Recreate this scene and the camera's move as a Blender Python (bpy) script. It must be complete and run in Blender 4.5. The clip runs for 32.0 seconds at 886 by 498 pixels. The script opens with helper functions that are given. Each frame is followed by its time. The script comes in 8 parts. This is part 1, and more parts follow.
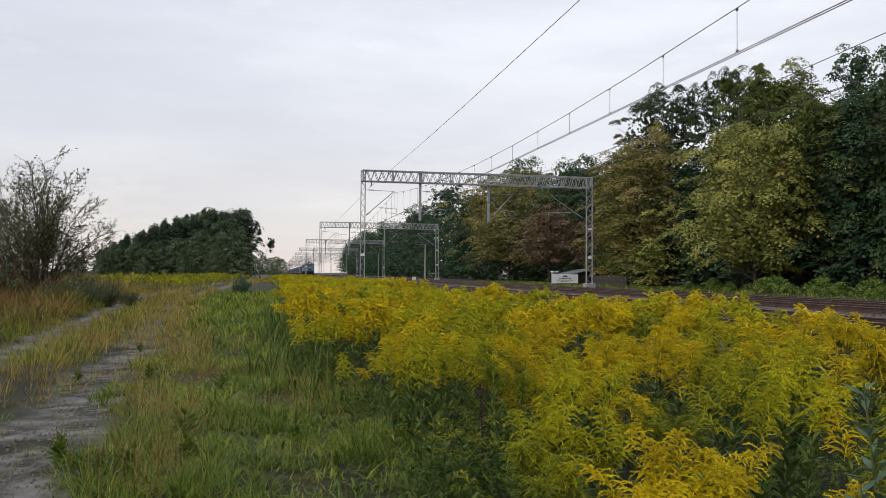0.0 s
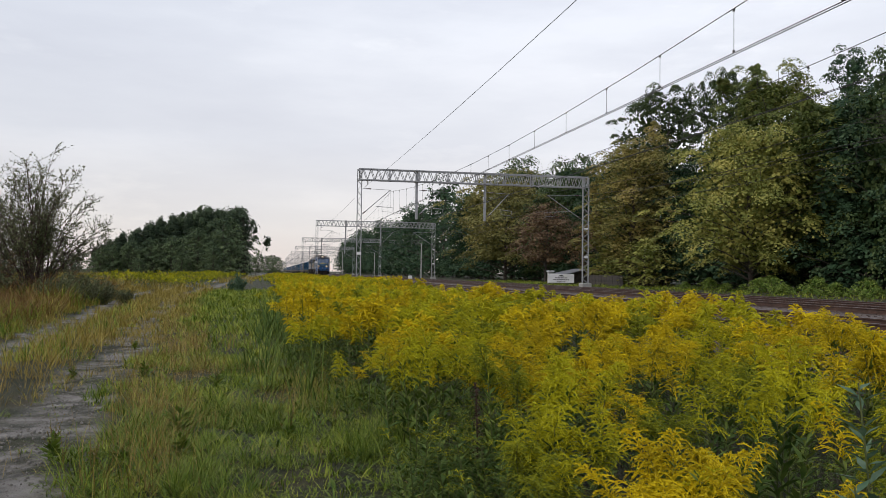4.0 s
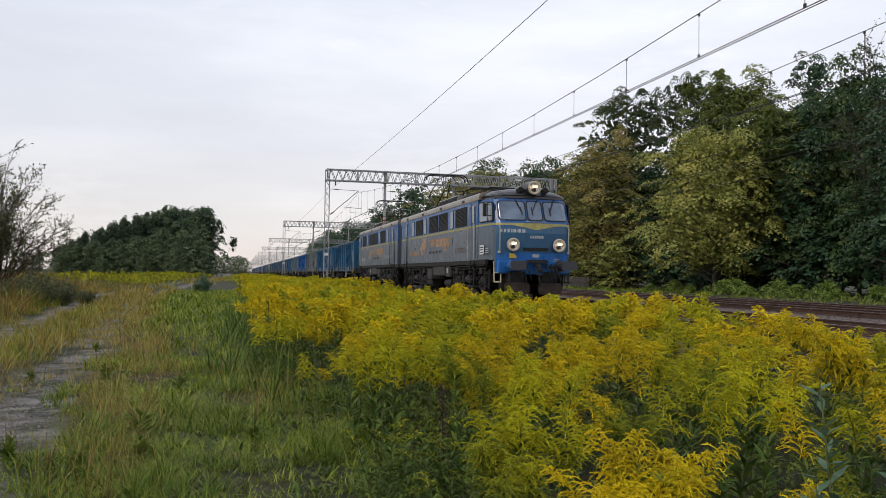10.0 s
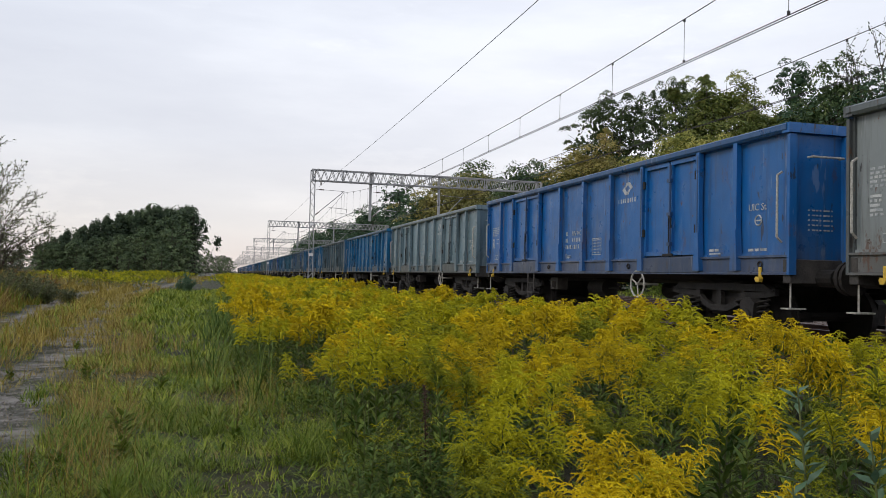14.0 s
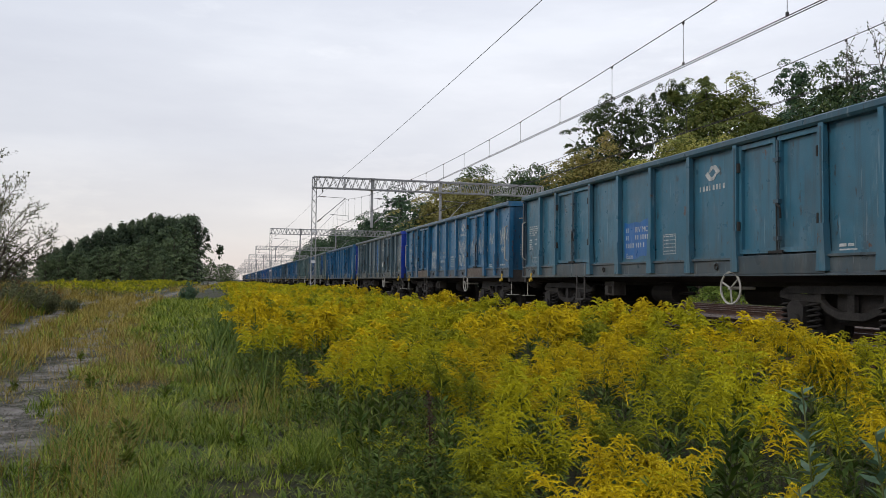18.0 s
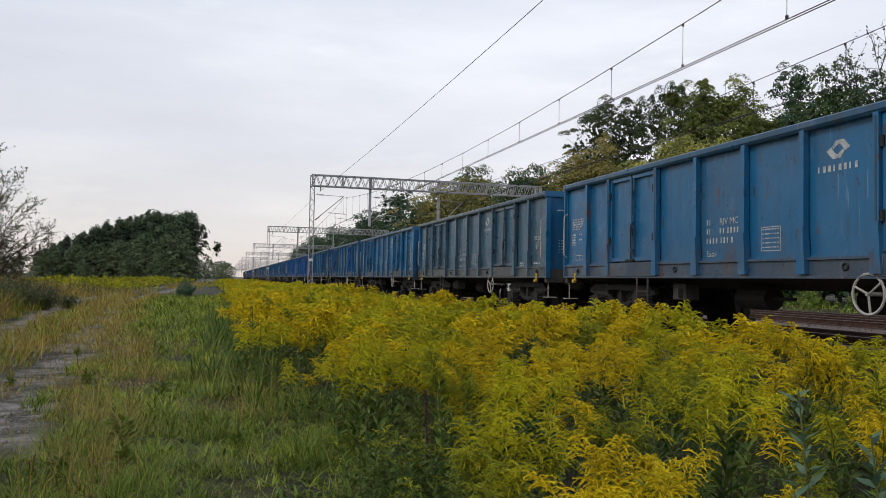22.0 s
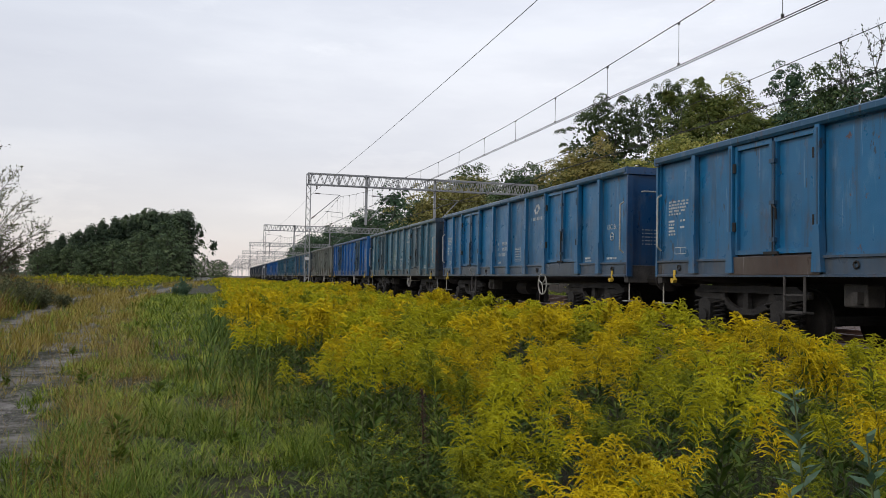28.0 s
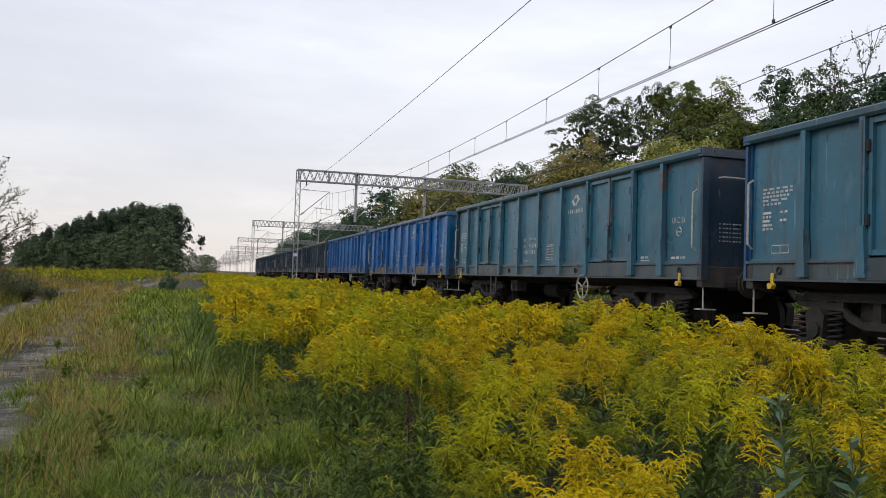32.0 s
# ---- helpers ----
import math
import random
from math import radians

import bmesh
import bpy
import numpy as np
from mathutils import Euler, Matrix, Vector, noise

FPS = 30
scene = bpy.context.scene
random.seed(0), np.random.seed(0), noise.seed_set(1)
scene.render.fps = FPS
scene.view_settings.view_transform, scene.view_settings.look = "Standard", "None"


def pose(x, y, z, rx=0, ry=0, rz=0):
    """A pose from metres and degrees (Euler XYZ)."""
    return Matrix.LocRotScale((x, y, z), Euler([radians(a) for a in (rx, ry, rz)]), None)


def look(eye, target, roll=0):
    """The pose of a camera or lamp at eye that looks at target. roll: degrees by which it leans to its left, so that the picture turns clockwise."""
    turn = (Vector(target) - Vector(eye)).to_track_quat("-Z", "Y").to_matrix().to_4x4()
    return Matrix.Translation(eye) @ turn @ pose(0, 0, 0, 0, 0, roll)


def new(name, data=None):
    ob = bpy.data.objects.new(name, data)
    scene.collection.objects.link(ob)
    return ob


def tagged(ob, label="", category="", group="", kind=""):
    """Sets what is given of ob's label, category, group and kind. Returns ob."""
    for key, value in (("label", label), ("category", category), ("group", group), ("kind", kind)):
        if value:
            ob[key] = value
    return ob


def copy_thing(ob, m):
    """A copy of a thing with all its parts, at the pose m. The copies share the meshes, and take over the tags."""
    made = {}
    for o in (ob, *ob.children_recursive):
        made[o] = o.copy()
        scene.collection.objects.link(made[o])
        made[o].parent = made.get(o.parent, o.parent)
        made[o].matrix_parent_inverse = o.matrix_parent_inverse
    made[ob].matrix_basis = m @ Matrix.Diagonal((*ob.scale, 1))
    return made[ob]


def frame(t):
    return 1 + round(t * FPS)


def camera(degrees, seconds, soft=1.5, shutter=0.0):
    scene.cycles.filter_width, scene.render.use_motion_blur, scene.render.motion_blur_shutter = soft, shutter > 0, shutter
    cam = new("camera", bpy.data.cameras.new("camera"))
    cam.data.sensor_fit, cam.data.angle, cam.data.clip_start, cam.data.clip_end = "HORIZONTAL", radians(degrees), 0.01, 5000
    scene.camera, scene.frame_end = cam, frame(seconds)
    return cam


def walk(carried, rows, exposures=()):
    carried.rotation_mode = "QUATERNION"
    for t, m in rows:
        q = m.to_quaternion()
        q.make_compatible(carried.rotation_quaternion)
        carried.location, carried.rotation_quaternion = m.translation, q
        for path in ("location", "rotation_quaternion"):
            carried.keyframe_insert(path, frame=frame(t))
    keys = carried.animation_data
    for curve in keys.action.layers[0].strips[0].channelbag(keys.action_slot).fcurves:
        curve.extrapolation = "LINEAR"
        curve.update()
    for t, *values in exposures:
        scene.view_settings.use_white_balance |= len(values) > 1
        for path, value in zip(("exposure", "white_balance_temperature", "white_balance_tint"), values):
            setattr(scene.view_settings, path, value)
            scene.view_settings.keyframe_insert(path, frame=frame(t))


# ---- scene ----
cam = camera(58.68, 32.0, soft=0.6, shutter=0.0)


def view(x, y, z, yaw, pitch, roll):
    """A camera pose: yaw to the right of the track, pitch up, roll to the left."""
    m = Matrix.Translation((x, y, z)) @ Matrix.Rotation(radians(-yaw), 4, "Z") @ Matrix.Rotation(radians(90 + pitch), 4, "X")
    return m @ Matrix.Rotation(radians(roll), 4, "Z")


PATH = [
    (0.0, view(-0.000, -0.000, 1.550, 11.716, 1.787, 0.421)),
    (0.5, view(0.001, 0.003, 1.550, 11.728, 1.754, 0.738)),
    (1.0, view(0.002, 0.002, 1.548, 11.776, 1.646, 0.970)),
    (1.5, view(0.003, 0.001, 1.548, 11.829, 1.567, 1.039)),
    (2.0, view(0.004, 0.001, 1.548, 11.836, 1.558, 0.987)),
    (2.5, view(0.004, 0.002, 1.548, 11.837, 1.577, 0.909)),
    (3.0, view(0.004, 0.004, 1.549, 11.878, 1.604, 0.862)),
    (3.5, view(0.003, 0.004, 1.550, 11.941, 1.640, 0.793)),
    (5.5, view(0.005, 0.001, 1.549, 11.965, 1.968, 0.124)),
    (6.0, view(0.006, 0.002, 1.549, 11.949, 1.993, 0.027)),
    (6.5, view(0.005, 0.002, 1.548, 11.954, 2.014, 0.048)),
    (7.0, view(0.003, 0.001, 1.546, 11.965, 2.009, 0.095)),
    (7.5, view(0.002, 0.001, 1.546, 11.961, 1.931, 0.085)),
    (8.0, view(0.002, 0.002, 1.547, 11.955, 1.833, 0.043)),
    (8.5, view(0.003, 0.003, 1.547, 11.972, 1.809, 0.010)),
    (9.0, view(0.004, 0.005, 1.546, 12.008, 1.819, 0.031)),
    (9.5, view(0.014, 0.020, 1.548, 12.351, 1.791, 0.341)),
    (10.0, view(0.023, 0.034, 1.546, 14.294, 1.839, 0.794)),
    (10.5, view(0.029, 0.021, 1.543, 14.984, 1.859, 0.880)),
    (11.0, view(0.034, 0.020, 1.544, 15.185, 1.886, 1.076)),
    (11.5, view(0.015, 0.013, 1.546, 15.364, 2.138, 0.914)),
    (12.0, view(0.022, 0.018, 1.544, 15.348, 2.084, 1.174)),
    (12.5, view(0.026, 0.022, 1.542, 15.329, 2.006, 1.381)),
    (13.0, view(0.027, 0.025, 1.542, 15.365, 2.004, 1.408)),
    (13.5, view(0.026, 0.026, 1.542, 15.383, 1.992, 1.382)),
    (14.0, view(0.026, 0.024, 1.542, 15.372, 1.980, 1.339)),
    (14.5, view(0.024, 0.020, 1.542, 15.346, 1.961, 1.269)),
    (16.5, view(0.016, 0.018, 1.543, 15.200, 2.416, 1.279)),
    (17.0, view(0.019, 0.019, 1.542, 15.203, 2.424, 0.930)),
    (17.5, view(0.022, 0.020, 1.542, 15.210, 2.401, 0.685)),
    (18.0, view(0.025, 0.021, 1.543, 15.209, 2.364, 0.572)),
    (18.5, view(0.026, 0.021, 1.543, 15.242, 2.349, 0.570)),
    (19.0, view(0.024, 0.021, 1.542, 15.345, 2.347, 0.633)),
    (19.5, view(0.021, 0.019, 1.542, 15.434, 2.339, 0.686)),
    (20.0, view(0.019, 0.016, 1.542, 15.487, 2.333, 0.763)),
    (20.5, view(0.017, 0.015, 1.544, 15.523, 2.336, 0.941)),
    (21.0, view(0.015, 0.014, 1.546, 15.495, 2.341, 1.117)),
    (21.5, view(0.015, 0.014, 1.546, 15.435, 2.338, 1.167)),
    (22.0, view(0.015, 0.013, 1.545, 15.390, 2.323, 1.131)),
    (22.5, view(0.015, 0.012, 1.545, 15.357, 2.307, 1.086)),
    (23.0, view(0.014, 0.011, 1.546, 15.370, 2.288, 1.081)),
    (23.5, view(0.014, 0.012, 1.547, 15.416, 2.267, 1.094)),
    (24.0, view(0.016, 0.013, 1.547, 15.418, 2.239, 1.075)),
    (24.5, view(0.019, 0.016, 1.548, 15.418, 2.205, 1.058)),
    (25.0, view(0.021, 0.018, 1.549, 15.470, 2.186, 1.050)),
    (25.5, view(0.021, 0.018, 1.549, 15.522, 2.174, 1.011)),
    (27.5, view(0.018, 0.014, 1.549, 15.395, 2.216, 1.222)),
    (28.0, view(0.018, 0.014, 1.548, 15.651, 2.217, 1.068)),
    (28.5, view(0.015, 0.016, 1.549, 16.017, 2.213, 1.017)),
    (29.0, view(0.012, 0.017, 1.550, 16.313, 2.204, 1.112)),
    (29.5, view(0.011, 0.016, 1.550, 16.374, 2.202, 1.273)),
    (30.0, view(0.012, 0.015, 1.549, 16.312, 2.214, 1.414)),
    (30.5, view(0.013, 0.014, 1.547, 16.259, 2.229, 1.529)),
    (31.0, view(0.015, 0.015, 1.547, 16.252, 2.217, 1.633)),
    (31.5, view(0.019, 0.018, 1.550, 16.326, 2.177, 1.773)),
    (32.0, view(0.022, 0.023, 1.554, 16.459, 2.137, 1.970)),
]
# the phone brightens its picture slightly while the locomotive passes and again at the end
walk(cam, PATH, [(0.0, 0.0), (7.2, 0.0), (7.9, 0.08), (14.6, 0.08), (16.4, 0.0), (28.1, 0.0), (28.9, 0.08), (32.0, 0.08)])

# ---- sky and sun: a bright, mostly overcast afternoon ----
SUN_ELEV, SUN_ROT = radians(38), radians(254)
world = bpy.data.worlds.new("sky")
scene.world = world
world.use_nodes = True
nt = world.node_tree
nt.nodes.clear()


def wn(kind, **kw):
    n = nt.nodes.new(kind)
    for k, v in kw.items():
        n.inputs[k].default_value = v
    return n


def ramp_of(tree, fac, stops):
    r = tree.nodes.new("ShaderNodeValToRGB")
    el = r.color_ramp.elements
    while len(el) < len(stops):
        el.new(0.5)
    for e, (p, c) in zip(el, stops):
        e.position, e.color = p, (*c, 1)
    tree.links.new(fac, r.inputs[0])
    return r.outputs[0]


def wn_fac(value, lo, hi):
    n = nt.nodes.new("ShaderNodeMapRange")
    n.inputs["From Min"].default_value, n.inputs["From Max"].default_value = lo, hi
    nt.links.new(value, n.inputs["Value"])
    return n.outputs[0]


w_out = wn("ShaderNodeOutputWorld")
w_bg = wn("ShaderNodeBackground", Strength=1.13)
w_sky = nt.nodes.new("ShaderNodeTexSky")
w_sky.sky_type, w_sky.sun_disc, w_sky.sun_elevation, w_sky.sun_rotation = "NISHITA", False, SUN_ELEV, SUN_ROT
w_tc = wn("ShaderNodeTexCoord")
w_sep = wn("ShaderNodeSeparateXYZ")
nt.links.new(w_tc.outputs["Generated"], w_sep.inputs[0])
w_grad = ramp_of(nt, w_sep.outputs["Z"], [(0.0, (0.84, 0.74, 0.69)), (0.06, (0.80, 0.76, 0.75)), (0.16, (0.76, 0.765, 0.815)), (0.30, (0.785, 0.81, 0.885)), (0.6, (0.64, 0.68, 0.82))])
# cloud sheets, stretched along the horizon
w_map = nt.nodes.new("ShaderNodeMapping")
w_map.inputs["Scale"].default_value = (1.3, 1.3, 6.0)
w_map.inputs["Location"].default_value = (0.4, 0.1, 0.0)
nt.links.new(w_tc.outputs["Generated"], w_map.inputs[0])
w_n1 = wn("ShaderNodeTexNoise", Scale=1.9, Detail=7.0, Roughness=0.55)
nt.links.new(w_map.outputs[0], w_n1.inputs["Vector"])
w_cl = ramp_of(nt, w_n1.outputs["Fac"], [(0.34, (0.94, 0.94, 0.95)), (0.50, (1.0, 1.0, 1.0)), (0.66, (1.10, 1.095, 1.08))])
# a few brighter wisps, and a slightly duller sky away from the sun
w_map2 = nt.nodes.new("ShaderNodeMapping")
w_map2.inputs["Scale"].default_value = (1.0, 1.0, 3.4)
w_map2.inputs["Location"].default_value = (0.15, 0.6, 0.2)
nt.links.new(w_tc.outputs["Generated"], w_map2.inputs[0])
w_n2 = wn("ShaderNodeTexNoise", Scale=4.6, Detail=8.0, Roughness=0.6)
nt.links.new(w_map2.outputs[0], w_n2.inputs["Vector"])
w_wisp = ramp_of(nt, w_n2.outputs["Fac"], [(0.57, (1.0, 1.0, 1.0)), (0.66, (1.07, 1.065, 1.05)), (0.75, (1.13, 1.12, 1.09))])
w_side = ramp_of(nt, wn_fac(w_sep.outputs["X"], -0.5, 0.3), [(0.0, (0.86, 0.87, 0.88)), (1.0, (1.0, 1.0, 1.0))])
w_two = nt.nodes.new("ShaderNodeMixRGB")
w_two.blend_type = "MULTIPLY"
w_two.inputs[0].default_value = 1.0
nt.links.new(w_wisp, w_two.inputs[1])
nt.links.new(w_side, w_two.inputs[2])
w_three = nt.nodes.new("ShaderNodeMixRGB")
w_three.blend_type = "MULTIPLY"
w_three.inputs[0].default_value = 1.0
nt.links.new(w_two.outputs[0], w_three.inputs[1])
nt.links.new(w_cl, w_three.inputs[2])
w_mul = nt.nodes.new("ShaderNodeMixRGB")
w_mul.blend_type = "MULTIPLY"
w_mul.inputs[0].default_value = 1.0
nt.links.new(w_grad, w_mul.inputs[1])
nt.links.new(w_three.outputs[0], w_mul.inputs[2])
w_dim = nt.nodes.new("ShaderNodeMixRGB")
w_dim.blend_type = "MULTIPLY"
w_dim.inputs[0].default_value = 1.0
w_dim.inputs[2].default_value = (0.10, 0.10, 0.10, 1)
nt.links.new(w_sky.outputs[0], w_dim.inputs[1])
w_mix = nt.nodes.new("ShaderNodeMixRGB")
w_mix.inputs[0].default_value = 0.90
nt.links.new(w_dim.outputs[0], w_mix.inputs[1])
nt.links.new(w_mul.outputs[0], w_mix.inputs[2])
nt.links.new(w_mix.outputs[0], w_bg.inputs["Color"])
nt.links.new(w_bg.outputs[0], w_out.inputs[0])

sun = new("sun", bpy.data.lights.new("sun", "SUN"))
sun.data.energy, sun.data.angle, sun.data.color = 1.15, radians(14), (1.0, 0.93, 0.83)
sun.matrix_basis = look((-36, -10.3, 29.3), (0, 0, 0))
scene.view_settings.exposure = 0.0


# ---- materials ----
def srgb(r, g, b):
    return tuple((c / 255 / 12.92) if c <= 10 else ((c / 255 + 0.055) / 1.055) ** 2.4 for c in (r, g, b))


class Mat:
    """A node material with a few short ways to add nodes."""

    def __init__(self, name, rough=0.7, metal=0.0):
        self.m = bpy.data.materials.new(name)
        self.m.use_nodes = True
        self.t = self.m.node_tree
        self.b = self.t.nodes["Principled BSDF"]
        self.b.inputs["Roughness"].default_value = rough
        self.b.inputs["Metallic"].default_value = metal
        self.tc = self.t.nodes.new("ShaderNodeTexCoord")
        self.pos = self.tc.outputs["Object"]

    def link(self, a, b):
        self.t.links.new(a, b)

    def noise(self, scale, detail=4.0, rough=0.6, stretch=None, vec=None):
        v = vec or self.pos
        if stretch:
            mp = self.t.nodes.new("ShaderNodeMapping")
            mp.inputs["Scale"].default_value = stretch
            self.link(v, mp.inputs[0])
            v = mp.outputs[0]
        n = self.t.nodes.new("ShaderNodeTexNoise")
        n.inputs["Scale"].default_value, n.inputs["Detail"].default_value, n.inputs["Roughness"].default_value = scale, detail, rough
        self.link(v, n.inputs["Vector"])
        return n.outputs["Fac"]

    def ramp(self, fac, stops):
        return ramp_of(self.t, fac, stops)

    def fac(self, value, lo, hi, a=0.0, b=1.0):
        n = self.t.nodes.new("ShaderNodeMapRange")
        for k, v in zip(("From Min", "From Max", "To Min", "To Max"), (lo, hi, a, b)):
            n.inputs[k].default_value = v
        self.link(value, n.inputs["Value"])
        return n.outputs[0]

    def math(self, op, a, b=0.0):
        n = self.t.nodes.new("ShaderNodeMath")
        n.operation = op
        for s, v in zip(n.inputs, (a, b)):
            if isinstance(v, (int, float)):
                s.default_value = v
            else:
                self.link(v, s)
        return n.outputs[0]

    def mix(self, fac, a, b, blend="MIX"):
        n = self.t.nodes.new("ShaderNodeMixRGB")
        n.blend_type = blend
        for s, v in zip(n.inputs, (fac, a, b)):
            if isinstance(v, (int, float)):
                s.default_value = v
            elif isinstance(v, tuple):
                s.default_value = (*v[:3], 1)
            else:
                self.link(v, s)
        return n.outputs[0]

    def color(self, c):
        if isinstance(c, tuple):
            self.b.inputs["Base Color"].default_value = (*c[:3], 1)
        else:
            self.link(c, self.b.inputs["Base Color"])
        return self

    def rough(self, r):
        self.link(r, self.b.inputs["Roughness"])
        return self

    def bump(self, h, strength=0.3, dist=0.02):
        n = self.t.nodes.new("ShaderNodeBump")
        n.inputs["Strength"].default_value, n.inputs["Distance"].default_value = strength, dist
        self.link(h, n.inputs["Height"])
        self.link(n.outputs[0], self.b.inputs["Normal"])
        return self

    def island(self):
        return self.t.nodes.new("ShaderNodeNewGeometry").outputs["Random Per Island"]


def mottled(name, c1, c2, scale=3.0, rough=0.8, metal=0.0, bump=0.2, fine=40.0):
    m = Mat(name, rough, metal)
    big, small = m.noise(scale, 5), m.noise(fine, 3)
    f = m.math("ADD", m.math("MULTIPLY", big, 0.65), m.math("MULTIPLY", small, 0.35))
    m.color(m.ramp(f, [(0.36, c1), (0.64, c2)]))
    m.bump(small, bump, 0.01)
    return m.m


def leafy(name, c1, c2, c3, patch=0.8, see=0.28, rough=0.55, grain=0.40):
    """Foliage: colour changes leaf by leaf and in patches; some light shines through."""
    m = Mat(name, rough)
    f = m.math("ADD", m.math("MULTIPLY", m.island(), grain), m.math("MULTIPLY", m.fac(m.noise(patch, 3), 0.3, 0.7), 0.75 - grain))
    f = m.math("ADD", f, m.math("MULTIPLY", m.fac(m.noise(patch * 8.0, 2), 0.35, 0.65), 0.25))
    col = m.ramp(f, [(0.24, c1), (0.5, c2), (0.76, c3)])
    m.color(col)
    m.b.inputs["Specular IOR Level"].default_value = 0.12
    tr = m.t.nodes.new("ShaderNodeBsdfTranslucent")
    m.link(col, tr.inputs[0])
    mx = m.t.nodes.new("ShaderNodeMixShader")
    mx.inputs[0].default_value = see
    m.link(m.b.outputs[0], mx.inputs[1])
    m.link(tr.outputs[0], mx.inputs[2])
    m.link(mx.outputs[0], m.t.nodes["Material Output"].inputs[0])
    return m.m


def vehicle_paint():
    """Worn wagon paint: the object's own colour, faded, streaked, chipped to rust; alpha shifts the pattern from wagon to wagon."""
    m = Mat("wagon_paint", 0.5)
    oi = m.t.nodes.new("ShaderNodeObjectInfo")
    off = m.t.nodes.new("ShaderNodeCombineXYZ")
    m.link(m.math("MULTIPLY", oi.outputs["Alpha"], 190.0), off.inputs[1])
    sepz = m.t.nodes.new("ShaderNodeSeparateXYZ")
    m.link(m.pos, sepz.inputs[0])
    add = m.t.nodes.new("ShaderNodeVectorMath")
    m.link(m.pos, add.inputs[0])
    m.link(off.outputs[0], add.inputs[1])
    p = add.outputs[0]
    base = oi.outputs["Color"]
    fade = m.fac(m.noise(0.55, 4, 0.6, None, p), 0.35, 0.7)
    c = m.mix(m.math("MULTIPLY", fade, 0.10), m.mix(1.0, base, (0.66, 0.71, 0.76), "MULTIPLY"), m.mix(0.5, base, (0.24, 0.25, 0.25)))
    streak = m.fac(m.noise(1.0, 5, 0.65, (9.0, 9.0, 0.5), p), 0.52, 0.75)
    c = m.mix(m.math("MULTIPLY", streak, 0.62), c, (0.040, 0.040, 0.040))
    scuff = m.fac(m.noise(1.6, 7, 0.7, (1.0, 2.2, 0.7), p), 0.57, 0.66)
    c = m.mix(m.math("MULTIPLY", scuff, 0.18), c, m.mix(0.5, base, (0.42, 0.44, 0.45)))
    nick = m.fac(m.noise(9.0, 4, 0.55, (1.0, 1.0, 0.30), p), 0.665, 0.685)
    c = m.mix(m.math("MULTIPLY", nick, 0.75), c, (0.03, 0.026, 0.024))
    grime = m.math("MULTIPLY", m.noise(7.0, 6, 0.7, None, p), 0.5)
    c = m.mix(m.math("MULTIPLY", grime, 0.24), c, (0.045, 0.045, 0.044))
    dust = m.math("MULTIPLY", m.fac(sepz.outputs[2], 1.95, 1.25), m.fac(m.noise(2.6, 6, 0.7, (1.0, 1.0, 0.4), p), 0.38, 0.66))
    c = m.mix(m.math("MULTIPLY", dust, 0.42), c, (0.115, 0.105, 0.092))
    scar = m.math("MULTIPLY", m.fac(m.noise(2.3, 8, 0.72, (1.0, 1.5, 0.45), p), 0.60, 0.63), m.fac(oi.outputs["Alpha"], 0.30, 0.75, 0.10, 0.75))
    c = m.mix(scar, c, m.mix(m.noise(9, 4, 0.6, None, p), (0.035, 0.020, 0.014), (0.15, 0.062, 0.030)))
    chip = m.fac(m.noise(4.2, 8, 0.7, (1.0, 1.0, 0.75), p), 0.65, 0.675)
    c = m.mix(m.math("MULTIPLY", chip, 0.85), c, m.mix(m.noise(12, 3, 0.6, None, p), (0.05, 0.02, 0.012), (0.16, 0.065, 0.03)))
    scratch = m.fac(m.noise(5.0, 3, 0.55, (1.0, 3.2, 0.22), p), 0.66, 0.70)
    c = m.mix(m.math("MULTIPLY", scratch, 0.30), c, m.mix(0.55, base, (0.50, 0.52, 0.53)))
    soil = m.fac(m.noise(0.9, 6, 0.68, (1.0, 1.3, 0.8), p), 0.50, 0.68)
    c = m.mix(m.math("MULTIPLY", soil, 0.30), c, (0.050, 0.047, 0.043))
    m.color(c)
    m.rough(m.fac(m.noise(3.0, 5, 0.6, None, p), 0.3, 0.7, 0.24, 0.46))
    m.b.inputs["Specular IOR Level"].default_value = 0.42
    dent = m.math("ADD", m.noise(1.6, 2, 0.5, None, p), m.math("MULTIPLY", m.noise(60, 2), 0.06))
    m.bump(dent, 0.5, 0.05)
    return m.m


def loco_paint():
    m = Mat("loco_paint", 0.45)
    oi = m.t.nodes.new("ShaderNodeObjectInfo")
    base = oi.outputs["Color"]
    streak = m.fac(m.noise(1.1, 5, 0.65, (7.0, 7.0, 0.6)), 0.5, 0.75)
    c = m.mix(m.math("MULTIPLY", streak, 0.30), base, (0.060, 0.060, 0.060))
    c = m.mix(m.math("MULTIPLY", m.noise(6, 5, 0.7), 0.26), c, (0.080, 0.078, 0.076))
    soot = m.fac(m.noise(0.7, 6, 0.65, (1.0, 1.0, 1.6)), 0.45, 0.72)
    c = m.mix(m.math("MULTIPLY", soot, 0.42), c, (0.050, 0.050, 0.050))
    drip = m.fac(m.noise(2.4, 6, 0.7, (6.0, 6.0, 0.35)), 0.56, 0.68)
    c = m.mix(m.math("MULTIPLY", drip, 0.5), c, (0.035, 0.032, 0.030))
    m.b.inputs["Specular IOR Level"].default_value = 0.42
    m.color(c)
    m.rough(m.fac(m.noise(3, 3), 0.3, 0.7, 0.26, 0.48))
    m.bump(m.noise(2.2, 2), 0.15, 0.03)
    return m.m


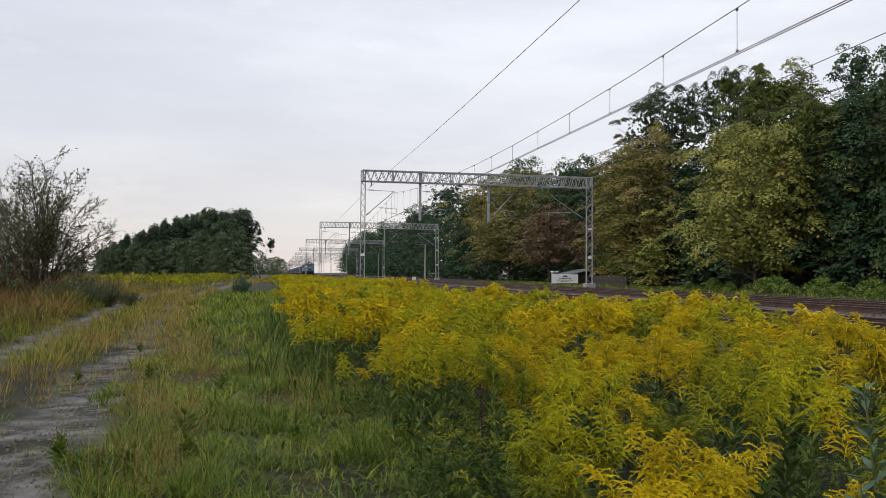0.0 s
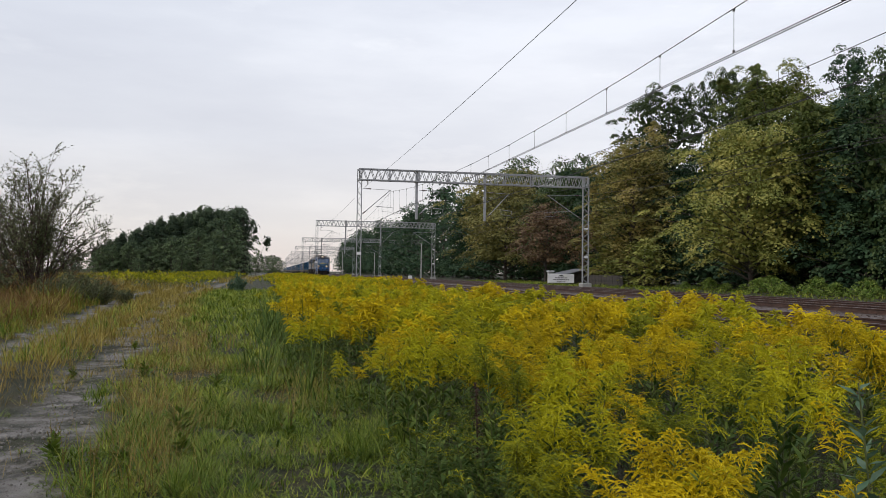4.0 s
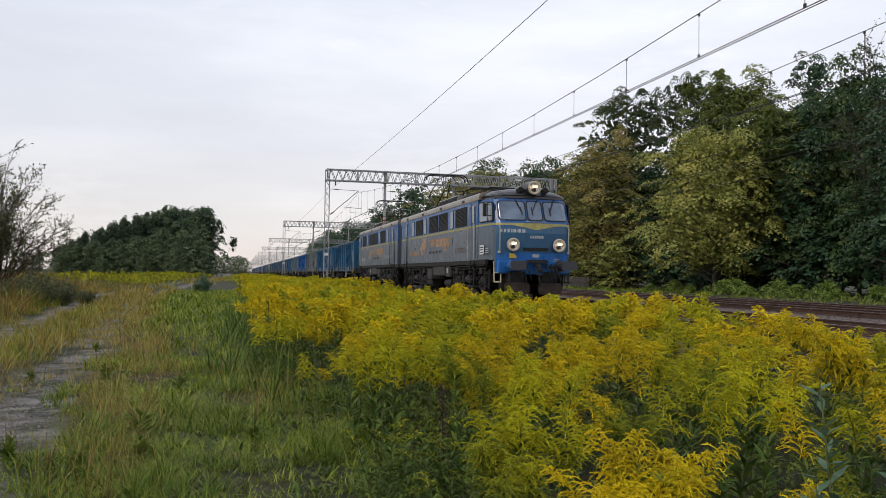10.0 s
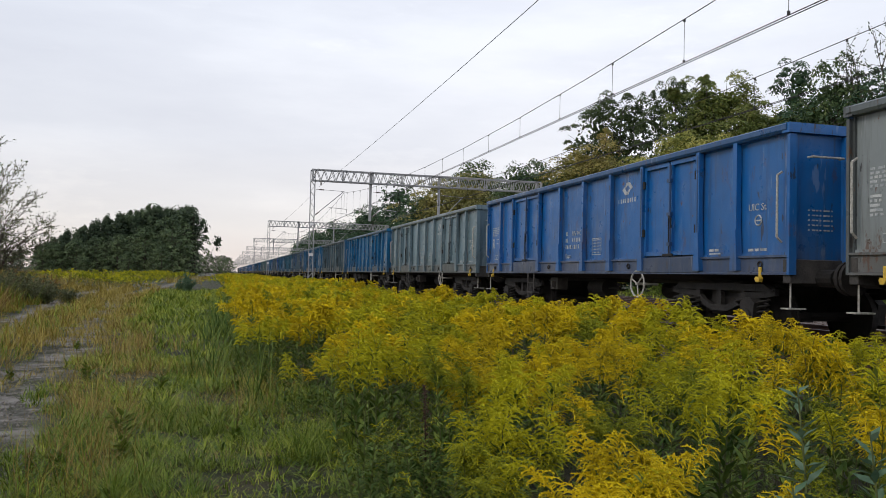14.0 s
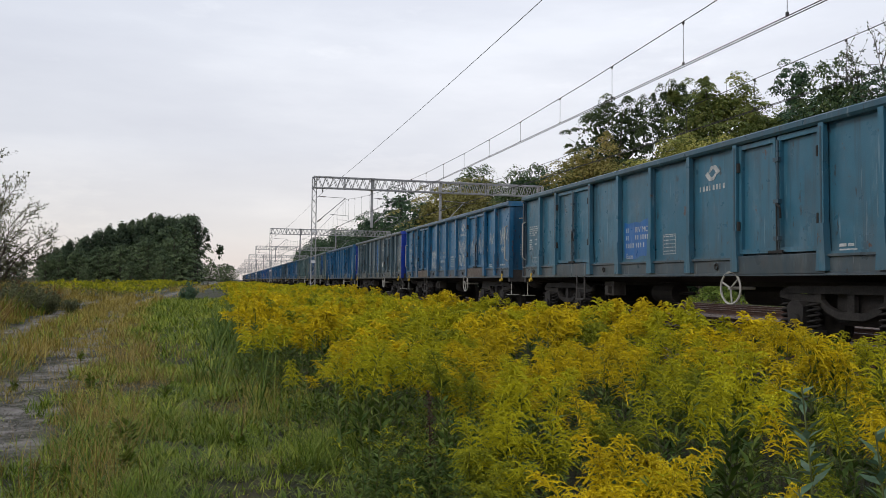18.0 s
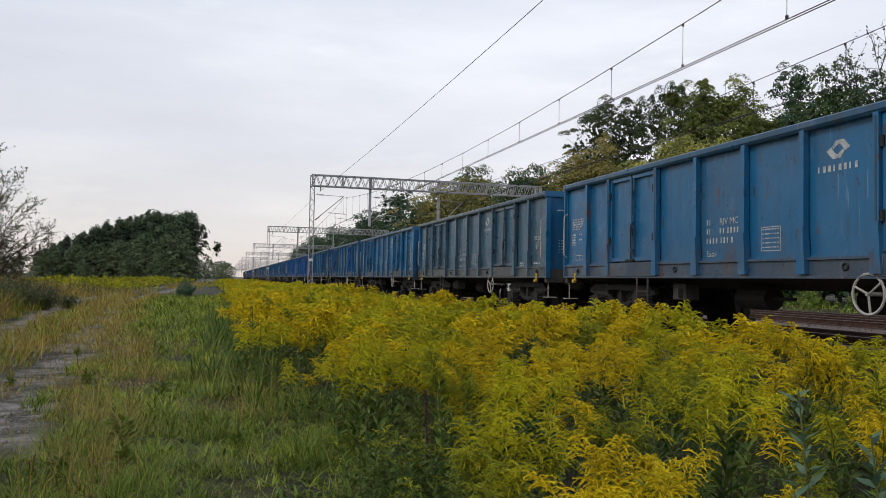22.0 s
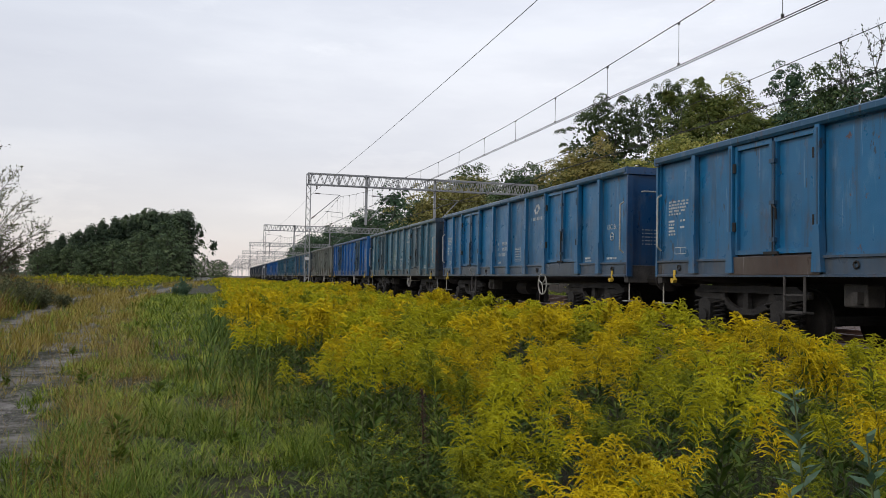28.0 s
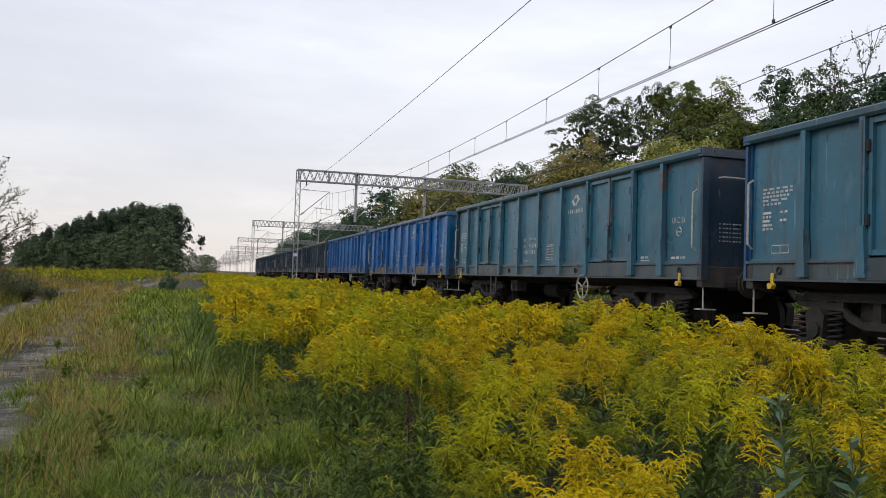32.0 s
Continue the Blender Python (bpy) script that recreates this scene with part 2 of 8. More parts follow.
M_WAGON = vehicle_paint()
M_LOCO = loco_paint()
# running gear near black: grime, with the shade under the train in the colour
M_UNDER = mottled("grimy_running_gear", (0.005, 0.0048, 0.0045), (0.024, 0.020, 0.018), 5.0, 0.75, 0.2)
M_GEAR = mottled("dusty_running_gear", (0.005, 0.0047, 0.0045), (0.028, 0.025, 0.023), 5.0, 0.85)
M_SOLE = mottled("grimy_sole_bar", (0.022, 0.020, 0.019), (0.070, 0.064, 0.058), 4.0, 0.8)
M_RUST = mottled("rusty_steel", (0.06, 0.028, 0.016), (0.16, 0.075, 0.04), 6.0, 0.85)
M_RUSTDARK = mottled("dark_rusty_sill", (0.016, 0.013, 0.012), (0.062, 0.040, 0.030), 5.0, 0.85)
M_STEEL = mottled("worn_bright_steel", (0.22, 0.22, 0.22), (0.45, 0.44, 0.43), 8.0, 0.35, 0.8)
M_WHITE = mottled("stencil_white", (0.20, 0.23, 0.25), (0.52, 0.53, 0.52), 9.0, 0.7)
M_BEIGE = mottled("faded_cream_paint", (0.42, 0.36, 0.22), (0.60, 0.52, 0.33), 14.0, 0.7)
M_YELLOW = mottled("yellow_paint", (0.42, 0.27, 0.02), (0.62, 0.42, 0.05), 20.0, 0.55)
M_HANDLE = mottled("pale_handrail_paint", (0.26, 0.25, 0.22), (0.46, 0.45, 0.41), 20.0, 0.5)
M_DARK = mottled("black_rubber_and_soot", (0.006, 0.006, 0.006), (0.02, 0.019, 0.018), 6.0, 0.8)
M_GALV = mottled("weathered_galvanised_steel", (0.27, 0.275, 0.28), (0.42, 0.42, 0.42), 2.5, 0.6, 0.25, 0.1)
M_CONC = mottled("concrete", (0.28, 0.27, 0.25), (0.46, 0.45, 0.42), 2.0, 0.9)
M_WIRE = mottled("dark_copper_wire", (0.03, 0.03, 0.03), (0.07, 0.065, 0.06), 3.0, 0.5, 0.6)
M_INSUL = mottled("brown_porcelain", (0.05, 0.025, 0.018), (0.10, 0.05, 0.035), 9.0, 0.2)
M_WOODSLEEP = mottled("oiled_wood_sleeper", (0.035, 0.026, 0.020), (0.10, 0.078, 0.062), 3.0, 0.9)
M_BARK = mottled("grey_brown_bark", (0.035, 0.028, 0.022), (0.105, 0.088, 0.070), 4.0, 0.95, 0.0, 0.6)
M_SIGN = mottled("white_board", (0.66, 0.66, 0.66), (0.80, 0.80, 0.80), 2.0, 0.6)
M_ROOFING = mottled("grey_roofing_felt", (0.12, 0.125, 0.13), (0.24, 0.245, 0.26), 2.0, 0.9)
M_HUT = mottled("dark_stained_boards", (0.03, 0.026, 0.022), (0.09, 0.075, 0.06), 3.0, 0.85)


def rail_steel():
    m = Mat("rail_steel", 0.55, 0.4)
    c = m.ramp(m.noise(5, 4), [(0.35, (0.050, 0.026, 0.018)), (0.65, (0.115, 0.064, 0.046))])
    m.color(c)
    return m.m


M_RAIL = rail_steel()


def ballast_mat():
    m = Mat("ballast_stone", 0.95)
    v = m.t.nodes.new("ShaderNodeTexVoronoi")
    v.inputs["Scale"].default_value = 17.0
    m.link(m.pos, v.inputs["Vector"])
    sep = m.t.nodes.new("ShaderNodeSeparateColor")
    m.link(v.outputs["Color"], sep.inputs[0])
    c = m.ramp(sep.outputs[0], [(0.0, (0.060, 0.043, 0.035)), (0.5, (0.118, 0.087, 0.073)), (1.0, (0.20, 0.16, 0.14))])
    c = m.mix(m.math("MULTIPLY", m.fac(m.noise(0.8, 4), 0.4, 0.7), 0.6), c, (0.10, 0.062, 0.045))
    m.color(c)
    m.bump(v.outputs["Distance"], 0.9, 0.05)
    return m.m


M_BALLAST = ballast_mat()

L_GOLD = leafy("golden_flowers", (0.380, 0.296, 0.013), (0.550, 0.424, 0.012), (0.720, 0.552, 0.014), 0.9, 0.1, 0.7)
L_LEMON = leafy("lemon_flowers", (0.278, 0.272, 0.014), (0.412, 0.394, 0.016), (0.545, 0.506, 0.019), 0.9, 0.1, 0.7)
L_BUD = leafy("greenish_flower_buds", (0.150, 0.178, 0.016), (0.236, 0.258, 0.020), (0.330, 0.330, 0.025), 0.9, 0.10, 0.7)
L_GRODLEAF = leafy("goldenrod_leaves", (0.044, 0.086, 0.017), (0.100, 0.155, 0.031), (0.190, 0.240, 0.050), 1.2, 0.15)
L_BLUEGREEN = leafy("blue_green_leaves", (0.055, 0.105, 0.060), (0.10, 0.17, 0.095), (0.16, 0.23, 0.14), 3.0, 0.25)
M_DOCK = mottled("dry_brown_dock", (0.030, 0.016, 0.010), (0.085, 0.045, 0.026), 30.0, 0.9)
M_STRIPE = mottled("faded_yellow_stripe", (0.22, 0.20, 0.06), (0.42, 0.37, 0.12), 4.0, 0.6)
M_CRUMB = mottled("earth_crumbs", (0.10, 0.09, 0.075), (0.24, 0.22, 0.19), 6.0, 0.95)
L_STEM = mottled("green_stems", (0.06, 0.08, 0.02), (0.13, 0.14, 0.04), 6.0, 0.7)
L_GRASS = leafy("green_grass", (0.063, 0.101, 0.009), (0.176, 0.241, 0.025), (0.389, 0.403, 0.066), 0.7, 0.20)
L_FRESH = leafy("fresh_grass", (0.066, 0.112, 0.013), (0.147, 0.210, 0.028), (0.278, 0.319, 0.069), 1.5, 0.20)
L_DRY = leafy("dry_tawny_grass", (0.150, 0.105, 0.029), (0.282, 0.202, 0.057), (0.423, 0.319, 0.103), 0.8, 0.20)
L_STRAW = leafy("golden_straw", (0.195, 0.142, 0.027), (0.316, 0.240, 0.049), (0.419, 0.339, 0.092), 0.25, 0.20)
L_RUSTY = leafy("russet_sedge", (0.103, 0.055, 0.018), (0.200, 0.114, 0.035), (0.248, 0.184, 0.066), 0.4, 0.3)
L_DARK = leafy("dark_green_leaves", (0.021, 0.045, 0.024), (0.047, 0.092, 0.044), (0.106, 0.159, 0.075), 0.35, 0.22, grain=0.20)
L_MID = leafy("mid_green_leaves", (0.022, 0.039, 0.014), (0.048, 0.073, 0.024), (0.089, 0.117, 0.038), 0.35, 0.22, grain=0.20)
L_DARKER_MID = leafy("deep_green_leaves", (0.029, 0.055, 0.019), (0.065, 0.102, 0.036), (0.128, 0.166, 0.057), 0.35, 0.22, grain=0.20)
L_YELLOWING = leafy("yellowing_leaves", (0.151, 0.180, 0.040), (0.300, 0.308, 0.075), (0.470, 0.421, 0.114), 0.45, 0.22, grain=0.20)
L_OLIVE = leafy("olive_leaves", (0.127, 0.138, 0.039), (0.250, 0.228, 0.065), (0.412, 0.320, 0.101), 0.30, 0.22, grain=0.20)
L_MAPLE = leafy("green_maple_leaves", (0.065, 0.091, 0.025), (0.130, 0.166, 0.042), (0.234, 0.244, 0.066), 0.30, 0.22, grain=0.20)
L_WILLOWTREE = leafy("olive_willow_leaves", (0.136, 0.138, 0.043), (0.237, 0.224, 0.071), (0.365, 0.314, 0.107), 0.25, 0.22, grain=0.20)
L_BROWNING = leafy("browning_leaves", (0.103, 0.074, 0.043), (0.201, 0.124, 0.075), (0.270, 0.207, 0.098), 0.5, 0.22, grain=0.20)
L_WILLOW = leafy("willow_leaves", (0.068, 0.083, 0.038), (0.127, 0.142, 0.067), (0.206, 0.212, 0.106), 0.6, 0.15)
L_RUSSET_LEAF = leafy("russet_twig_leaves", (0.112, 0.077, 0.042), (0.192, 0.128, 0.067), (0.240, 0.200, 0.092), 0.6, 0.25)
L_BUSH = leafy("bright_green_undergrowth", (0.080, 0.140, 0.022), (0.160, 0.235, 0.044), (0.280, 0.340, 0.075), 0.6, 0.28)
L_FAR = leafy("far_wood_leaves", (0.036, 0.056, 0.034), (0.068, 0.098, 0.052), (0.120, 0.156, 0.078), 0.12, 0.22, grain=0.20)
L_FARPALE = leafy("grey_green_far_leaves", (0.057, 0.088, 0.045), (0.109, 0.151, 0.070), (0.190, 0.239, 0.107), 0.12, 0.22, grain=0.20)
M_TWIG = mottled("reddish_twigs", (0.050, 0.030, 0.024), (0.105, 0.070, 0.055), 4.0, 0.9)


def ground_mat():
    """Soil with turf, tawny patches and two sandy wheel ruts of a field track."""
    m = Mat("meadow_soil", 0.95)
    sep = m.t.nodes.new("ShaderNodeSeparateXYZ")
    m.link(m.pos, sep.inputs[0])
    wob = m.math("MULTIPLY", m.math("SUBTRACT", m.noise(0.45, 4), 0.5), 1.5)
    x = m.math("ADD", sep.outputs[0], wob)
    # centre of the right rut: -0.9 - 0.115 y near, levelling out at -5.4
    cx = m.math("MAXIMUM", m.math("ADD", m.math("MULTIPLY", sep.outputs[1], -0.085), -1.45), -5.4)
    d1 = m.math("ABSOLUTE", m.math("SUBTRACT", x, cx))
    d2 = m.math("ABSOLUTE", m.math("SUBTRACT", x, m.math("ADD", cx, -2.1)))
    d = m.math("SUBTRACT", m.math("MINIMUM", d1, d2), m.fac(sep.outputs[1], 9.5, 6.0, 0.0, 0.38))
    rut = m.fac(d, 0.22, 0.62, 1.0, 0.0)
    rut = m.math("MULTIPLY", rut, m.fac(m.noise(1.1, 7, 0.7), 0.40, 0.54))
    turf = m.ramp(m.noise(1.3, 6), [(0.3, (0.020, 0.018, 0.010)), (0.5, (0.036, 0.040, 0.013)), (0.7, (0.075, 0.060, 0.028))])
    sand = m.ramp(m.noise(2.2, 7, 0.65), [(0.32, (0.080, 0.070, 0.056)), (0.50, (0.205, 0.188, 0.162)), (0.70, (0.33, 0.305, 0.27))])
    m.color(m.mix(rut, turf, sand))
    m.bump(m.noise(14, 8, 0.75), 0.9, 0.08)
    return m.m


M_GROUND = ground_mat()


# ---- building tools ----
def part(name, bm, material, parent=None, label=""):
    """Links a bmesh as one mesh object under a thing or a part."""
    me = bpy.data.meshes.new(name)
    bm.normal_update()
    bm.to_mesh(me)
    bm.free()
    me.materials.append(material)
    ob = new(name, me)
    if parent:
        ob.parent = parent
    if label:
        ob["label"] = label
    return ob


def share(name, src, parent, m=None):
    """Another piece on the same mesh as src."""
    ob = new(name, src.data)
    ob.parent = parent
    ob.color = src.color
    ob.matrix_basis = m if m is not None else src.matrix_basis
    return ob


def empty(name, m=None):
    ob = new(name)
    ob.empty_display_size = 0.3
    if m is not None:
        ob.matrix_basis = m
    return ob


def box(bm, x0, x1, y0, y1, z0, z1, bevel=0.0):
    g = bmesh.ops.create_cube(bm, size=1.0, matrix=Matrix.LocRotScale(((x0 + x1) / 2, (y0 + y1) / 2, (z0 + z1) / 2), None, (abs(x1 - x0), abs(y1 - y0), abs(z1 - z0))))
    if bevel:
        es = list({e for v in g["verts"] for e in v.link_edges})
        bmesh.ops.bevel(bm, geom=es, offset=bevel, segments=1, affect="EDGES", profile=0.5)
    return bm


def rod(bm, p, q, r, n=6, r2=None, caps=True):
    """A round bar from p to q."""
    p, q = Vector(p), Vector(q)
    d = q - p
    if d.length < 1e-6:
        return bm
    m = Matrix.Translation((p + q) / 2) @ d.to_track_quat("Z", "Y").to_matrix().to_4x4()
    bmesh.ops.create_cone(bm, cap_ends=caps, segments=n, radius1=r, radius2=r if r2 is None else r2, depth=d.length, matrix=m)
    return bm


def pipe(bm, pts, r, n=6):
    for a, b in zip(pts, pts[1:]):
        rod(bm, a, b, r, n)
    return bm


def ring(bm, c, axis, R, r, n=20, k=6):
    """A torus: a hand wheel's rim or a lamp's bezel."""
    q = Vector(axis).to_track_quat("Z", "Y")
    loops = []
    for i in range(n):
        a = 2 * math.pi * i / n
        loops.append([bm.verts.new(Vector(c) + q @ Vector(((R + r * math.cos(b)) * math.cos(a), (R + r * math.cos(b)) * math.sin(a), r * math.sin(b)))) for b in (2 * math.pi * j / k for j in range(k))])
    for i in range(n):
        for j in range(k):
            bm.faces.new((loops[i][j], loops[(i + 1) % n][j], loops[(i + 1) % n][(j + 1) % k], loops[i][(j + 1) % k]))
    return bm


def prism(bm, outline, y0, y1, axis="y"):
    """A closed outline of (a, b) pairs, pushed along an axis."""
    def at(a, b, y):
        return {"y": (a, y, b), "x": (y, a, b), "z": (a, b, y)}[axis]
    lo = [bm.verts.new(at(a, b, y0)) for a, b in outline]
    hi = [bm.verts.new(at(a, b, y1)) for a, b in outline]
    n = len(outline)
    for i in range(n):
        bm.faces.new((lo[i], lo[(i + 1) % n], hi[(i + 1) % n], hi[i]))
    bm.faces.new(lo)
    bm.faces.new(hi[::-1])
    bmesh.ops.recalc_face_normals(bm, faces=bm.faces)
    return bm


def B():
    return bmesh.new()


def mesh_np(name, verts, faces, material, smooth=False):
    """A mesh from arrays; all faces have the same number of corners."""
    me = bpy.data.meshes.new(name)
    verts, faces = np.asarray(verts, np.float32), np.asarray(faces, np.int32)
    n, k = faces.shape
    me.vertices.add(len(verts))
    me.vertices.foreach_set("co", verts.ravel())
    me.loops.add(n * k)
    me.loops.foreach_set("vertex_index", faces.ravel())
    me.polygons.add(n)
    me.polygons.foreach_set("loop_start", np.arange(0, n * k, k, dtype=np.int32))
    me.polygons.foreach_set("loop_total", np.full(n, k, np.int32))
    me.update(calc_edges=True)
    me.materials.append(material)
    return me


def sprinkle(tv, tf, pos, rot, scale):
    """Copies of a small template (verts, faces) at many places, as two arrays."""
    n, k = len(pos), len(tv)
    v = np.einsum("nij,kj->nki", rot, tv) * np.asarray(scale).reshape(n, 1, -1) + pos[:, None, :]
    f = tf[None] + (np.arange(n) * k)[:, None, None]
    return v.reshape(-1, 3), f.reshape(-1, tf.shape[1])


def frames_of(fwd, up_hint, roll):
    """Rotation matrices whose y axis is fwd, rolled about it."""
    y = fwd / (np.linalg.norm(fwd, axis=1, keepdims=True) + 1e-9)
    x = np.cross(y, up_hint)
    x /= np.linalg.norm(x, axis=1, keepdims=True) + 1e-9
    z = np.cross(x, y)
    c, s = np.cos(roll)[:, None], np.sin(roll)[:, None]
    return np.stack([c * x + s * z, y, -s * x + c * z], 2)


def join_np(chunks):
    vs, fs, o = [], [], 0
    for v, f in chunks:
        vs.append(v)
        fs.append(f + o)
        o += len(v)
    return np.concatenate(vs), np.concatenate(fs)


def tubes_np(paths, radii, n=4):
    """Tapered tubes along many polylines (P, K, 3), radii (P, K)."""
    paths, radii = np.asarray(paths, float), np.asarray(radii, float)
    P, K, _ = paths.shape
    t = np.gradient(paths, axis=1)
    t /= np.linalg.norm(t, axis=2, keepdims=True) + 1e-9
    ref = np.where(np.abs(t[..., 2:3]) > 0.9, np.array([1.0, 0, 0]), np.array([0, 0, 1.0]))
    a = np.cross(t, ref)
    a /= np.linalg.norm(a, axis=2, keepdims=True) + 1e-9
    b = np.cross(t, a)
    ang = np.arange(n) * 2 * np.pi / n
    v = paths[:, :, None] + radii[:, :, None, None] * (np.cos(ang)[None, None, :, None] * a[:, :, None] + np.sin(ang)[None, None, :, None] * b[:, :, None])
    idx = np.arange(P * K * n).reshape(P, K, n)
    nx = np.roll(idx, -1, 2)
    f = np.stack([idx[:, :-1], nx[:, :-1], nx[:, 1:], idx[:, 1:]], -1)
    return v.reshape(-1, 3), f.reshape(-1, 4)


ZR = 0.585      # top of rail
TRACKS = (9.03, 13.1, 19.0, 22.35)
PORTALS = [63.1, 129.2] + [198.0 + 69 * i for i in range(11)]


def ground_z(x, y):
    """Height of the ground: meadow, bank of the line, strip before the wood."""
    x, y = np.asarray(x, float), np.asarray(y, float)
    bank = np.clip((x - 4.0) / 2.6, 0, 1)
    bank = bank * bank * (3 - 2 * bank) * 0.22
    far = np.clip((x - 24.5) / 2.5, 0, 1) * 0.25
    left = np.clip((-x - 5.5) / 5, 0, 1) * 0.25
    lumps = 0.035 * np.sin(1.7 * x + 0.6 * y) * np.sin(0.9 * y - 0.5 * x) + 0.02 * np.sin(3.9 * x + 1.1) * np.sin(3.1 * y)
    lumps = lumps * np.clip((7 - x) / 2, 0, 1) * np.clip(1.6 - np.hypot(x, y) / 60, 0, 1)
    return bank + far + left + lumps


# ---- ground, one sheet to the horizon ----
def axis_steps(lo, hi, fine_lo, fine_hi, fine, grow=1.25):
    a = list(np.arange(fine_lo, fine_hi + 1e-6, fine))
    s, v = fine, fine_hi
    while v < hi:
        s *= grow
        v = min(v + s, hi)
        a.append(v)
    s, v = fine, fine_lo
    while v > lo:
        s *= grow
        v = max(v - s, lo)
        a.insert(0, v)
    return np.array(a)


gx, gy = axis_steps(-2200, 2200, -9, 9, 0.3), axis_steps(-800, 4000, 0, 34, 0.3)
GX, GY = np.meshgrid(gx, gy, indexing="ij")
gv = np.stack([GX, GY, ground_z(GX, GY)], -1).reshape(-1, 3)
gi = np.arange(len(gx) * len(gy)).reshape(len(gx), len(gy))
gf = np.stack([gi[:-1, :-1], gi[1:, :-1], gi[1:, 1:], gi[:-1, 1:]], -1).reshape(-1, 4)
ground = new("ground", mesh_np("ground", gv, gf, M_GROUND))
for p in ground.data.polygons:
    p.use_smooth = True
tagged(ground, "meadow ground with turf and two sandy wheel ruts", "ground", kind="structure")

# ballast bed under the four tracks
bm = B()
prism(bm, [(6.2, 0.1), (7.0, 0.40), (11.0, 0.42), (11.1, 0.40), (15.2, 0.42), (16.4, 0.30), (17.2, 0.40), (24.3, 0.42), (25.2, 0.15)], -480, 1100)
ballast = part("ballast_bed", bm, M_BALLAST)
tagged(ballast, "brown-grey crushed stone ballast bed under four tracks", "ballast", kind="structure")

# ---- rails ----
RAIL_OUT = [(-0.075, -0.172), (0.075, -0.172), (0.075, -0.160), (0.012, -0.140), (0.010, -0.045), (0.036, -0.032), (0.036, -0.006), (0.028, 0.0), (-0.028, 0.0), (-0.036, -0.006), (-0.036, -0.032), (-0.010, -0.045), (-0.012, -0.140), (-0.075, -0.160)]
tracks = []
for i, cx in enumerate(TRACKS):
    tr = empty("railway_track", pose(cx, 0, ZR))
    tagged(tr, "rusty railway track on wooden sleepers in stone ballast", "track", "tracks side by side", "structure")
    for s in (-1, 1):
        bm = B()
        prism(bm, [(s * 0.753 + a, b) for a, b in RAIL_OUT], -480, 1100)
        part("rail", bm, M_RAIL, tr)
        bm = B()
        box(bm, s * 0.753 - 0.024, s * 0.753 + 0.024, -480, 1100, 0.0005, 0.003)
        part("running_surface", bm, M_STEEL, tr, "rail head worn bright by wheels")
    tracks.append(tr)


# ---- overhead line portals ----
PX0, PX1 = 6.5, 25.8
Z_BEAM0, Z_BEAM1 = 8.92, 9.79


def lattice_post(z0, z1, w, name, parent, x):
    """A post of two channels laced together."""
    bm = B()
    for s in (-1, 1):
        box(bm, x + s * w - 0.03, x + s * w + 0.03, -0.10, 0.10, z0, z1, 0.008)
    n = int((z1 - z0) / 0.42)
    for i in range(n):
        a, b = z0 + (z1 - z0) * i / n, z0 + (z1 - z0) * (i + 1) / n
        s = 1 if i % 2 else -1
        for y in (-0.085, 0.085):
            rod(bm, (x - s * w, y, a), (x + s * w, y, b), 0.018, 4)
    return part(name, bm, M_GALV, parent)


def bracket(parent, x0, x1, z_wire):
    """A cantilever from its mast at x0 to over the track at x1."""
    s = 1 if x1 > x0 else -1
    bm = B()
    rod(bm, (x0 + s * 0.10, 0, z_wire + 0.08), (x1 - s * 0.03, 0, z_wire + 2.05), 0.032, 8)
    rod(bm, (x0 + s * 0.45, 0, z_wire + 0.30), (x0 + s * 0.47, 0, z_wire + 0.32), 0.05, 8)
    tube = part("cantilever_tube", bm, M_GALV, parent, "slanting galvanised cantilever tube")
    bm = B()
    rod(bm, (x0 + s * 0.10, 0, z_wire + 2.12), (x1, 0, z_wire + 2.05), 0.018, 6)
    part("top_tie", bm, M_GALV, parent)
    for p, q in (((x0 + s * 0.35, 0, z_wire + 2.115), (x0 + s * 0.75, 0, z_wire + 2.105)), ((x0 + s * 0.12, 0, z_wire + 0.10), (x0 + s * 0.40, 0, z_wire + 0.31))):
        bm = B()
        for k in range(5):
            a = Vector(p).lerp(Vector(q), k / 5 + 0.02)
            b = Vector(p).lerp(Vector(q), k / 5 + 0.16)
            rod(bm, a, b, 0.062, 8, 0.04)
        part("insulator", bm, M_INSUL, parent, "brown ribbed porcelain insulator")
    bm = B()
    rod(bm, (x0 + s * 1.15, 0, z_wire + 0.72), (x1 + s * 0.25, 0, z_wire + 0.62), 0.022, 6)
    rod(bm, (x1 + s * 0.2, 0, z_wire + 0.62), (x1 + s * 0.2, 0, z_wire + 0.32), 0.016, 6)
    pipe(bm, [(x1 - s * 0.7, 0, z_wire + 0.66), (x1 - s * 0.7, 0, z_wire + 0.30), (x1 + s * 0.1, 0, z_wire + 0.26), (x1 + s * 0.35, 0, z_wire + 0.03)], 0.014, 6)
    part("registration_arm", bm, M_GALV, parent)
    bm = B()
    rod(bm, (x1, 0, z_wire + 2.05), (x1, 0, z_wire + 0.62), 0.008, 5)
    part("steady_wire", bm, M_WIRE, parent)


Z_WIRE = ZR + 5.53


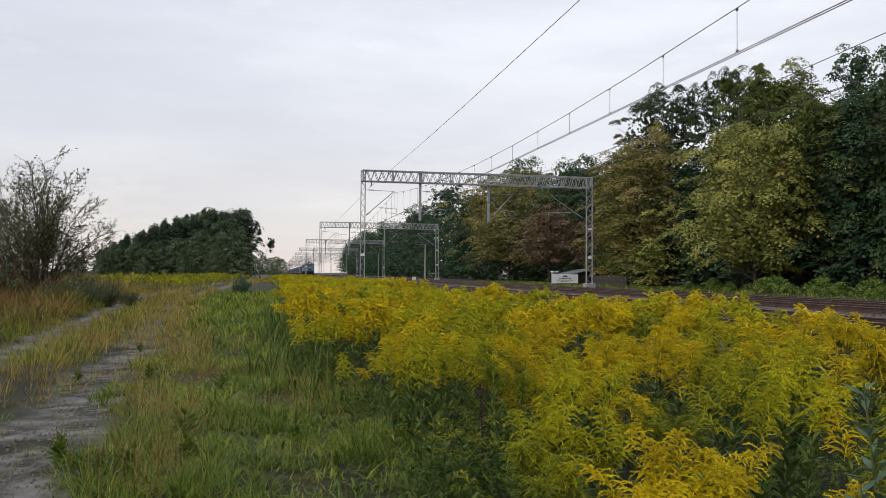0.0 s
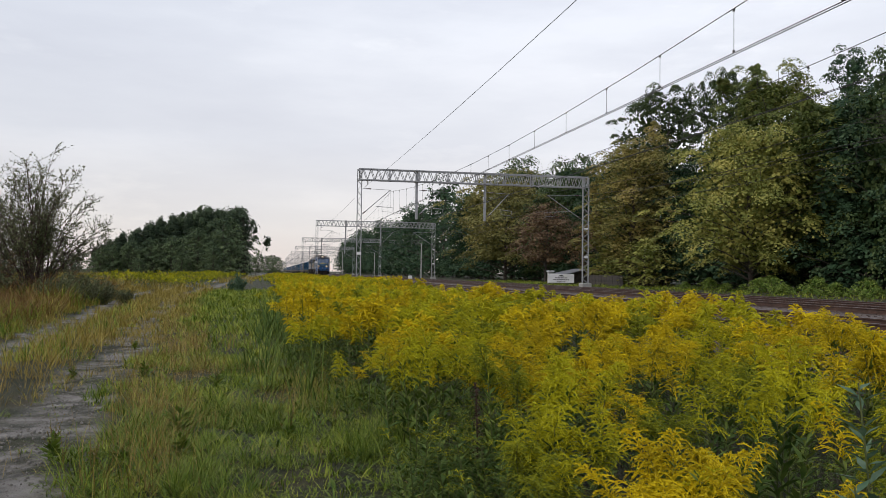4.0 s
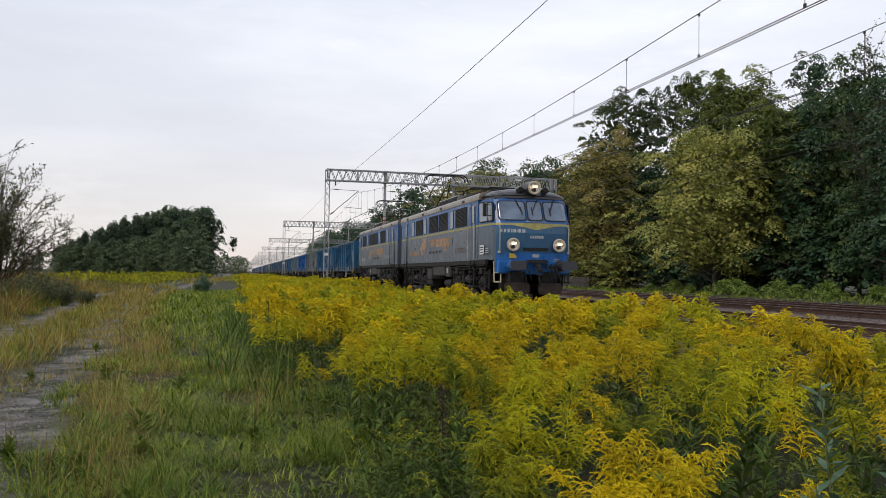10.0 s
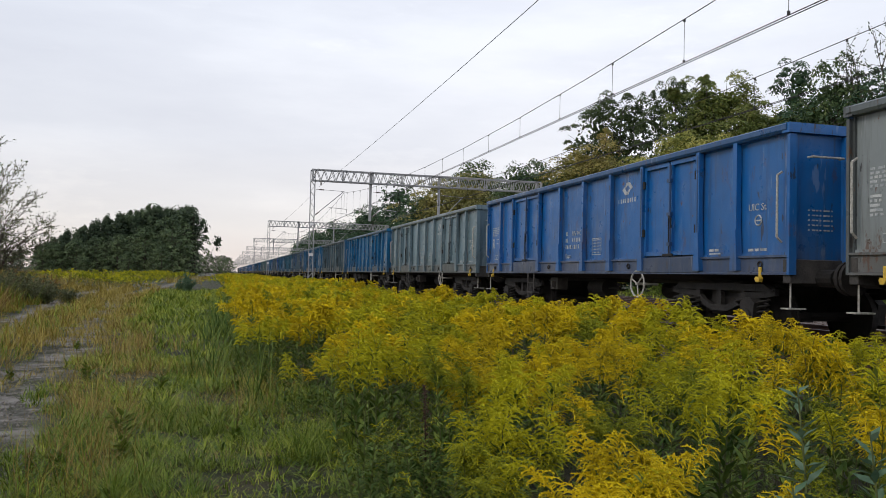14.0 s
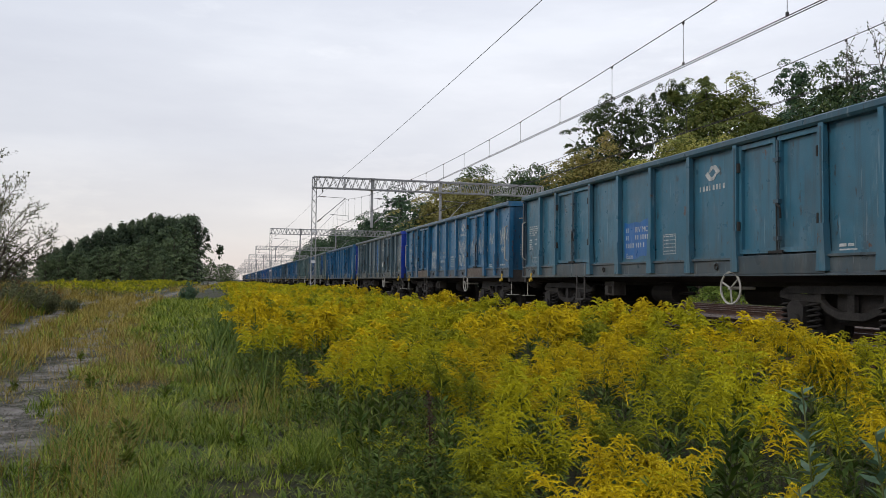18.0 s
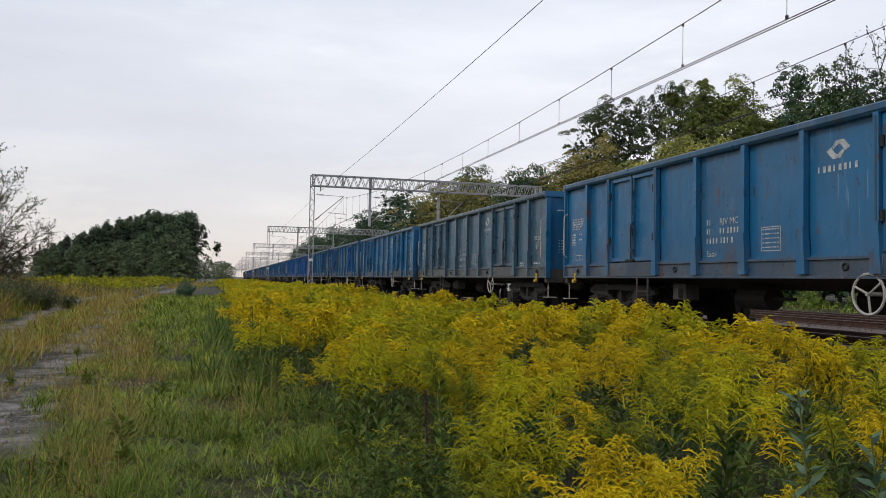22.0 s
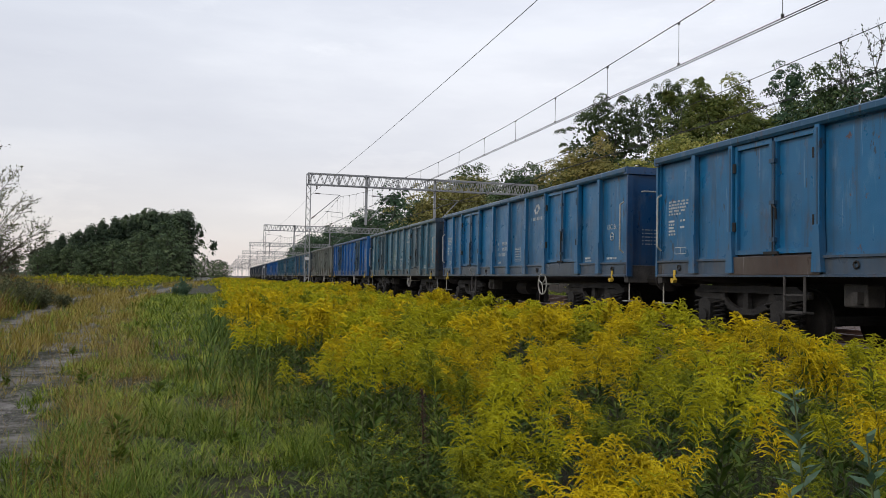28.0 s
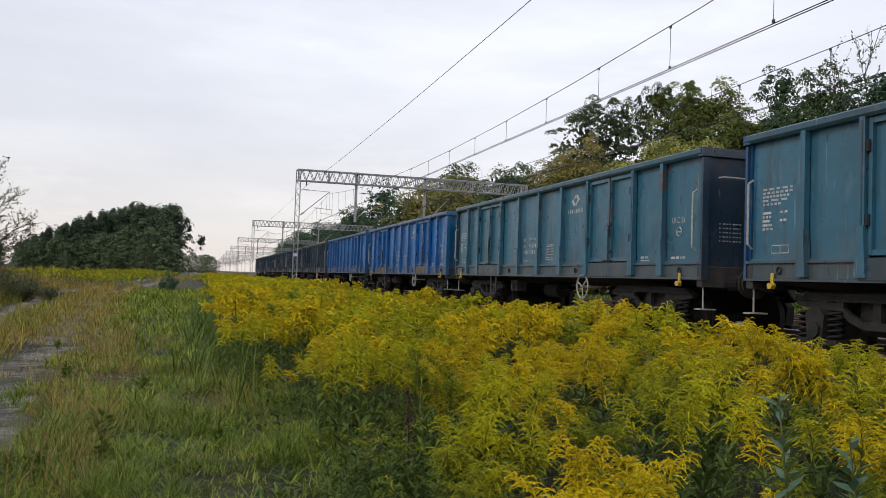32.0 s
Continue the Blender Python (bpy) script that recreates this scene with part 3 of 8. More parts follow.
def build_portal():
    p = empty("catenary_portal", pose(0, 0, 0))
    tagged(p, "grey galvanised lattice portal carrying the overhead wires", "portal", "portals along the line")
    for x in (PX0, PX1):
        lattice_post(0.75, Z_BEAM1 - 0.02, 0.17 if x == PX0 else 0.26, "post", p, x)
        bm = B()
        box(bm, x - 0.42, x + 0.42, -0.42, 0.42, 0.0, 0.80, 0.04)
        part("footing", bm, M_CONC, p, "pale concrete footing")
    for y in (-0.3, 0.3):
        for z in (Z_BEAM0, Z_BEAM1):
            bm = B()
            box(bm, PX0 - 0.1, PX1 + 0.1, y - 0.04, y + 0.04, z - 0.045, z + 0.045, 0.01)
            part("beam_chord", bm, M_GALV, p)
    n = 32
    w = (PX1 - PX0) / n
    for y in (-0.3, 0.3):
        bm = B()
        for i in range(n):
            x = PX0 + i * w
            rod(bm, (x, y, Z_BEAM0), (x + w / 2, y, Z_BEAM1), 0.026, 4)
            rod(bm, (x + w / 2, y, Z_BEAM1), (x + w, y, Z_BEAM0), 0.026, 4)
        for i in range(0, n + 1, 4):
            box(bm, PX0 + i * w - 0.035, PX0 + i * w + 0.035, y - 0.03, y + 0.03, Z_BEAM0, Z_BEAM1)
        part("lacing", bm, M_GALV, p)
    for z in (Z_BEAM0, Z_BEAM1):
        bm = B()
        for i in range(0, n + 1, 1):
            rod(bm, (PX0 + i * w, -0.3, z), (PX0 + ((i + 0.5) * w if i < n else i * w), 0.3, z), 0.02, 4)
        part("cross_bracing", bm, M_GALV, p)
    for x in (11.15, 16.9):
        bm = B()
        box(bm, x - 0.10, x + 0.10, -0.07, 0.07, 5.85, Z_BEAM1 + 0.1, 0.01)
        for z in (Z_BEAM0, Z_BEAM1):
            box(bm, x - 0.16, x + 0.16, -0.36, 0.36, z - 0.06, z + 0.06)
        part("hanging_mast", bm, M_GALV, p)
    bracket(p, PX0 + 0.16, TRACKS[0], Z_WIRE)
    bracket(p, 11.25, TRACKS[1], Z_WIRE)
    bracket(p, 17.0, TRACKS[2], Z_WIRE)
    bracket(p, PX1 - 0.26, TRACKS[3], Z_WIRE)
    bm = B()
    for k in range(4):
        rod(bm, (7.15, 0, Z_BEAM0 - 0.05 - 0.08 * k), (7.15, 0, Z_BEAM0 - 0.11 - 0.08 * k), 0.07, 8, 0.04)
    rod(bm, (7.15, 0, Z_BEAM0), (7.15, 0, Z_BEAM0 - 0.42), 0.012, 6)
    part("feeder_insulator", bm, M_INSUL, p)
    for z, h in ((2.9, 0.22), (5.35, 0.14)):
        bm = B()
        box(bm, PX0 - 0.16, PX0 + 0.16, -0.125, -0.108, z, z + h)
        part("number_plate_blank", bm, M_SIGN, p, "small white plate")
        bm = B()
        box(bm, PX1 - 0.16, PX1 + 0.16, -0.125, -0.108, z, z + h)
        part("number_plate_blank", bm, M_SIGN, p, "small white plate")
    return p


portal = build_portal()
portal.matrix_basis = pose(0, PORTALS[0], 0)
for y in PORTALS[1:]:
    copy_thing(portal, pose(0, y, 0))

# ---- wires ----
SPANS = [-3.0] + PORTALS


def sag_line(x, z_at, sag, spans=SPANS, n=12, sway=0.0):
    pts = []
    for k, (a, b) in enumerate(zip(spans, spans[1:])):
        for i in range(n):
            u = i / n
            pts.append((x + sway * (1 if k % 2 else -1) * (2 * u - 1), a + (b - a) * u, z_at - 4 * sag * u * (1 - u)))
    pts.append((x, spans[-1], z_at))
    return pts


def tube_ob(name, pts, r, material, parent, n=5, label=""):
    pts = np.array(pts)
    v, f = tubes_np(pts[None], np.full((1, len(pts)), r), n)
    ob = new(name, mesh_np(name, v, f, material))
    ob.parent = parent
    if label:
        ob["label"] = label
    return ob


DROP = B()
rod(DROP, (0, 0, 0), (0, 0, 1), 0.006, 5)
box(DROP, -0.02, 0.02, -0.02, 0.02, 0.0, 0.06)
box(DROP, -0.02, 0.02, -0.02, 0.02, 0.94, 1.0)
drop_src = None
for i, cx in enumerate(TRACKS):
    cat = empty("overhead_line", pose(0, 0, 0))
    tagged(cat, "dark overhead contact line with carrier wire and droppers", "overhead line", "overhead lines")
    CSAG = 1.40
    tube_ob("carrier_wire", sag_line(cx, Z_WIRE + 1.95, CSAG), 0.010, M_WIRE, cat)
    for dx in ((-0.04, 0.04) if i < 2 else (0.0,)):
        tube_ob("contact_wire", sag_line(cx + dx, Z_WIRE, 0.05, sway=0.10), 0.010, M_WIRE, cat)
    rest = []
    for si, (a, b) in enumerate(zip(SPANS[:6], SPANS[1:7])):
        for k in range(21):
            u = (k + 0.5) / 21
            zt = Z_WIRE + 1.95 - 4 * CSAG * u * (1 - u)
            zb = Z_WIRE - 4 * 0.05 * u * (1 - u)
            if si > 1 or i > 1:
                rest.append([(cx, a + (b - a) * u, zb), (cx, a + (b - a) * u, zt)])
                continue
            m = Matrix.Translation((cx, a + (b - a) * u, zb)) @ Matrix.Diagonal((1, 1, zt - zb, 1))
            if drop_src is None:
                drop_src = part("dropper", DROP, M_WIRE, cat)
                drop_src.matrix_basis = m
            else:
                share("dropper", drop_src, cat, m)
    v, f = tubes_np(np.array(rest), np.full((len(rest), 2), 0.006), 4)
    ob = new("far_droppers", mesh_np("far_droppers", v, f, M_WIRE))
    ob.parent = cat
    tagged(ob, kind="stuff")
feeder = empty("feeder_wire", pose(0, 0, 0))
tagged(feeder, "single dark feeder wire strung from portal to portal", "wire")
tube_ob("strand", sag_line(7.1, Z_BEAM0 - 0.40, 0.30), 0.010, M_WIRE, feeder)


# ---- freight train ----
WL = 13.1           # body length
PITCH = 14.24
SIDE_X = 1.42
PANEL_X = SIDE_X - 0.055     # the sheets lie behind the posts
TOP, SILL0, SILL1 = 3.23, 1.09, 1.36
POSTS = (1.15, 2.15, 4.0, 5.28, 6.55, 7.82, 9.1, 10.95, 11.95)
DOORS = ((2.15, 4.0), (9.1, 10.95))


def text_mesh(name, body, size):
    cu = bpy.data.curves.new(name, "FONT")
    cu.body, cu.size, cu.extrude, cu.resolution_u = body, size, 0.002, 2
    tmp = bpy.data.objects.new(name, cu)
    scene.collection.objects.link(tmp)
    dg = bpy.context.evaluated_depsgraph_get()
    me = bpy.data.meshes.new_from_object(tmp.evaluated_get(dg))
    bpy.data.objects.remove(tmp)
    me.materials.clear()
    return me


def on_side(y, z, x=-PANEL_X - 0.006):
    """Writing that faces the meadow; it reads towards the train's front."""
    return Matrix.Translation((x, y, z)) @ Matrix.Rotation(radians(-90), 4, "Z") @ Matrix.Rotation(radians(90), 4, "X")


def bars_mesh(bm, rows, y, z, h, x=-PANEL_X - 0.002, t=0.003):
    """Short bars in rows, for small stencilled lettering."""
    for i, row in enumerate(rows):
        u = y
        for w, gap in row:
            box(bm, x - t, x, u - w, u, z - i * h * 1.7 - h, z - i * h * 1.7)
            u -= w + gap
    return bm


COILS = {}


def coil_mesh(R, r, h, turns):
    """A helical spring, made once for each size."""
    key = (R, r, h, turns)
    if key not in COILS:
        n = turns * 8
        pts = [(R * math.cos(2 * math.pi * i / 8), R * math.sin(2 * math.pi * i / 8), h * i / n) for i in range(n + 1)]
        v, f = tubes_np(np.array(pts)[None], np.full((1, n + 1), r), 3)
        COILS[key] = mesh_np("coil_spring", v, f, M_GEAR)
    return COILS[key]


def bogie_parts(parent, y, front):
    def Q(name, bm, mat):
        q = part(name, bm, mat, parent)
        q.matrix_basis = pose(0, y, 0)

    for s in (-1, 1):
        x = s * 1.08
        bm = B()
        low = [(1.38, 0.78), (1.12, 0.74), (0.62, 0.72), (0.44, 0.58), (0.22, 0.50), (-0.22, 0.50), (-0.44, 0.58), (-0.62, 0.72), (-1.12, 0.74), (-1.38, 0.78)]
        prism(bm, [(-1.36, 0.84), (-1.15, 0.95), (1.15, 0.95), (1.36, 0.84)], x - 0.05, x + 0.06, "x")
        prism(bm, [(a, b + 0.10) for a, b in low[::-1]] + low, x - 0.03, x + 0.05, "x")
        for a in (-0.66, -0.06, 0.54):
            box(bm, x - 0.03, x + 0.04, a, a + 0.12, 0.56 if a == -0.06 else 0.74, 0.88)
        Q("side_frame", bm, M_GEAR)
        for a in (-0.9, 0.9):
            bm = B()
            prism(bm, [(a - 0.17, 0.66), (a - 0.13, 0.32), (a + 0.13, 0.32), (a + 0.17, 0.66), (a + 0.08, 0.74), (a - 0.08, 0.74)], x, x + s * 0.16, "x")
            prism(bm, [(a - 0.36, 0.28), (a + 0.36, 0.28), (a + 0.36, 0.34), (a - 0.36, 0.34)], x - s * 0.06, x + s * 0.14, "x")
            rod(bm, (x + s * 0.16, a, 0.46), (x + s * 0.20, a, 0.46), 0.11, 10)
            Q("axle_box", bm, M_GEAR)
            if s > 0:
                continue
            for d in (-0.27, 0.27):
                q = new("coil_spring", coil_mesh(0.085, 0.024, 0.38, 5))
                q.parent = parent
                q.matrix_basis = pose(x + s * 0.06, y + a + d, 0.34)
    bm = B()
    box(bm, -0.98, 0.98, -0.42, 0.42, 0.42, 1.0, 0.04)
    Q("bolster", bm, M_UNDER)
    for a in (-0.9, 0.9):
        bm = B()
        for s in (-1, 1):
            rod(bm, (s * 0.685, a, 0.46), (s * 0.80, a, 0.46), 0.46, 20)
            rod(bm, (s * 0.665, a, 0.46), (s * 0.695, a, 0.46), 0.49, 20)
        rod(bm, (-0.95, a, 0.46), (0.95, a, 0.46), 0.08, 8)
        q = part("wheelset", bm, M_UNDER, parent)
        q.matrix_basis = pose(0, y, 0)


def build_wagon():
    """An open-topped bogie wagon: y = 0 is the front end of the body, y = WL the rear, z = 0 the rail top."""
    w = empty("open_freight_wagon")
    tagged(w, "worn blue steel open freight wagon on two bogies", "freight wagon", "wagons of the train")
    paint = []

    def P(name, bm, mat=M_WAGON, label=""):
        ob = part(name, bm, mat, w, label)
        if mat is M_WAGON:
            paint.append(ob)
        return ob

    for s in (-1, 1):
        X = s * SIDE_X
        # side sheets between the posts, doors left out
        edges = [0.0] + list(POSTS) + [WL]
        for a, b in zip(edges, edges[1:]):
            if any(abs(a - d[0]) < 0.01 for d in DOORS):
                continue
            bm = B()
            box(bm, X - s * 0.085, X - s * 0.055, a, b, SILL1, TOP - 0.14)
            # pressed fold along the foot
            box(bm, X - s * 0.06, X - s * 0.02, a + 0.05, b - 0.05, SILL1 + 0.012, SILL1 + 0.05)
            P("side_panel", bm)
        for y in POSTS:
            bm = B()
            prism(bm, [(y - 0.045, SILL0 + 0.12), (y + 0.045, SILL0 + 0.12), (y + 0.045, TOP - 0.10), (y - 0.045, TOP - 0.10)], X - s * 0.03, X + s * 0.055, "x")
            prism(bm, [(y - 0.09, SILL0 + 0.06), (y + 0.09, SILL0 + 0.06), (y + 0.05, SILL1 + 0.42), (y - 0.05, SILL1 + 0.42)], X - s * 0.03, X + s * 0.075, "x")
            P("side_post", bm)
        bm = B()
        prism(bm, [(X - s * 0.09, TOP - 0.13), (X + s * 0.045, TOP - 0.13), (X + s * 0.072, TOP - 0.09), (X + s * 0.072, TOP - 0.02), (X + s * 0.05, TOP), (X - s * 0.07, TOP), (X - s * 0.09, TOP - 0.02)], -0.02, WL + 0.02)
        P("top_rail", bm)
        bm = B()
        prism(bm, [(X - s * 0.10, SILL0), (X + s * 0.035, SILL0), (X + s * 0.035, SILL0 + 0.03), (X - s * 0.005, SILL0 + 0.04), (X - s * 0.005, SILL1 - 0.03), (X + s * 0.03, SILL1 - 0.02), (X + s * 0.03, SILL1 + 0.012), (X - s * 0.10, SILL1 + 0.012)], 0.0, WL)
        part("sole_bar", bm, M_WAGON, w, "grimy sole bar under the side")
        if s < 0:
            bm = B()
            ring(bm, (X - 0.01, 0, SILL0 + 0.15), (1, 0, 0), 0.045, 0.013, 8, 4)
            lash = part("lashing_ring", bm, M_UNDER, w)
            lash.matrix_basis = pose(0, 0.6, 0)
            for k in range(1, 4):
                share("lashing_ring", lash, w, pose(0, 0.6 + k * 3.94, 0))
        for y0, y1 in DOORS:
            mid = (y0 + y1) / 2
            bm = B()
            box(bm, X - s * 0.02, X + s * 0.045, y0 - 0.03, y1 + 0.03, SILL0 + 0.02, SILL1 + 0.03, 0.01)
            # dark sheet added behind the leaves; it stands for shade in the gaps
            box(bm, X - s * 0.12, X - s * 0.095, y0, y1, SILL1, TOP - 0.12)
            P("door_sill", bm)
            for a, b in ((y0 + 0.06, mid - 0.022), (mid + 0.022, y1 - 0.06)):
                bm = B()
                box(bm, X - s * 0.085, X - s * 0.05, a, b, SILL1 + 0.06, TOP - 0.134)
                for z0, z1 in ((SILL1 + 0.06, SILL1 + 0.13), (TOP - 0.21, TOP - 0.138)):
                    box(bm, X - s * 0.055, X + s * 0.006, a, b, z0, z1)
                for c, d in ((a, a + 0.06), (b - 0.06, b)):
                    box(bm, X - s * 0.055, X + s * 0.010, c, d, SILL1 + 0.06, TOP - 0.138)
                door = P("door_leaf", bm)
                if s > 0:
                    continue
                hy = a + 0.015 if a < mid - 0.3 else b - 0.015
                for z in (1.85, 2.75):
                    bm = B()
                    rod(bm, (X + s * 0.03, hy, z - 0.07), (X + s * 0.03, hy, z + 0.07), 0.028, 6)
                    part("hinge", bm, M_DARK, door)
            bm = B()
            rod(bm, (X + s * 0.035, mid - 0.05, SILL1 + 0.02), (X + s * 0.035, mid - 0.05, TOP - 0.2), 0.018, 6)
            for z in (1.62, 2.15, 2.75):
                box(bm, X, X + s * 0.06, mid - 0.09, mid + 0.02, z - 0.03, z + 0.03)
            if s > 0:
                bm.free()
                continue
            P("locking_bar", bm)
            bm = B()
            pipe(bm, [(X + s * 0.06, mid - 0.05, 2.12), (X + s * 0.09, mid - 0.16, 2.05), (X + s * 0.07, mid - 0.15, 1.90)], 0.016, 6)
            rod(bm, (X + s * 0.06, mid - 0.05, 2.12), (X + s * 0.05, mid - 0.05, 1.42), 0.012, 6)
            box(bm, X + s * 0.03, X + s * 0.06, mid - 0.16, mid + 0.14, 1.41, 1.45)
            part("door_latch", bm, M_DARK, w)
            bm = B()
            rod(bm, (X + s * 0.045, y0 + 0.0, SILL1), (X + s * 0.045, y0 + 0.0, TOP - 0.16), 0.022, 6)
            P("hinge_rod", bm)
            bm = B()
            rod(bm, (X + s * 0.045, y1, SILL1), (X + s * 0.045, y1, TOP - 0.16), 0.022, 6)
            P("hinge_rod", bm)
    for end, y in ((-1, 0.0), (1, WL)):
        bm = B()
        box(bm, -SIDE_X + 0.02, SIDE_X - 0.02, y, y - end * 0.04, SILL1 - 0.1, TOP - 0.1)
        P("end_wall", bm)
        bm = B()
        prism(bm, [(-SIDE_X - 0.06, TOP - 0.14), (SIDE_X + 0.06, TOP - 0.14), (SIDE_X + 0.06, TOP), (-SIDE_X - 0.06, TOP)], y - end * 0.07, y + end * 0.07)
        P("end_rail", bm)
        for x in (-SIDE_X + 0.03, -0.48, 0.48, SIDE_X - 0.03):
            bm = B()
            prism(bm, [(y, SILL0), (y + end * (0.14 if abs(x) < 1 else 0.05), SILL0), (y + end * (0.10 if abs(x) < 1 else 0.05), TOP - 0.16), (y, TOP - 0.16)], x - 0.06, x + 0.06, "x")
            P("end_post", bm)
        bm = B()
        box(bm, -SIDE_X, SIDE_X, y - end * 0.12, y + end * 0.03, SILL0 - 0.12, SILL1 - 0.05, 0.01)
        part("headstock", bm, M_SOLE, w)
        for x in (-0.875, 0.875):
            bm = B()
            rod(bm, (x, y + end * 0.02, 1.05), (x, y + end * 0.32, 1.05), 0.125, 12)
            rod(bm, (x, y + end * 0.30, 1.05), (x, y + end * 0.50, 1.05), 0.09, 12)
            buf = part("buffer", bm, M_UNDER, w)
            bm = B()
            rod(bm, (x, y + end * 0.50, 1.05), (x, y + end * 0.555, 1.05), 0.235, 16)
            part("buffer_plate", bm, M_UNDER, buf)
        bm = B()
        pipe(bm, [(0, y, 1.03), (0, y + end * 0.3, 1.03), (0, y + end * 0.5, 0.82), (0, y + end * 0.57, 0.9)], 0.04, 6)
        part("screw_coupling", bm, M_UNDER, w)
        # hand rails and step at both corners
        bm = B()
        x = -SIDE_X - 0.10
        yy = y - end * 0.12
        pipe(bm, [(x + 0.08, yy, 2.55), (x, yy, 2.50), (x, yy, 1.62), (x + 0.08, yy, 1.55)], 0.017, 6)
        part("corner_handrail", bm, M_HANDLE, w, "pale bent corner handrail")
        bm = B()
        pipe(bm, [(-1.15, y + end * 0.05, 2.75), (-1.15, y + end * 0.14, 2.75), (-0.62, y + end * 0.14, 2.75), (-0.62, y + end * 0.05, 2.75)], 0.016, 6)
        part("end_handrail", bm, M_HANDLE, w)
        bm = B()
        pipe(bm, [(-SIDE_X + 0.08, y - end * 0.05, 1.1), (-SIDE_X + 0.08, y - end * 0.05, 0.62)], 0.013, 6)
        box(bm, -SIDE_X - 0.03, -SIDE_X + 0.27, y - end * 0.12, y + end * 0.04, 0.605, 0.625)
        part("shunter_step", bm, M_HANDLE, w)
        bm = B()
        box(bm, -SIDE_X - 0.04, -SIDE_X - 0.01, y - end * 0.60, y - end * 0.54, 1.04, 1.20, 0.008)
        prism(bm, [(y - end * 0.52, 1.03), (y - end * 0.54, 0.98), (y - end * 0.60, 0.98), (y - end * 0.63, 1.03), (y - end * 0.60, 1.06), (y - end * 0.54, 1.06)], -SIDE_X - 0.08, -SIDE_X - 0.01, "x")
        part("towing_hook", bm, M_YELLOW, w, "yellow towing hook")
        bogie_parts(w, 2.05 if end < 0 else WL - 2.05, end < 0)
    bm = B()
    box(bm, -SIDE_X + 0.06, SIDE_X - 0.06, 0.05, WL - 0.05, 1.16, 1.24)
    part("floor", bm, M_RUST, w)
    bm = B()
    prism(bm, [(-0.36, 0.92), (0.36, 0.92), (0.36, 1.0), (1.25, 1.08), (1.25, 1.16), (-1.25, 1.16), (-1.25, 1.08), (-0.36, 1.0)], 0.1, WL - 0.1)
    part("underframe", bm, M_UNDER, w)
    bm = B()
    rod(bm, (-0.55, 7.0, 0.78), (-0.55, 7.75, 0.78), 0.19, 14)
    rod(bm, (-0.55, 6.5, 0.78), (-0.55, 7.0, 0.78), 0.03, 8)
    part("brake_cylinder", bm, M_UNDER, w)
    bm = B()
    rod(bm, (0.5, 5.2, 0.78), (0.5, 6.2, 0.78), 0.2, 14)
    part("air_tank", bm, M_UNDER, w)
    bm = B()
    box(bm, -1.15, -0.85, 8.6, 9.0, 0.70, 1.0, 0.02)
    box(bm, -1.25, -1.10, 8.65, 8.75, 0.75, 0.9)
    part("changeover_box", bm, M_SOLE, w)
    bm = B()
    ring(bm, (-SIDE_X - 0.02, 4.15, 0.90), (1, 0, 0), 0.25, 0.018, 20, 5)
    for k in range(3):
        a = 2 * math.pi * k / 3 + 0.4
        rod(bm, (-SIDE_X - 0.02, 4.15, 0.90), (-SIDE_X - 0.02, 4.15 + 0.25 * math.cos(a), 0.90 + 0.25 * math.sin(a)), 0.015, 5)
    rod(bm, (-SIDE_X - 0.05, 4.15, 0.90), (-1.0, 4.15, 0.90), 0.025, 6)
    part("brake_handwheel", bm, M_HANDLE, w, "pale spoked brake handwheel")
    bm = B()
    y = 9.55
    pipe(bm, [(-SIDE_X - 0.03, y - 0.2, 1.1), (-SIDE_X - 0.03, y - 0.2, 0.60), (-SIDE_X - 0.03, y + 0.2, 0.60), (-SIDE_X - 0.03, y + 0.2, 1.1)], 0.02, 6)
    box(bm, -SIDE_X - 0.07, -SIDE_X + 0.12, y - 0.2, y + 0.2, 0.585, 0.615)
    box(bm, -SIDE_X - 0.05, -SIDE_X + 0.08, y - 0.2, y + 0.2, 0.83, 0.85)
    part("step_ladder", bm, M_SOLE, w, "two-rung step below the doors")
    for o in w.children:
        if o.name.startswith("sole_bar"):
            paint.append(o)
    w["n_paint"] = len(paint)
    return w


def add_marks(w, light, emblem, k):
    """Stencilled lettering: readable words set in type, the rest as bars."""
    for body, size, y, z in (("RIV MC", 0.15, 7.27, 1.95), ("Eaos", 0.15, 7.62, 1.44), ("UIC St", 0.15, 0.95, 2.05)):
        ob = new("lettering", TEXTS[body])
        ob.parent = w
        ob.matrix_basis = on_side(y, z)
    for src in MARKS[light]:
        share("marking", src, w)
    if k in (9, 12, 15, 30):
        share("placard", PLACARD, w, pose(0, 0.0 if k % 2 else 3.3, 0))
    if k % 4:
        share("warning_triangle", TRIANGLE, w)
    if emblem:
        for src in MARKS[light + "_emblem"]:
            share("emblem", src, w)


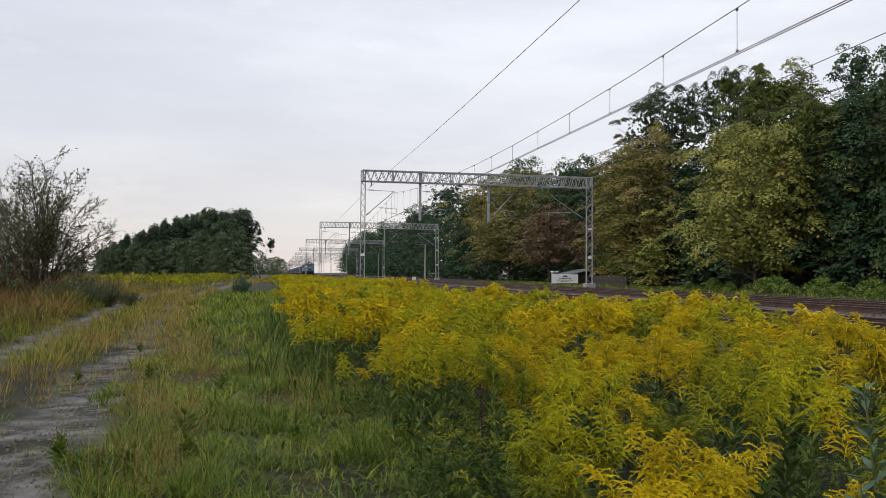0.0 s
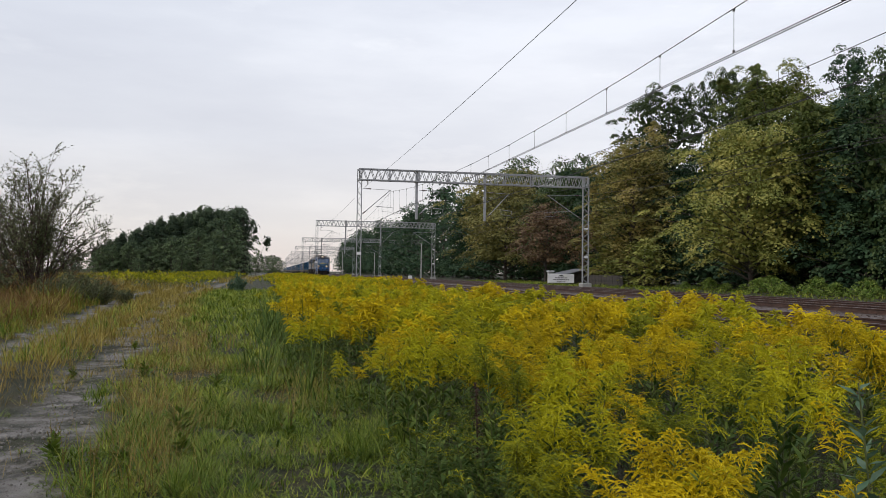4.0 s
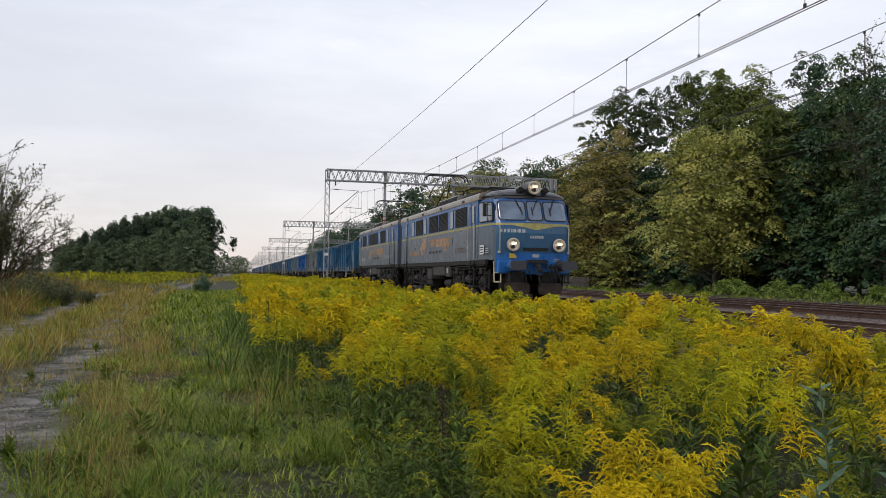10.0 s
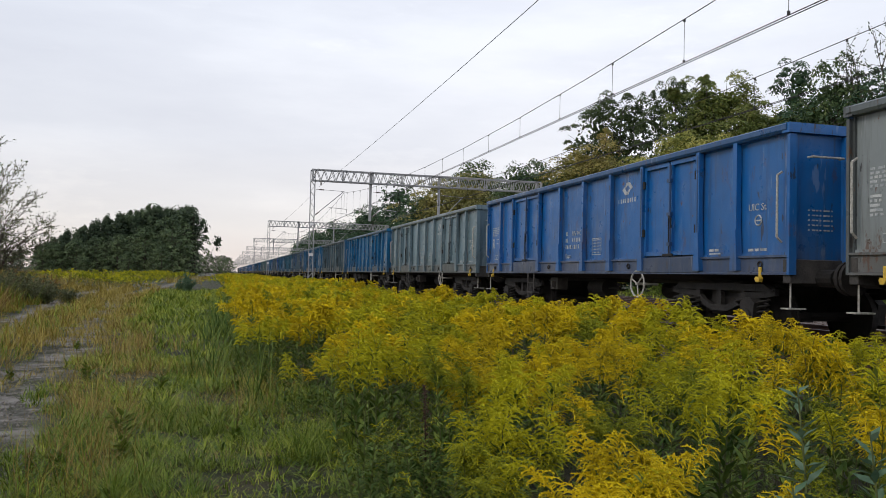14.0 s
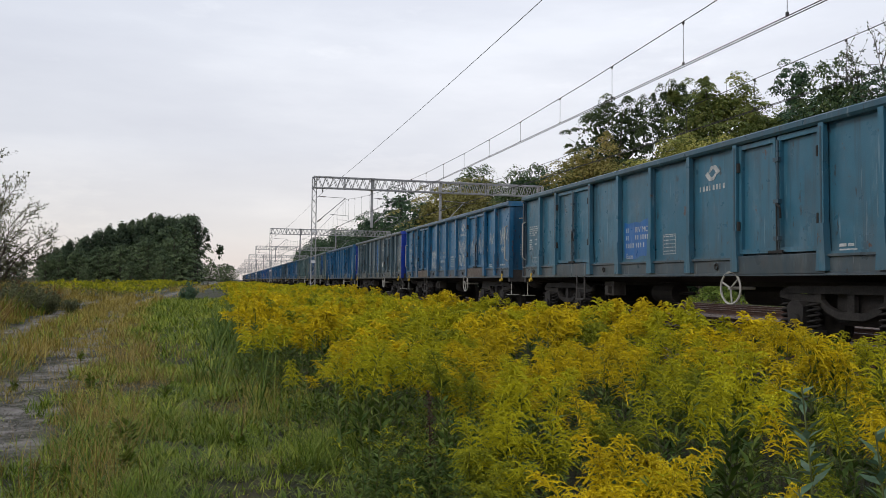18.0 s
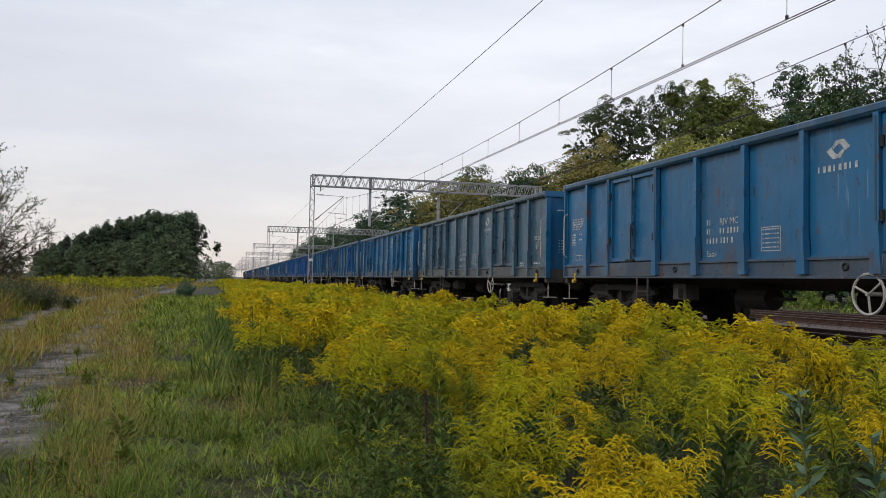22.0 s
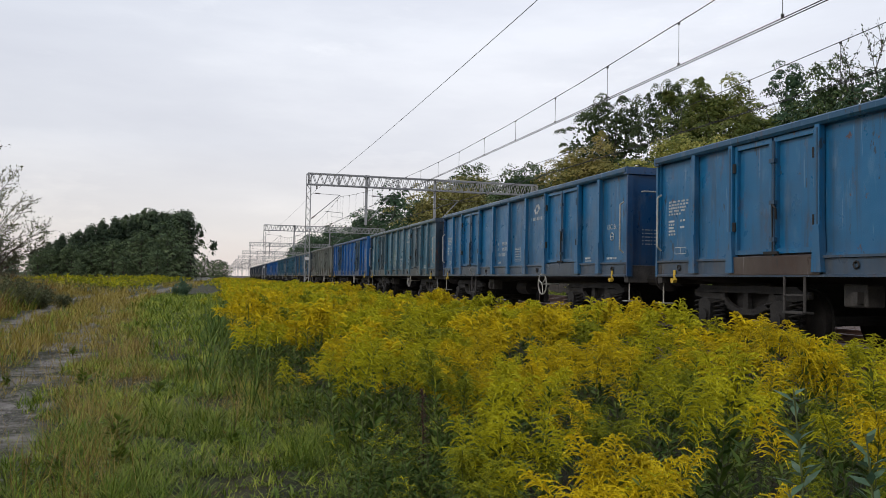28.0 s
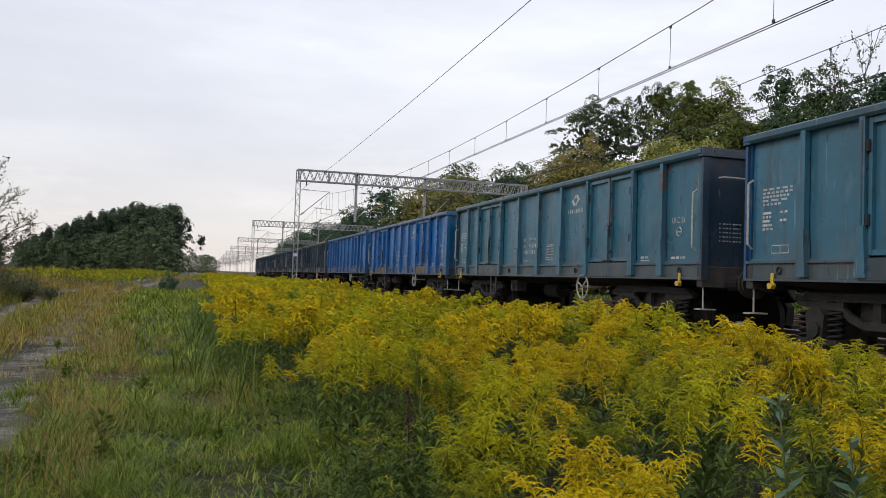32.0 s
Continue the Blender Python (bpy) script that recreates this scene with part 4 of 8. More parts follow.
def build_marks(light, mat):
    out, em = [], []
    bm = B()
    bars_mesh(bm, [[(0.038, 0.035), (0.022, 0)], [(0.038, 0.035), (0.022, 0.26), (0.038, 0.045), (0.034, 0.08), (0.040, 0.04), (0.038, 0.045), (0.040, 0.04), (0.036, 0)], [(0.036, 0.045), (0.040, 0.045), (0.036, 0.05), (0.040, 0.09), (0.024, 0.05), (0.040, 0.045), (0.036, 0.08), (0.034, 0)]], 7.62, 2.05, 0.09)
    out.append(part("marking", bm, mat))
    bm = B()
    for i in range(5):
        bars_mesh(bm, [[(0.035, 0.025), (0.04, 0.015), (0.065, 0.025), (0.035, 0.015), (0.05, 0.02), (0.04, 0)]], 6.22, 1.82 - 0.066 * i, 0.018)
    for a, b, c, d in ((6.25, 5.82, 1.850, 1.838), (6.25, 5.82, 1.502, 1.490), (6.25, 6.238, 1.85, 1.49), (5.832, 5.82, 1.85, 1.49)):
        box(bm, -PANEL_X - 0.006, -PANEL_X - 0.002, b, a, d, c)
    out.append(part("marking", bm, mat))
    bm = B()
    bars_mesh(bm, [[(0.08, 0.05), (0.10, 0.05), (0.07, 0.05), (0.10, 0.05), (0.06, 0)], [(0.06, 0.03)] * 7, [(0.05, 0.02)] * 8, [(0.11, 0.06), (0.15, 0.06), (0.12, 0)], [(0.05, 0.03)] * 5], 12.85, 2.42, 0.032)
    bars_mesh(bm, [[(0.18, 0.18), (0.06, 0.03), (0.06, 0)], [(0.04, 0.03)] * 3, [(0.16, 0.2), (0.05, 0.02), (0.06, 0)], [(0.20, 0)], [(0.05, 0.03)] * 3], 12.85, 2.08, 0.034)
    for k in range(3):
        box(bm, -PANEL_X - 0.006, -PANEL_X - 0.002, 12.3 + 0.17 * k, 12.31 + 0.17 * k, 1.48, 1.60)
    box(bm, -PANEL_X - 0.006, -PANEL_X - 0.002, 12.3, 12.64, 1.48, 1.492)
    box(bm, -PANEL_X - 0.006, -PANEL_X - 0.002, 12.3, 12.64, 1.588, 1.60)
    out.append(part("marking", bm, mat))
    bm = B()
    ring(bm, (-PANEL_X - 0.006, 0.72, 1.90), (1, 0, 0), 0.075, 0.012, 14, 4)
    box(bm, -PANEL_X - 0.008, -PANEL_X - 0.006, 0.65, 0.79, 1.89, 1.91)
    bars_mesh(bm, [[(0.12, 0.03), (0.1, 0.03), (0.14, 0)], [(0.3, 0)]], 0.95, 1.48, 0.04)
    bars_mesh(bm, [[(0.12, 0.03), (0.1, 0)], [(0.3, 0)]], 1.95, 1.50, 0.04)
    
    
    out.append(part("marking", bm, mat))
    # small notices on the front end wall
    bm = B()
    for i in range(5):
        for k in range(7):
            wd = 0.03 + 0.015 * ((i * 3 + k * 5) % 3)
            box(bm, -1.1 + 0.065 * k, -1.1 + 0.065 * k + wd * 0.85, -0.006, -0.002, 2.0 - 0.07 * i, 2.02 - 0.07 * i)
    out.append(part("marking", bm, mat))
    # carrier's emblem: two curved darts and a band, as plain shapes
    for f in (1, -1):
        bm = B()
        cy, cz = 4.72, 2.78
        pts = [(-0.05, 0.15), (0.12, 0.15), (0.26, 0.01), (0.15, -0.05), (0.08, 0.05), (0.01, 0.09), (-0.10, 0.01), (-0.13, 0.05)]
        prism(bm, [(cy - f * a * 0.8, cz + f * b * 0.8) for a, b in pts], -PANEL_X - 0.006, -PANEL_X - 0.002, "x")
        em.append(part("emblem", bm, mat))
    bm = B()
    for k in range(8):
        box(bm, -PANEL_X - 0.006, -PANEL_X - 0.002, 5.08 - 0.092 * k - (0.05 if k % 3 else 0.025), 5.08 - 0.092 * k, 2.50, 2.585)
    em.append(part("emblem", bm, mat))
    return out, em


def text_kinds():
    d = {}
    for body, size in (("RIV MC", 0.15), ("Eaos", 0.15), ("UIC St", 0.15)):
        me = text_mesh("lettering", body, size)
        me.materials.append(M_WHITE)
        d[body] = me
    return d


TEXTS = text_kinds()
MARKS = {}
for key, mt in (("white", M_WHITE), ("cream", M_BEIGE)):
    MARKS[key], MARKS[key + "_emblem"] = build_marks(key, mt)

# colours of each wagon, from the locomotive back: body, doors, front end (often darker than the body), words
# greys are raised: sky sheen on the sides is put into the colour
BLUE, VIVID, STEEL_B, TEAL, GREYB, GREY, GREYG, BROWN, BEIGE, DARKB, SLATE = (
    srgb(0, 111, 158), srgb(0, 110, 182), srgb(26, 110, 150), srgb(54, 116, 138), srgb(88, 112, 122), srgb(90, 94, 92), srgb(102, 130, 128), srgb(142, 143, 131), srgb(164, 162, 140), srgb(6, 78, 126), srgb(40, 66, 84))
ROYAL = srgb(0, 66, 186)
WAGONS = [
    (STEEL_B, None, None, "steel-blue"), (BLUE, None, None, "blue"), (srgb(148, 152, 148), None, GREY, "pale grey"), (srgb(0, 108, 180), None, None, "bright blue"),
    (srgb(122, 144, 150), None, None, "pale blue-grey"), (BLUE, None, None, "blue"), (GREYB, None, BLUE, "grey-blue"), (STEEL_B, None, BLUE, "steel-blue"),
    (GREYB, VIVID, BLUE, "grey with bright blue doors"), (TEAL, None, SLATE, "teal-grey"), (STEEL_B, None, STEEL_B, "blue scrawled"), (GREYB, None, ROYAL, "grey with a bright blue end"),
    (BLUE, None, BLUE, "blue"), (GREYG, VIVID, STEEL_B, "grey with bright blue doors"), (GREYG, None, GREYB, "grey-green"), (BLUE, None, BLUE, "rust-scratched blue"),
    # wagon 17 is greyed partway towards its look under grazing sky sheen
    (srgb(54, 98, 120), None, BLUE, "sheen-greyed steel-blue"), (BLUE, None, BLUE, "blue"), (BLUE, VIVID, BLUE, "patched blue"), (BLUE, None, DARKB, "dark blue"),
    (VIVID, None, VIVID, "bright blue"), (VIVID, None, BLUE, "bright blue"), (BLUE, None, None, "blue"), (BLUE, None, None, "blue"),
    (BLUE, None, BLUE, "blue"), (BLUE, None, DARKB, "blue"), (srgb(70, 118, 136), GREYB, SLATE, "sheen-paled teal"), (VIVID, GREYB, VIVID, "bright blue with grey doors"),
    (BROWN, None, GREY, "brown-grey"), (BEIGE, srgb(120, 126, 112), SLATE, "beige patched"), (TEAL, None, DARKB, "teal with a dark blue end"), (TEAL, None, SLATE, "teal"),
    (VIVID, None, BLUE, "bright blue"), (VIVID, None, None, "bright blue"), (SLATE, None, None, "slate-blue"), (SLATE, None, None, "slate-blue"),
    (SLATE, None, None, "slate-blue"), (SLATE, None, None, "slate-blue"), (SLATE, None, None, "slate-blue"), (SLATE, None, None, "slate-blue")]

bm = B()
box(bm, -PANEL_X - 0.008, -PANEL_X - 0.001, 1.50, 1.70, 1.68, 1.90)
PLACARD = part("placard", bm, M_SIGN)
bm = B()
prism(bm, [(-0.62, 2.86), (-0.40, 2.86), (-0.51, 3.04)], -0.008, -0.002)
TRIANGLE = part("warning_triangle", bm, M_YELLOW)
wagon_0 = build_wagon()
wagons = []
A0, SPEED = 261.25, 22.06      # where the body of a wagon numbered 0 would start, and metres a second


def dress_wagon(w, k, spec):
    body, door, end, word = spec
    seed = ((k * 0.618) % 1.0) * 0.9 + 0.05
    r = random.Random(k)
    for o in w.children_recursive:
        n = o.name.split(".")[0]
        c = body
        if n == "door_leaf" and door:
            c = door
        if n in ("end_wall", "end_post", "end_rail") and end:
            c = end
        if n == "side_panel" and body in (BLUE, GREYG, BEIGE, GREYB) and r.random() < 0.10:
            c = tuple(v * 0.8 + u * 0.2 for v, u in zip(c, GREY))
        if n in ("hinge_rod", "locking_bar"):
            c = tuple(0.4 * v + 0.6 * u for v, u in zip(c, (0.022, 0.024, 0.026)))
        if n == "side_post" and k == 30:
            c = STEEL_B
        if n == "top_rail":
            c = tuple(0.50 * v + 0.50 * u for v, u in zip(c, (0.022, 0.036, 0.042)))
        if n == "door_sill":
            c = (0.075, 0.040, 0.028) if k in (8, 11, 15, 25, 33) else tuple(0.28 * v + 0.72 * u for v, u in zip(c, (0.030, 0.027, 0.025)))
        if n == "sole_bar":
            c = tuple(0.35 * v + 0.65 * u for v, u in zip(c, (0.072, 0.060, 0.052)))
        f = 0.92 + 0.16 * r.random() if n == "side_panel" else 1.0
        o.color = (c[0] * f, c[1] * f, c[2] * f, seed)
    tagged(w, "%s open freight wagon on bogies" % word)
    add_marks(w, "cream" if body in (GREYB, BEIGE, BROWN, GREYG) and k % 2 else "white", True, k)


for k, spec in enumerate(WAGONS, 1):
    w = wagon_0 if k == len(WAGONS) else copy_thing(wagon_0, pose(0, 0, 0))
    if k >= 34:         # the tail never comes near: spare it the smallest pieces
        for o in list(w.children_recursive):
            if o.name.split(".")[0] in ("hinge", "lashing_ring", "coil_spring", "leaf_spring", "end_handrail", "shunter_step", "towing_hook", "door_latch", "hinge_rod"):
                bpy.data.objects.remove(o)
    dress_wagon(w, k, spec)
    if k >= 34:
        for o in list(w.children_recursive):
            if o.name.split(".")[0] in ("marking", "lettering", "emblem", "placard"):
                bpy.data.objects.remove(o)
    wagons.append((k, w))


def patch(w, y0, y1, z0, z1, color, jag=0.08):
    """A brushed-over area of other paint with a ragged outline."""
    r = random.Random(int(y0 * 100 + z0 * 10))
    n = 7
    pts = [(y0 + (y1 - y0) * i / n, z0 + r.uniform(0, jag)) for i in range(n + 1)] + [(y1 - (y1 - y0) * i / n, z1 - r.uniform(0, jag)) for i in range(n + 1)]
    bm = B()
    prism(bm, pts, -PANEL_X + 0.006, -PANEL_X - (0.009 if any(d[0] < y0 < d[1] for d in DOORS) else 0.004), "x")
    ob = part("paint_patch", bm, M_WAGON, w)
    ob.color = (*color, 0.4)


def scrawl(w, y, z, size, seed):
    """White spray-painted strokes, as plain zigzags."""
    r = random.Random(seed)
    bm = B()
    u = y
    for k in range(5):
        pts = [(-PANEL_X - 0.004, u, z), (-PANEL_X - 0.004, u - size * 0.10, z + size * r.uniform(0.7, 1.0)), (-PANEL_X - 0.004, u - size * 0.22, z + size * r.uniform(0.1, 0.5)), (-PANEL_X - 0.004, u - size * 0.30, z + size * r.uniform(-0.1, 0.2))]
        pipe(bm, pts, 0.008, 4)
        u -= size * 0.34
    part("graffiti", bm, M_WHITE, w, "white spray-painted scrawl")


by_no = dict(wagons)
for i, (y, z, sz) in enumerate(((11.7, 1.5, 0.45), (8.9, 1.8, 0.42), (8.9, 1.45, 0.4), (5.2, 1.95, 0.5), (5.2, 1.5, 0.5), (3.85, 1.8, 0.5), (3.0, 1.85, 0.55), (1.9, 2.1, 0.45), (0.95, 2.15, 0.42))):
    scrawl(by_no[11], y, z, sz, i)
OLIVE = srgb(84, 108, 100)
for y0, y1, z0, z1, col in ((10.12, 10.82, 1.60, 2.84, OLIVE), (9.24, 9.94, 1.64, 2.72, OLIVE), (12.25, 12.58, 1.75, 2.36, BEIGE), (12.20, 12.95, 2.40, 2.60, BEIGE), (7.90, 9.0, 1.75, 2.95, OLIVE), (6.66, 7.72, 1.66, 2.95, OLIVE), (5.40, 6.42, 1.95, 2.75, OLIVE), (4.10, 5.10, 1.6, 2.5, OLIVE)):
    patch(by_no[19], y0, y1, z0, z1, col, 0.14 if z1 - z0 > 0.7 else 0.03)
for y0, y1, z0, z1 in ((0.15, 0.75, 1.40, 1.50), (2.35, 2.95, 2.42, 2.52), (3.55, 3.85, 1.75, 1.88), (3.6, 3.9, 2.15, 2.24), (4.15, 4.75, 2.44, 2.54), (4.15, 4.32, 2.05, 2.35), (4.5, 4.68, 2.15, 2.25), (5.42, 6.45, 1.40, 1.62), (8.0, 8.9, 1.42, 1.56), (12.2, 12.9, 1.45, 1.62)):
    patch(by_no[30], WL - y1, WL - y0, z0, z1, BLUE, 0.05)
for k, a in ((14, (2.1, 1.3, 1.45, 2.4)), (14, (9.0, 7.9, 1.45, 1.9)), (9, (9.0, 7.9, 1.42, 1.7)), (12, (6.5, 6.2, 1.42, 2.9)), (27, (7.8, 6.7, 1.5, 2.3)), (10, (7.7, 6.65, 1.42, 2.2)), (29, (12.9, 12.1, 1.45, 2.2)), (15, (12.9, 12.2, 1.45, 1.7)), (15, (1.1, 0.2, 1.5, 1.9))):
    patch(by_no[k], a[1], a[0], a[2], a[3], VIVID if k != 27 else GREYG)
for k in (5, 15, 3, 29):
    for o in by_no[k].children:
        if o.name.startswith("side_panel") and random.Random(o.name).random() < 0.3:
            o.color = (o.color[0] * 0.85, o.color[1] * 0.9, o.color[2] * 0.9, o.color[3])
bpy.data.objects.remove(PLACARD)
bpy.data.objects.remove(TRIANGLE)
for lst in MARKS.values():
    for src in lst:
        bpy.data.objects.remove(src)


# ---- locomotive: two close-coupled sections, each with one cab ----
def glass_mat():
    m = Mat("dark_cab_glass", 0.06)
    # opaque panes: blue of reflected sky and dark cab painted into the colour
    m.color(m.ramp(m.noise(1.5, 2), [(0.3, (0.045, 0.075, 0.12)), (0.7, (0.13, 0.18, 0.25))]))
    m.b.inputs["Specular IOR Level"].default_value = 0.9
    m.b.inputs["Coat Weight"].default_value = 0.6
    return m.m


def lens_mat():
    m = Mat("lit_headlight_lens", 0.1)
    m.color((0.9, 0.85, 0.7))
    m.b.inputs["Emission Color"].default_value = (1.0, 0.80, 0.48, 1)
    m.b.inputs["Emission Strength"].default_value = 1.6
    return m.m


M_GLASS, M_LENS = glass_mat(), lens_mat()
M_LOGO = mottled("faded_orange_emblem", (0.30, 0.15, 0.06), (0.54, 0.31, 0.14), 5.0, 0.6)
M_GHOST = mottled("ghost_of_old_marking", (0.10, 0.088, 0.080), (0.17, 0.145, 0.13), 5.0, 0.6)
M_BEZEL = mottled("cream_lamp_bezel", (0.30, 0.25, 0.18), (0.58, 0.50, 0.38), 9.0, 0.5)
M_BOWL = mottled("chromed_lamp_bowl", (0.45, 0.40, 0.32), (0.75, 0.70, 0.60), 6.0, 0.18, 0.9)
C_BLUE, C_GREY, C_ROOF, C_LOW = srgb(24, 90, 154), srgb(84, 97, 112), srgb(46, 44, 43), srgb(0, 104, 180)
C_FRONT = srgb(40, 96, 132)
LB = 14.63
LW = 1.46


def loft(bm, rings):
    rows = [[bm.verts.new(p) for p in r] for r in rings]
    for a, b in zip(rows, rows[1:]):
        for i in range(len(a) - 1):
            bm.faces.new((a[i], a[i + 1], b[i + 1], b[i]))
    return rows


def nose_y(z):
    """How far back the cab front lies at a height."""
    for (z0, y0), (z1, y1) in zip(NOSE, NOSE[1:]):
        if z0 <= z <= z1:
            return y0 + (y1 - y0) * (z - z0) / (z1 - z0)
    return NOSE[-1][1]


NOSE = ((1.0, 0.14), (1.3, 0.08), (2.3, 0.0), (2.56, 0.03), (3.42, 0.40), (3.62, 0.56), (3.80, 1.1))
PLAN = ((0.0, 0.0), (0.35, 0.015), (0.7, 0.06), (1.0, 0.13), (1.12, 0.19), (1.24, 0.30), (1.30, 0.42), (1.36, 0.75), (1.46, 1.62))


def nose_ring(z, w, back):
    y = nose_y(z)
    pts = [(-LW, back, z)] + [(-a, y + b, z) for a, b in PLAN[::-1]]
    pts = [(x * w / LW, max(yy, 0) if yy < 1.6 else back, zz) for x, yy, zz in pts[1:]]
    return pts + [(-a, b, c) for a, b, c in pts[-2::-1]]


def surf(x, z):
    """Where the tapered cab skin lies at a distance from the middle and a height."""
    ax = min(abs(x), LW)
    for (a0, b0), (a1, b1) in zip(PLAN, PLAN[1:]):
        if a0 <= ax <= a1:
            return nose_y(z) + b0 + (b1 - b0) * (ax - a0) / (a1 - a0)
    return nose_y(z)


def rounded(x0, x1, z0, z1, r):
    pts = []
    for cx, cz, a0 in ((x1 - r, z1 - r, 0), (x0 + r, z1 - r, 90), (x0 + r, z0 + r, 180), (x1 - r, z0 + r, 270)):
        for k in range(4):
            a = radians(a0 + 30 * k)
            pts.append((cx + r * math.cos(a), cz + r * math.sin(a)))
    return pts


def on_nose(outline, off, thick=0.03):
    """A patch with the given outline, lying on the cab front."""
    bm = B()
    x0, x1 = min(p[0] for p in outline), max(p[0] for p in outline)
    steps = sorted({round(p[0], 4) for p in outline} | {round(x0 + (x1 - x0) * k / 12, 4) for k in range(13)})
    hi, lo = [], []
    for x in steps:
        zs = []
        for (xa, za), (xb, zb) in zip(outline, outline[1:] + outline[:1]):
            if min(xa, xb) - 1e-4 <= x <= max(xa, xb) + 1e-4:
                zs += [za, zb] if abs(xa - xb) < 1e-4 else [za + (zb - za) * (x - xa) / (xb - xa)]
        hi.append(max(zs))
        lo.append(min(zs))
    rows = []
    for o in (off, off - thick):
        rows += [[(x, surf(x, z) - o, z) for x, z in zip(steps, zz)] for zz in ((lo, hi) if o == off else (hi, lo))]
    loft(bm, rows + [rows[0]])
    bmesh.ops.remove_doubles(bm, verts=bm.verts, dist=0.0003)
    bmesh.ops.recalc_face_normals(bm, faces=bm.faces)
    return bm


def build_section():
    """One section; y = 0 is the cab front, z = 0 the rail top."""
    L = empty("locomotive")
    tagged(L, "weathered blue and grey electric locomotive section with yellow stripe", "locomotive", "locomotive sections")

    def P(name, bm, mat=M_LOCO, color=C_BLUE, label="", parent=None):
        ob = part(name, bm, mat, parent or L, label)
        ob.color = (*color, 0.3)
        return ob

    # cab shell in bands: rounded tapered front, sides running into the body
    for name, zs, col, side, lab in (("cab_lower", (1.0, 1.3, 1.68), C_LOW, C_GREY, "bright blue lower cab front"), ("cab_middle", (1.68, 2.0, 2.3, 2.5), C_FRONT, C_GREY, "dull steel-blue cab front"), ("cab_upper", (2.5, 2.56, 3.0, 3.42), C_BLUE, C_BLUE, ""), ("cab_crown", (3.42, 3.56), C_ROOF, C_ROOF, "")):
        rings = [nose_ring(z, LW - (0.0 if z < 3.0 else (z - 3.0) * 0.08), 1.72) for z in zs]
        bm = B()
        loft(bm, [r[3:-3] for r in rings])
        bmesh.ops.recalc_face_normals(bm, faces=bm.faces)
        P(name, bm, M_LOCO, col, lab)
        for a, b in ((0, 4), (-4, None)):
            bm = B()
            loft(bm, [[(x, y, max(z, 1.44)) for x, y, z in r[a:b]] for r in rings if r[0][2] > 1.2])
            bmesh.ops.recalc_face_normals(bm, faces=bm.faces)
            P("cab_side", bm, M_LOCO, side)
    # yellow band round the cab, dipping to a point in front
    bm = B()
    xs = [-1.455, -1.40, -1.36, -1.33, -1.30, -1.24, -1.18, -1.12, -1.0, -0.85] + [-0.7 + 0.1 * k for k in range(15)] + [0.85, 1.0, 1.12, 1.18, 1.24, 1.30, 1.33, 1.36, 1.40, 1.455]
    low = [2.545 - 0.15 * max(0.0, 1 - abs(x) / 0.8) ** 1.1 for x in xs]
    loft(bm, [[(x * 1.003, surf(x, 2.61) - 0.012, 2.615) for x in xs], [(x * 1.003, surf(x, z) - 0.012, z) for x, z in zip(xs, low)]])
    bmesh.ops.recalc_face_normals(bm, faces=bm.faces)
    P("cab_stripe", bm, M_STRIPE, label="faded yellow band dipping to a point")
    # body sides: grey below, blue above
    for s in (-1, 1):
        for name, z0, z1, col in (("lower_side", 1.44, 2.545, C_GREY), ("upper_side", 2.545, 3.52, C_BLUE)):
            bm = B()
            box(bm, s * LW, s * (LW - 0.05), 1.60, LB, z0, z1)
            P(name, bm, M_LOCO, col)
        bm = B()
        box(bm, s * (LW + 0.004), s * LW, 1.60, LB, 2.545, 2.615)
        P("side_stripe", bm, M_STRIPE, label="thin faded yellow stripe")
        for y0, y1 in ((2.93, 4.38), (5.60, 6.93), (7.12, 8.53), (9.83, 11.10)):
            bm = B()
            for a, b, c, d in ((y0, y1, 2.65, 2.68), (y0, y1, 3.29, 3.32), (y0, y0 + 0.03, 2.65, 3.32), (y1 - 0.03, y1, 2.65, 3.32)):
                box(bm, s * LW, s * (LW + 0.02), a, b, c, d)
            fr = P("grille_frame", bm, M_DARK)
            bm = B()
            box(bm, s * LW, s * (LW + 0.004), y0 + 0.02, y1 - 0.02, 2.67, 3.30)
            P("grille_back", bm, M_DARK, parent=fr)
            for k in range(13):
                bm = B()
                z = 2.69 + k * 0.047
                prism(bm, [(s * (LW + 0.004), z + 0.024), (s * (LW + 0.018), z), (s * (LW + 0.020), z + 0.005), (s * (LW + 0.006), z + 0.029)], y0 + 0.03, y1 - 0.03)
                P("slat", bm, M_UNDER, parent=fr)
        for y0, y1, z0, z1 in ((4.74, 5.11, 2.66, 3.30), (9.13, 9.50, 2.66, 3.30), (11.54, 11.97, 2.66, 3.30), (2.00, 2.25, 2.70, 3.30), (13.13, 13.46, 2.66, 3.26)):
            bm = B()
            prism(bm, rounded(y0 - 0.025, y1 + 0.025, z0 - 0.025, z1 + 0.025, 0.07), s * LW, s * (LW + 0.014), "x")
            fr = P("window_frame", bm, M_GEAR)
            bm = B()
            prism(bm, rounded(y0, y1, z0, z1, 0.05), s * (LW + 0.014), s * (LW + 0.018), "x")
            P("pane", bm, M_PALEGLASS, parent=fr)
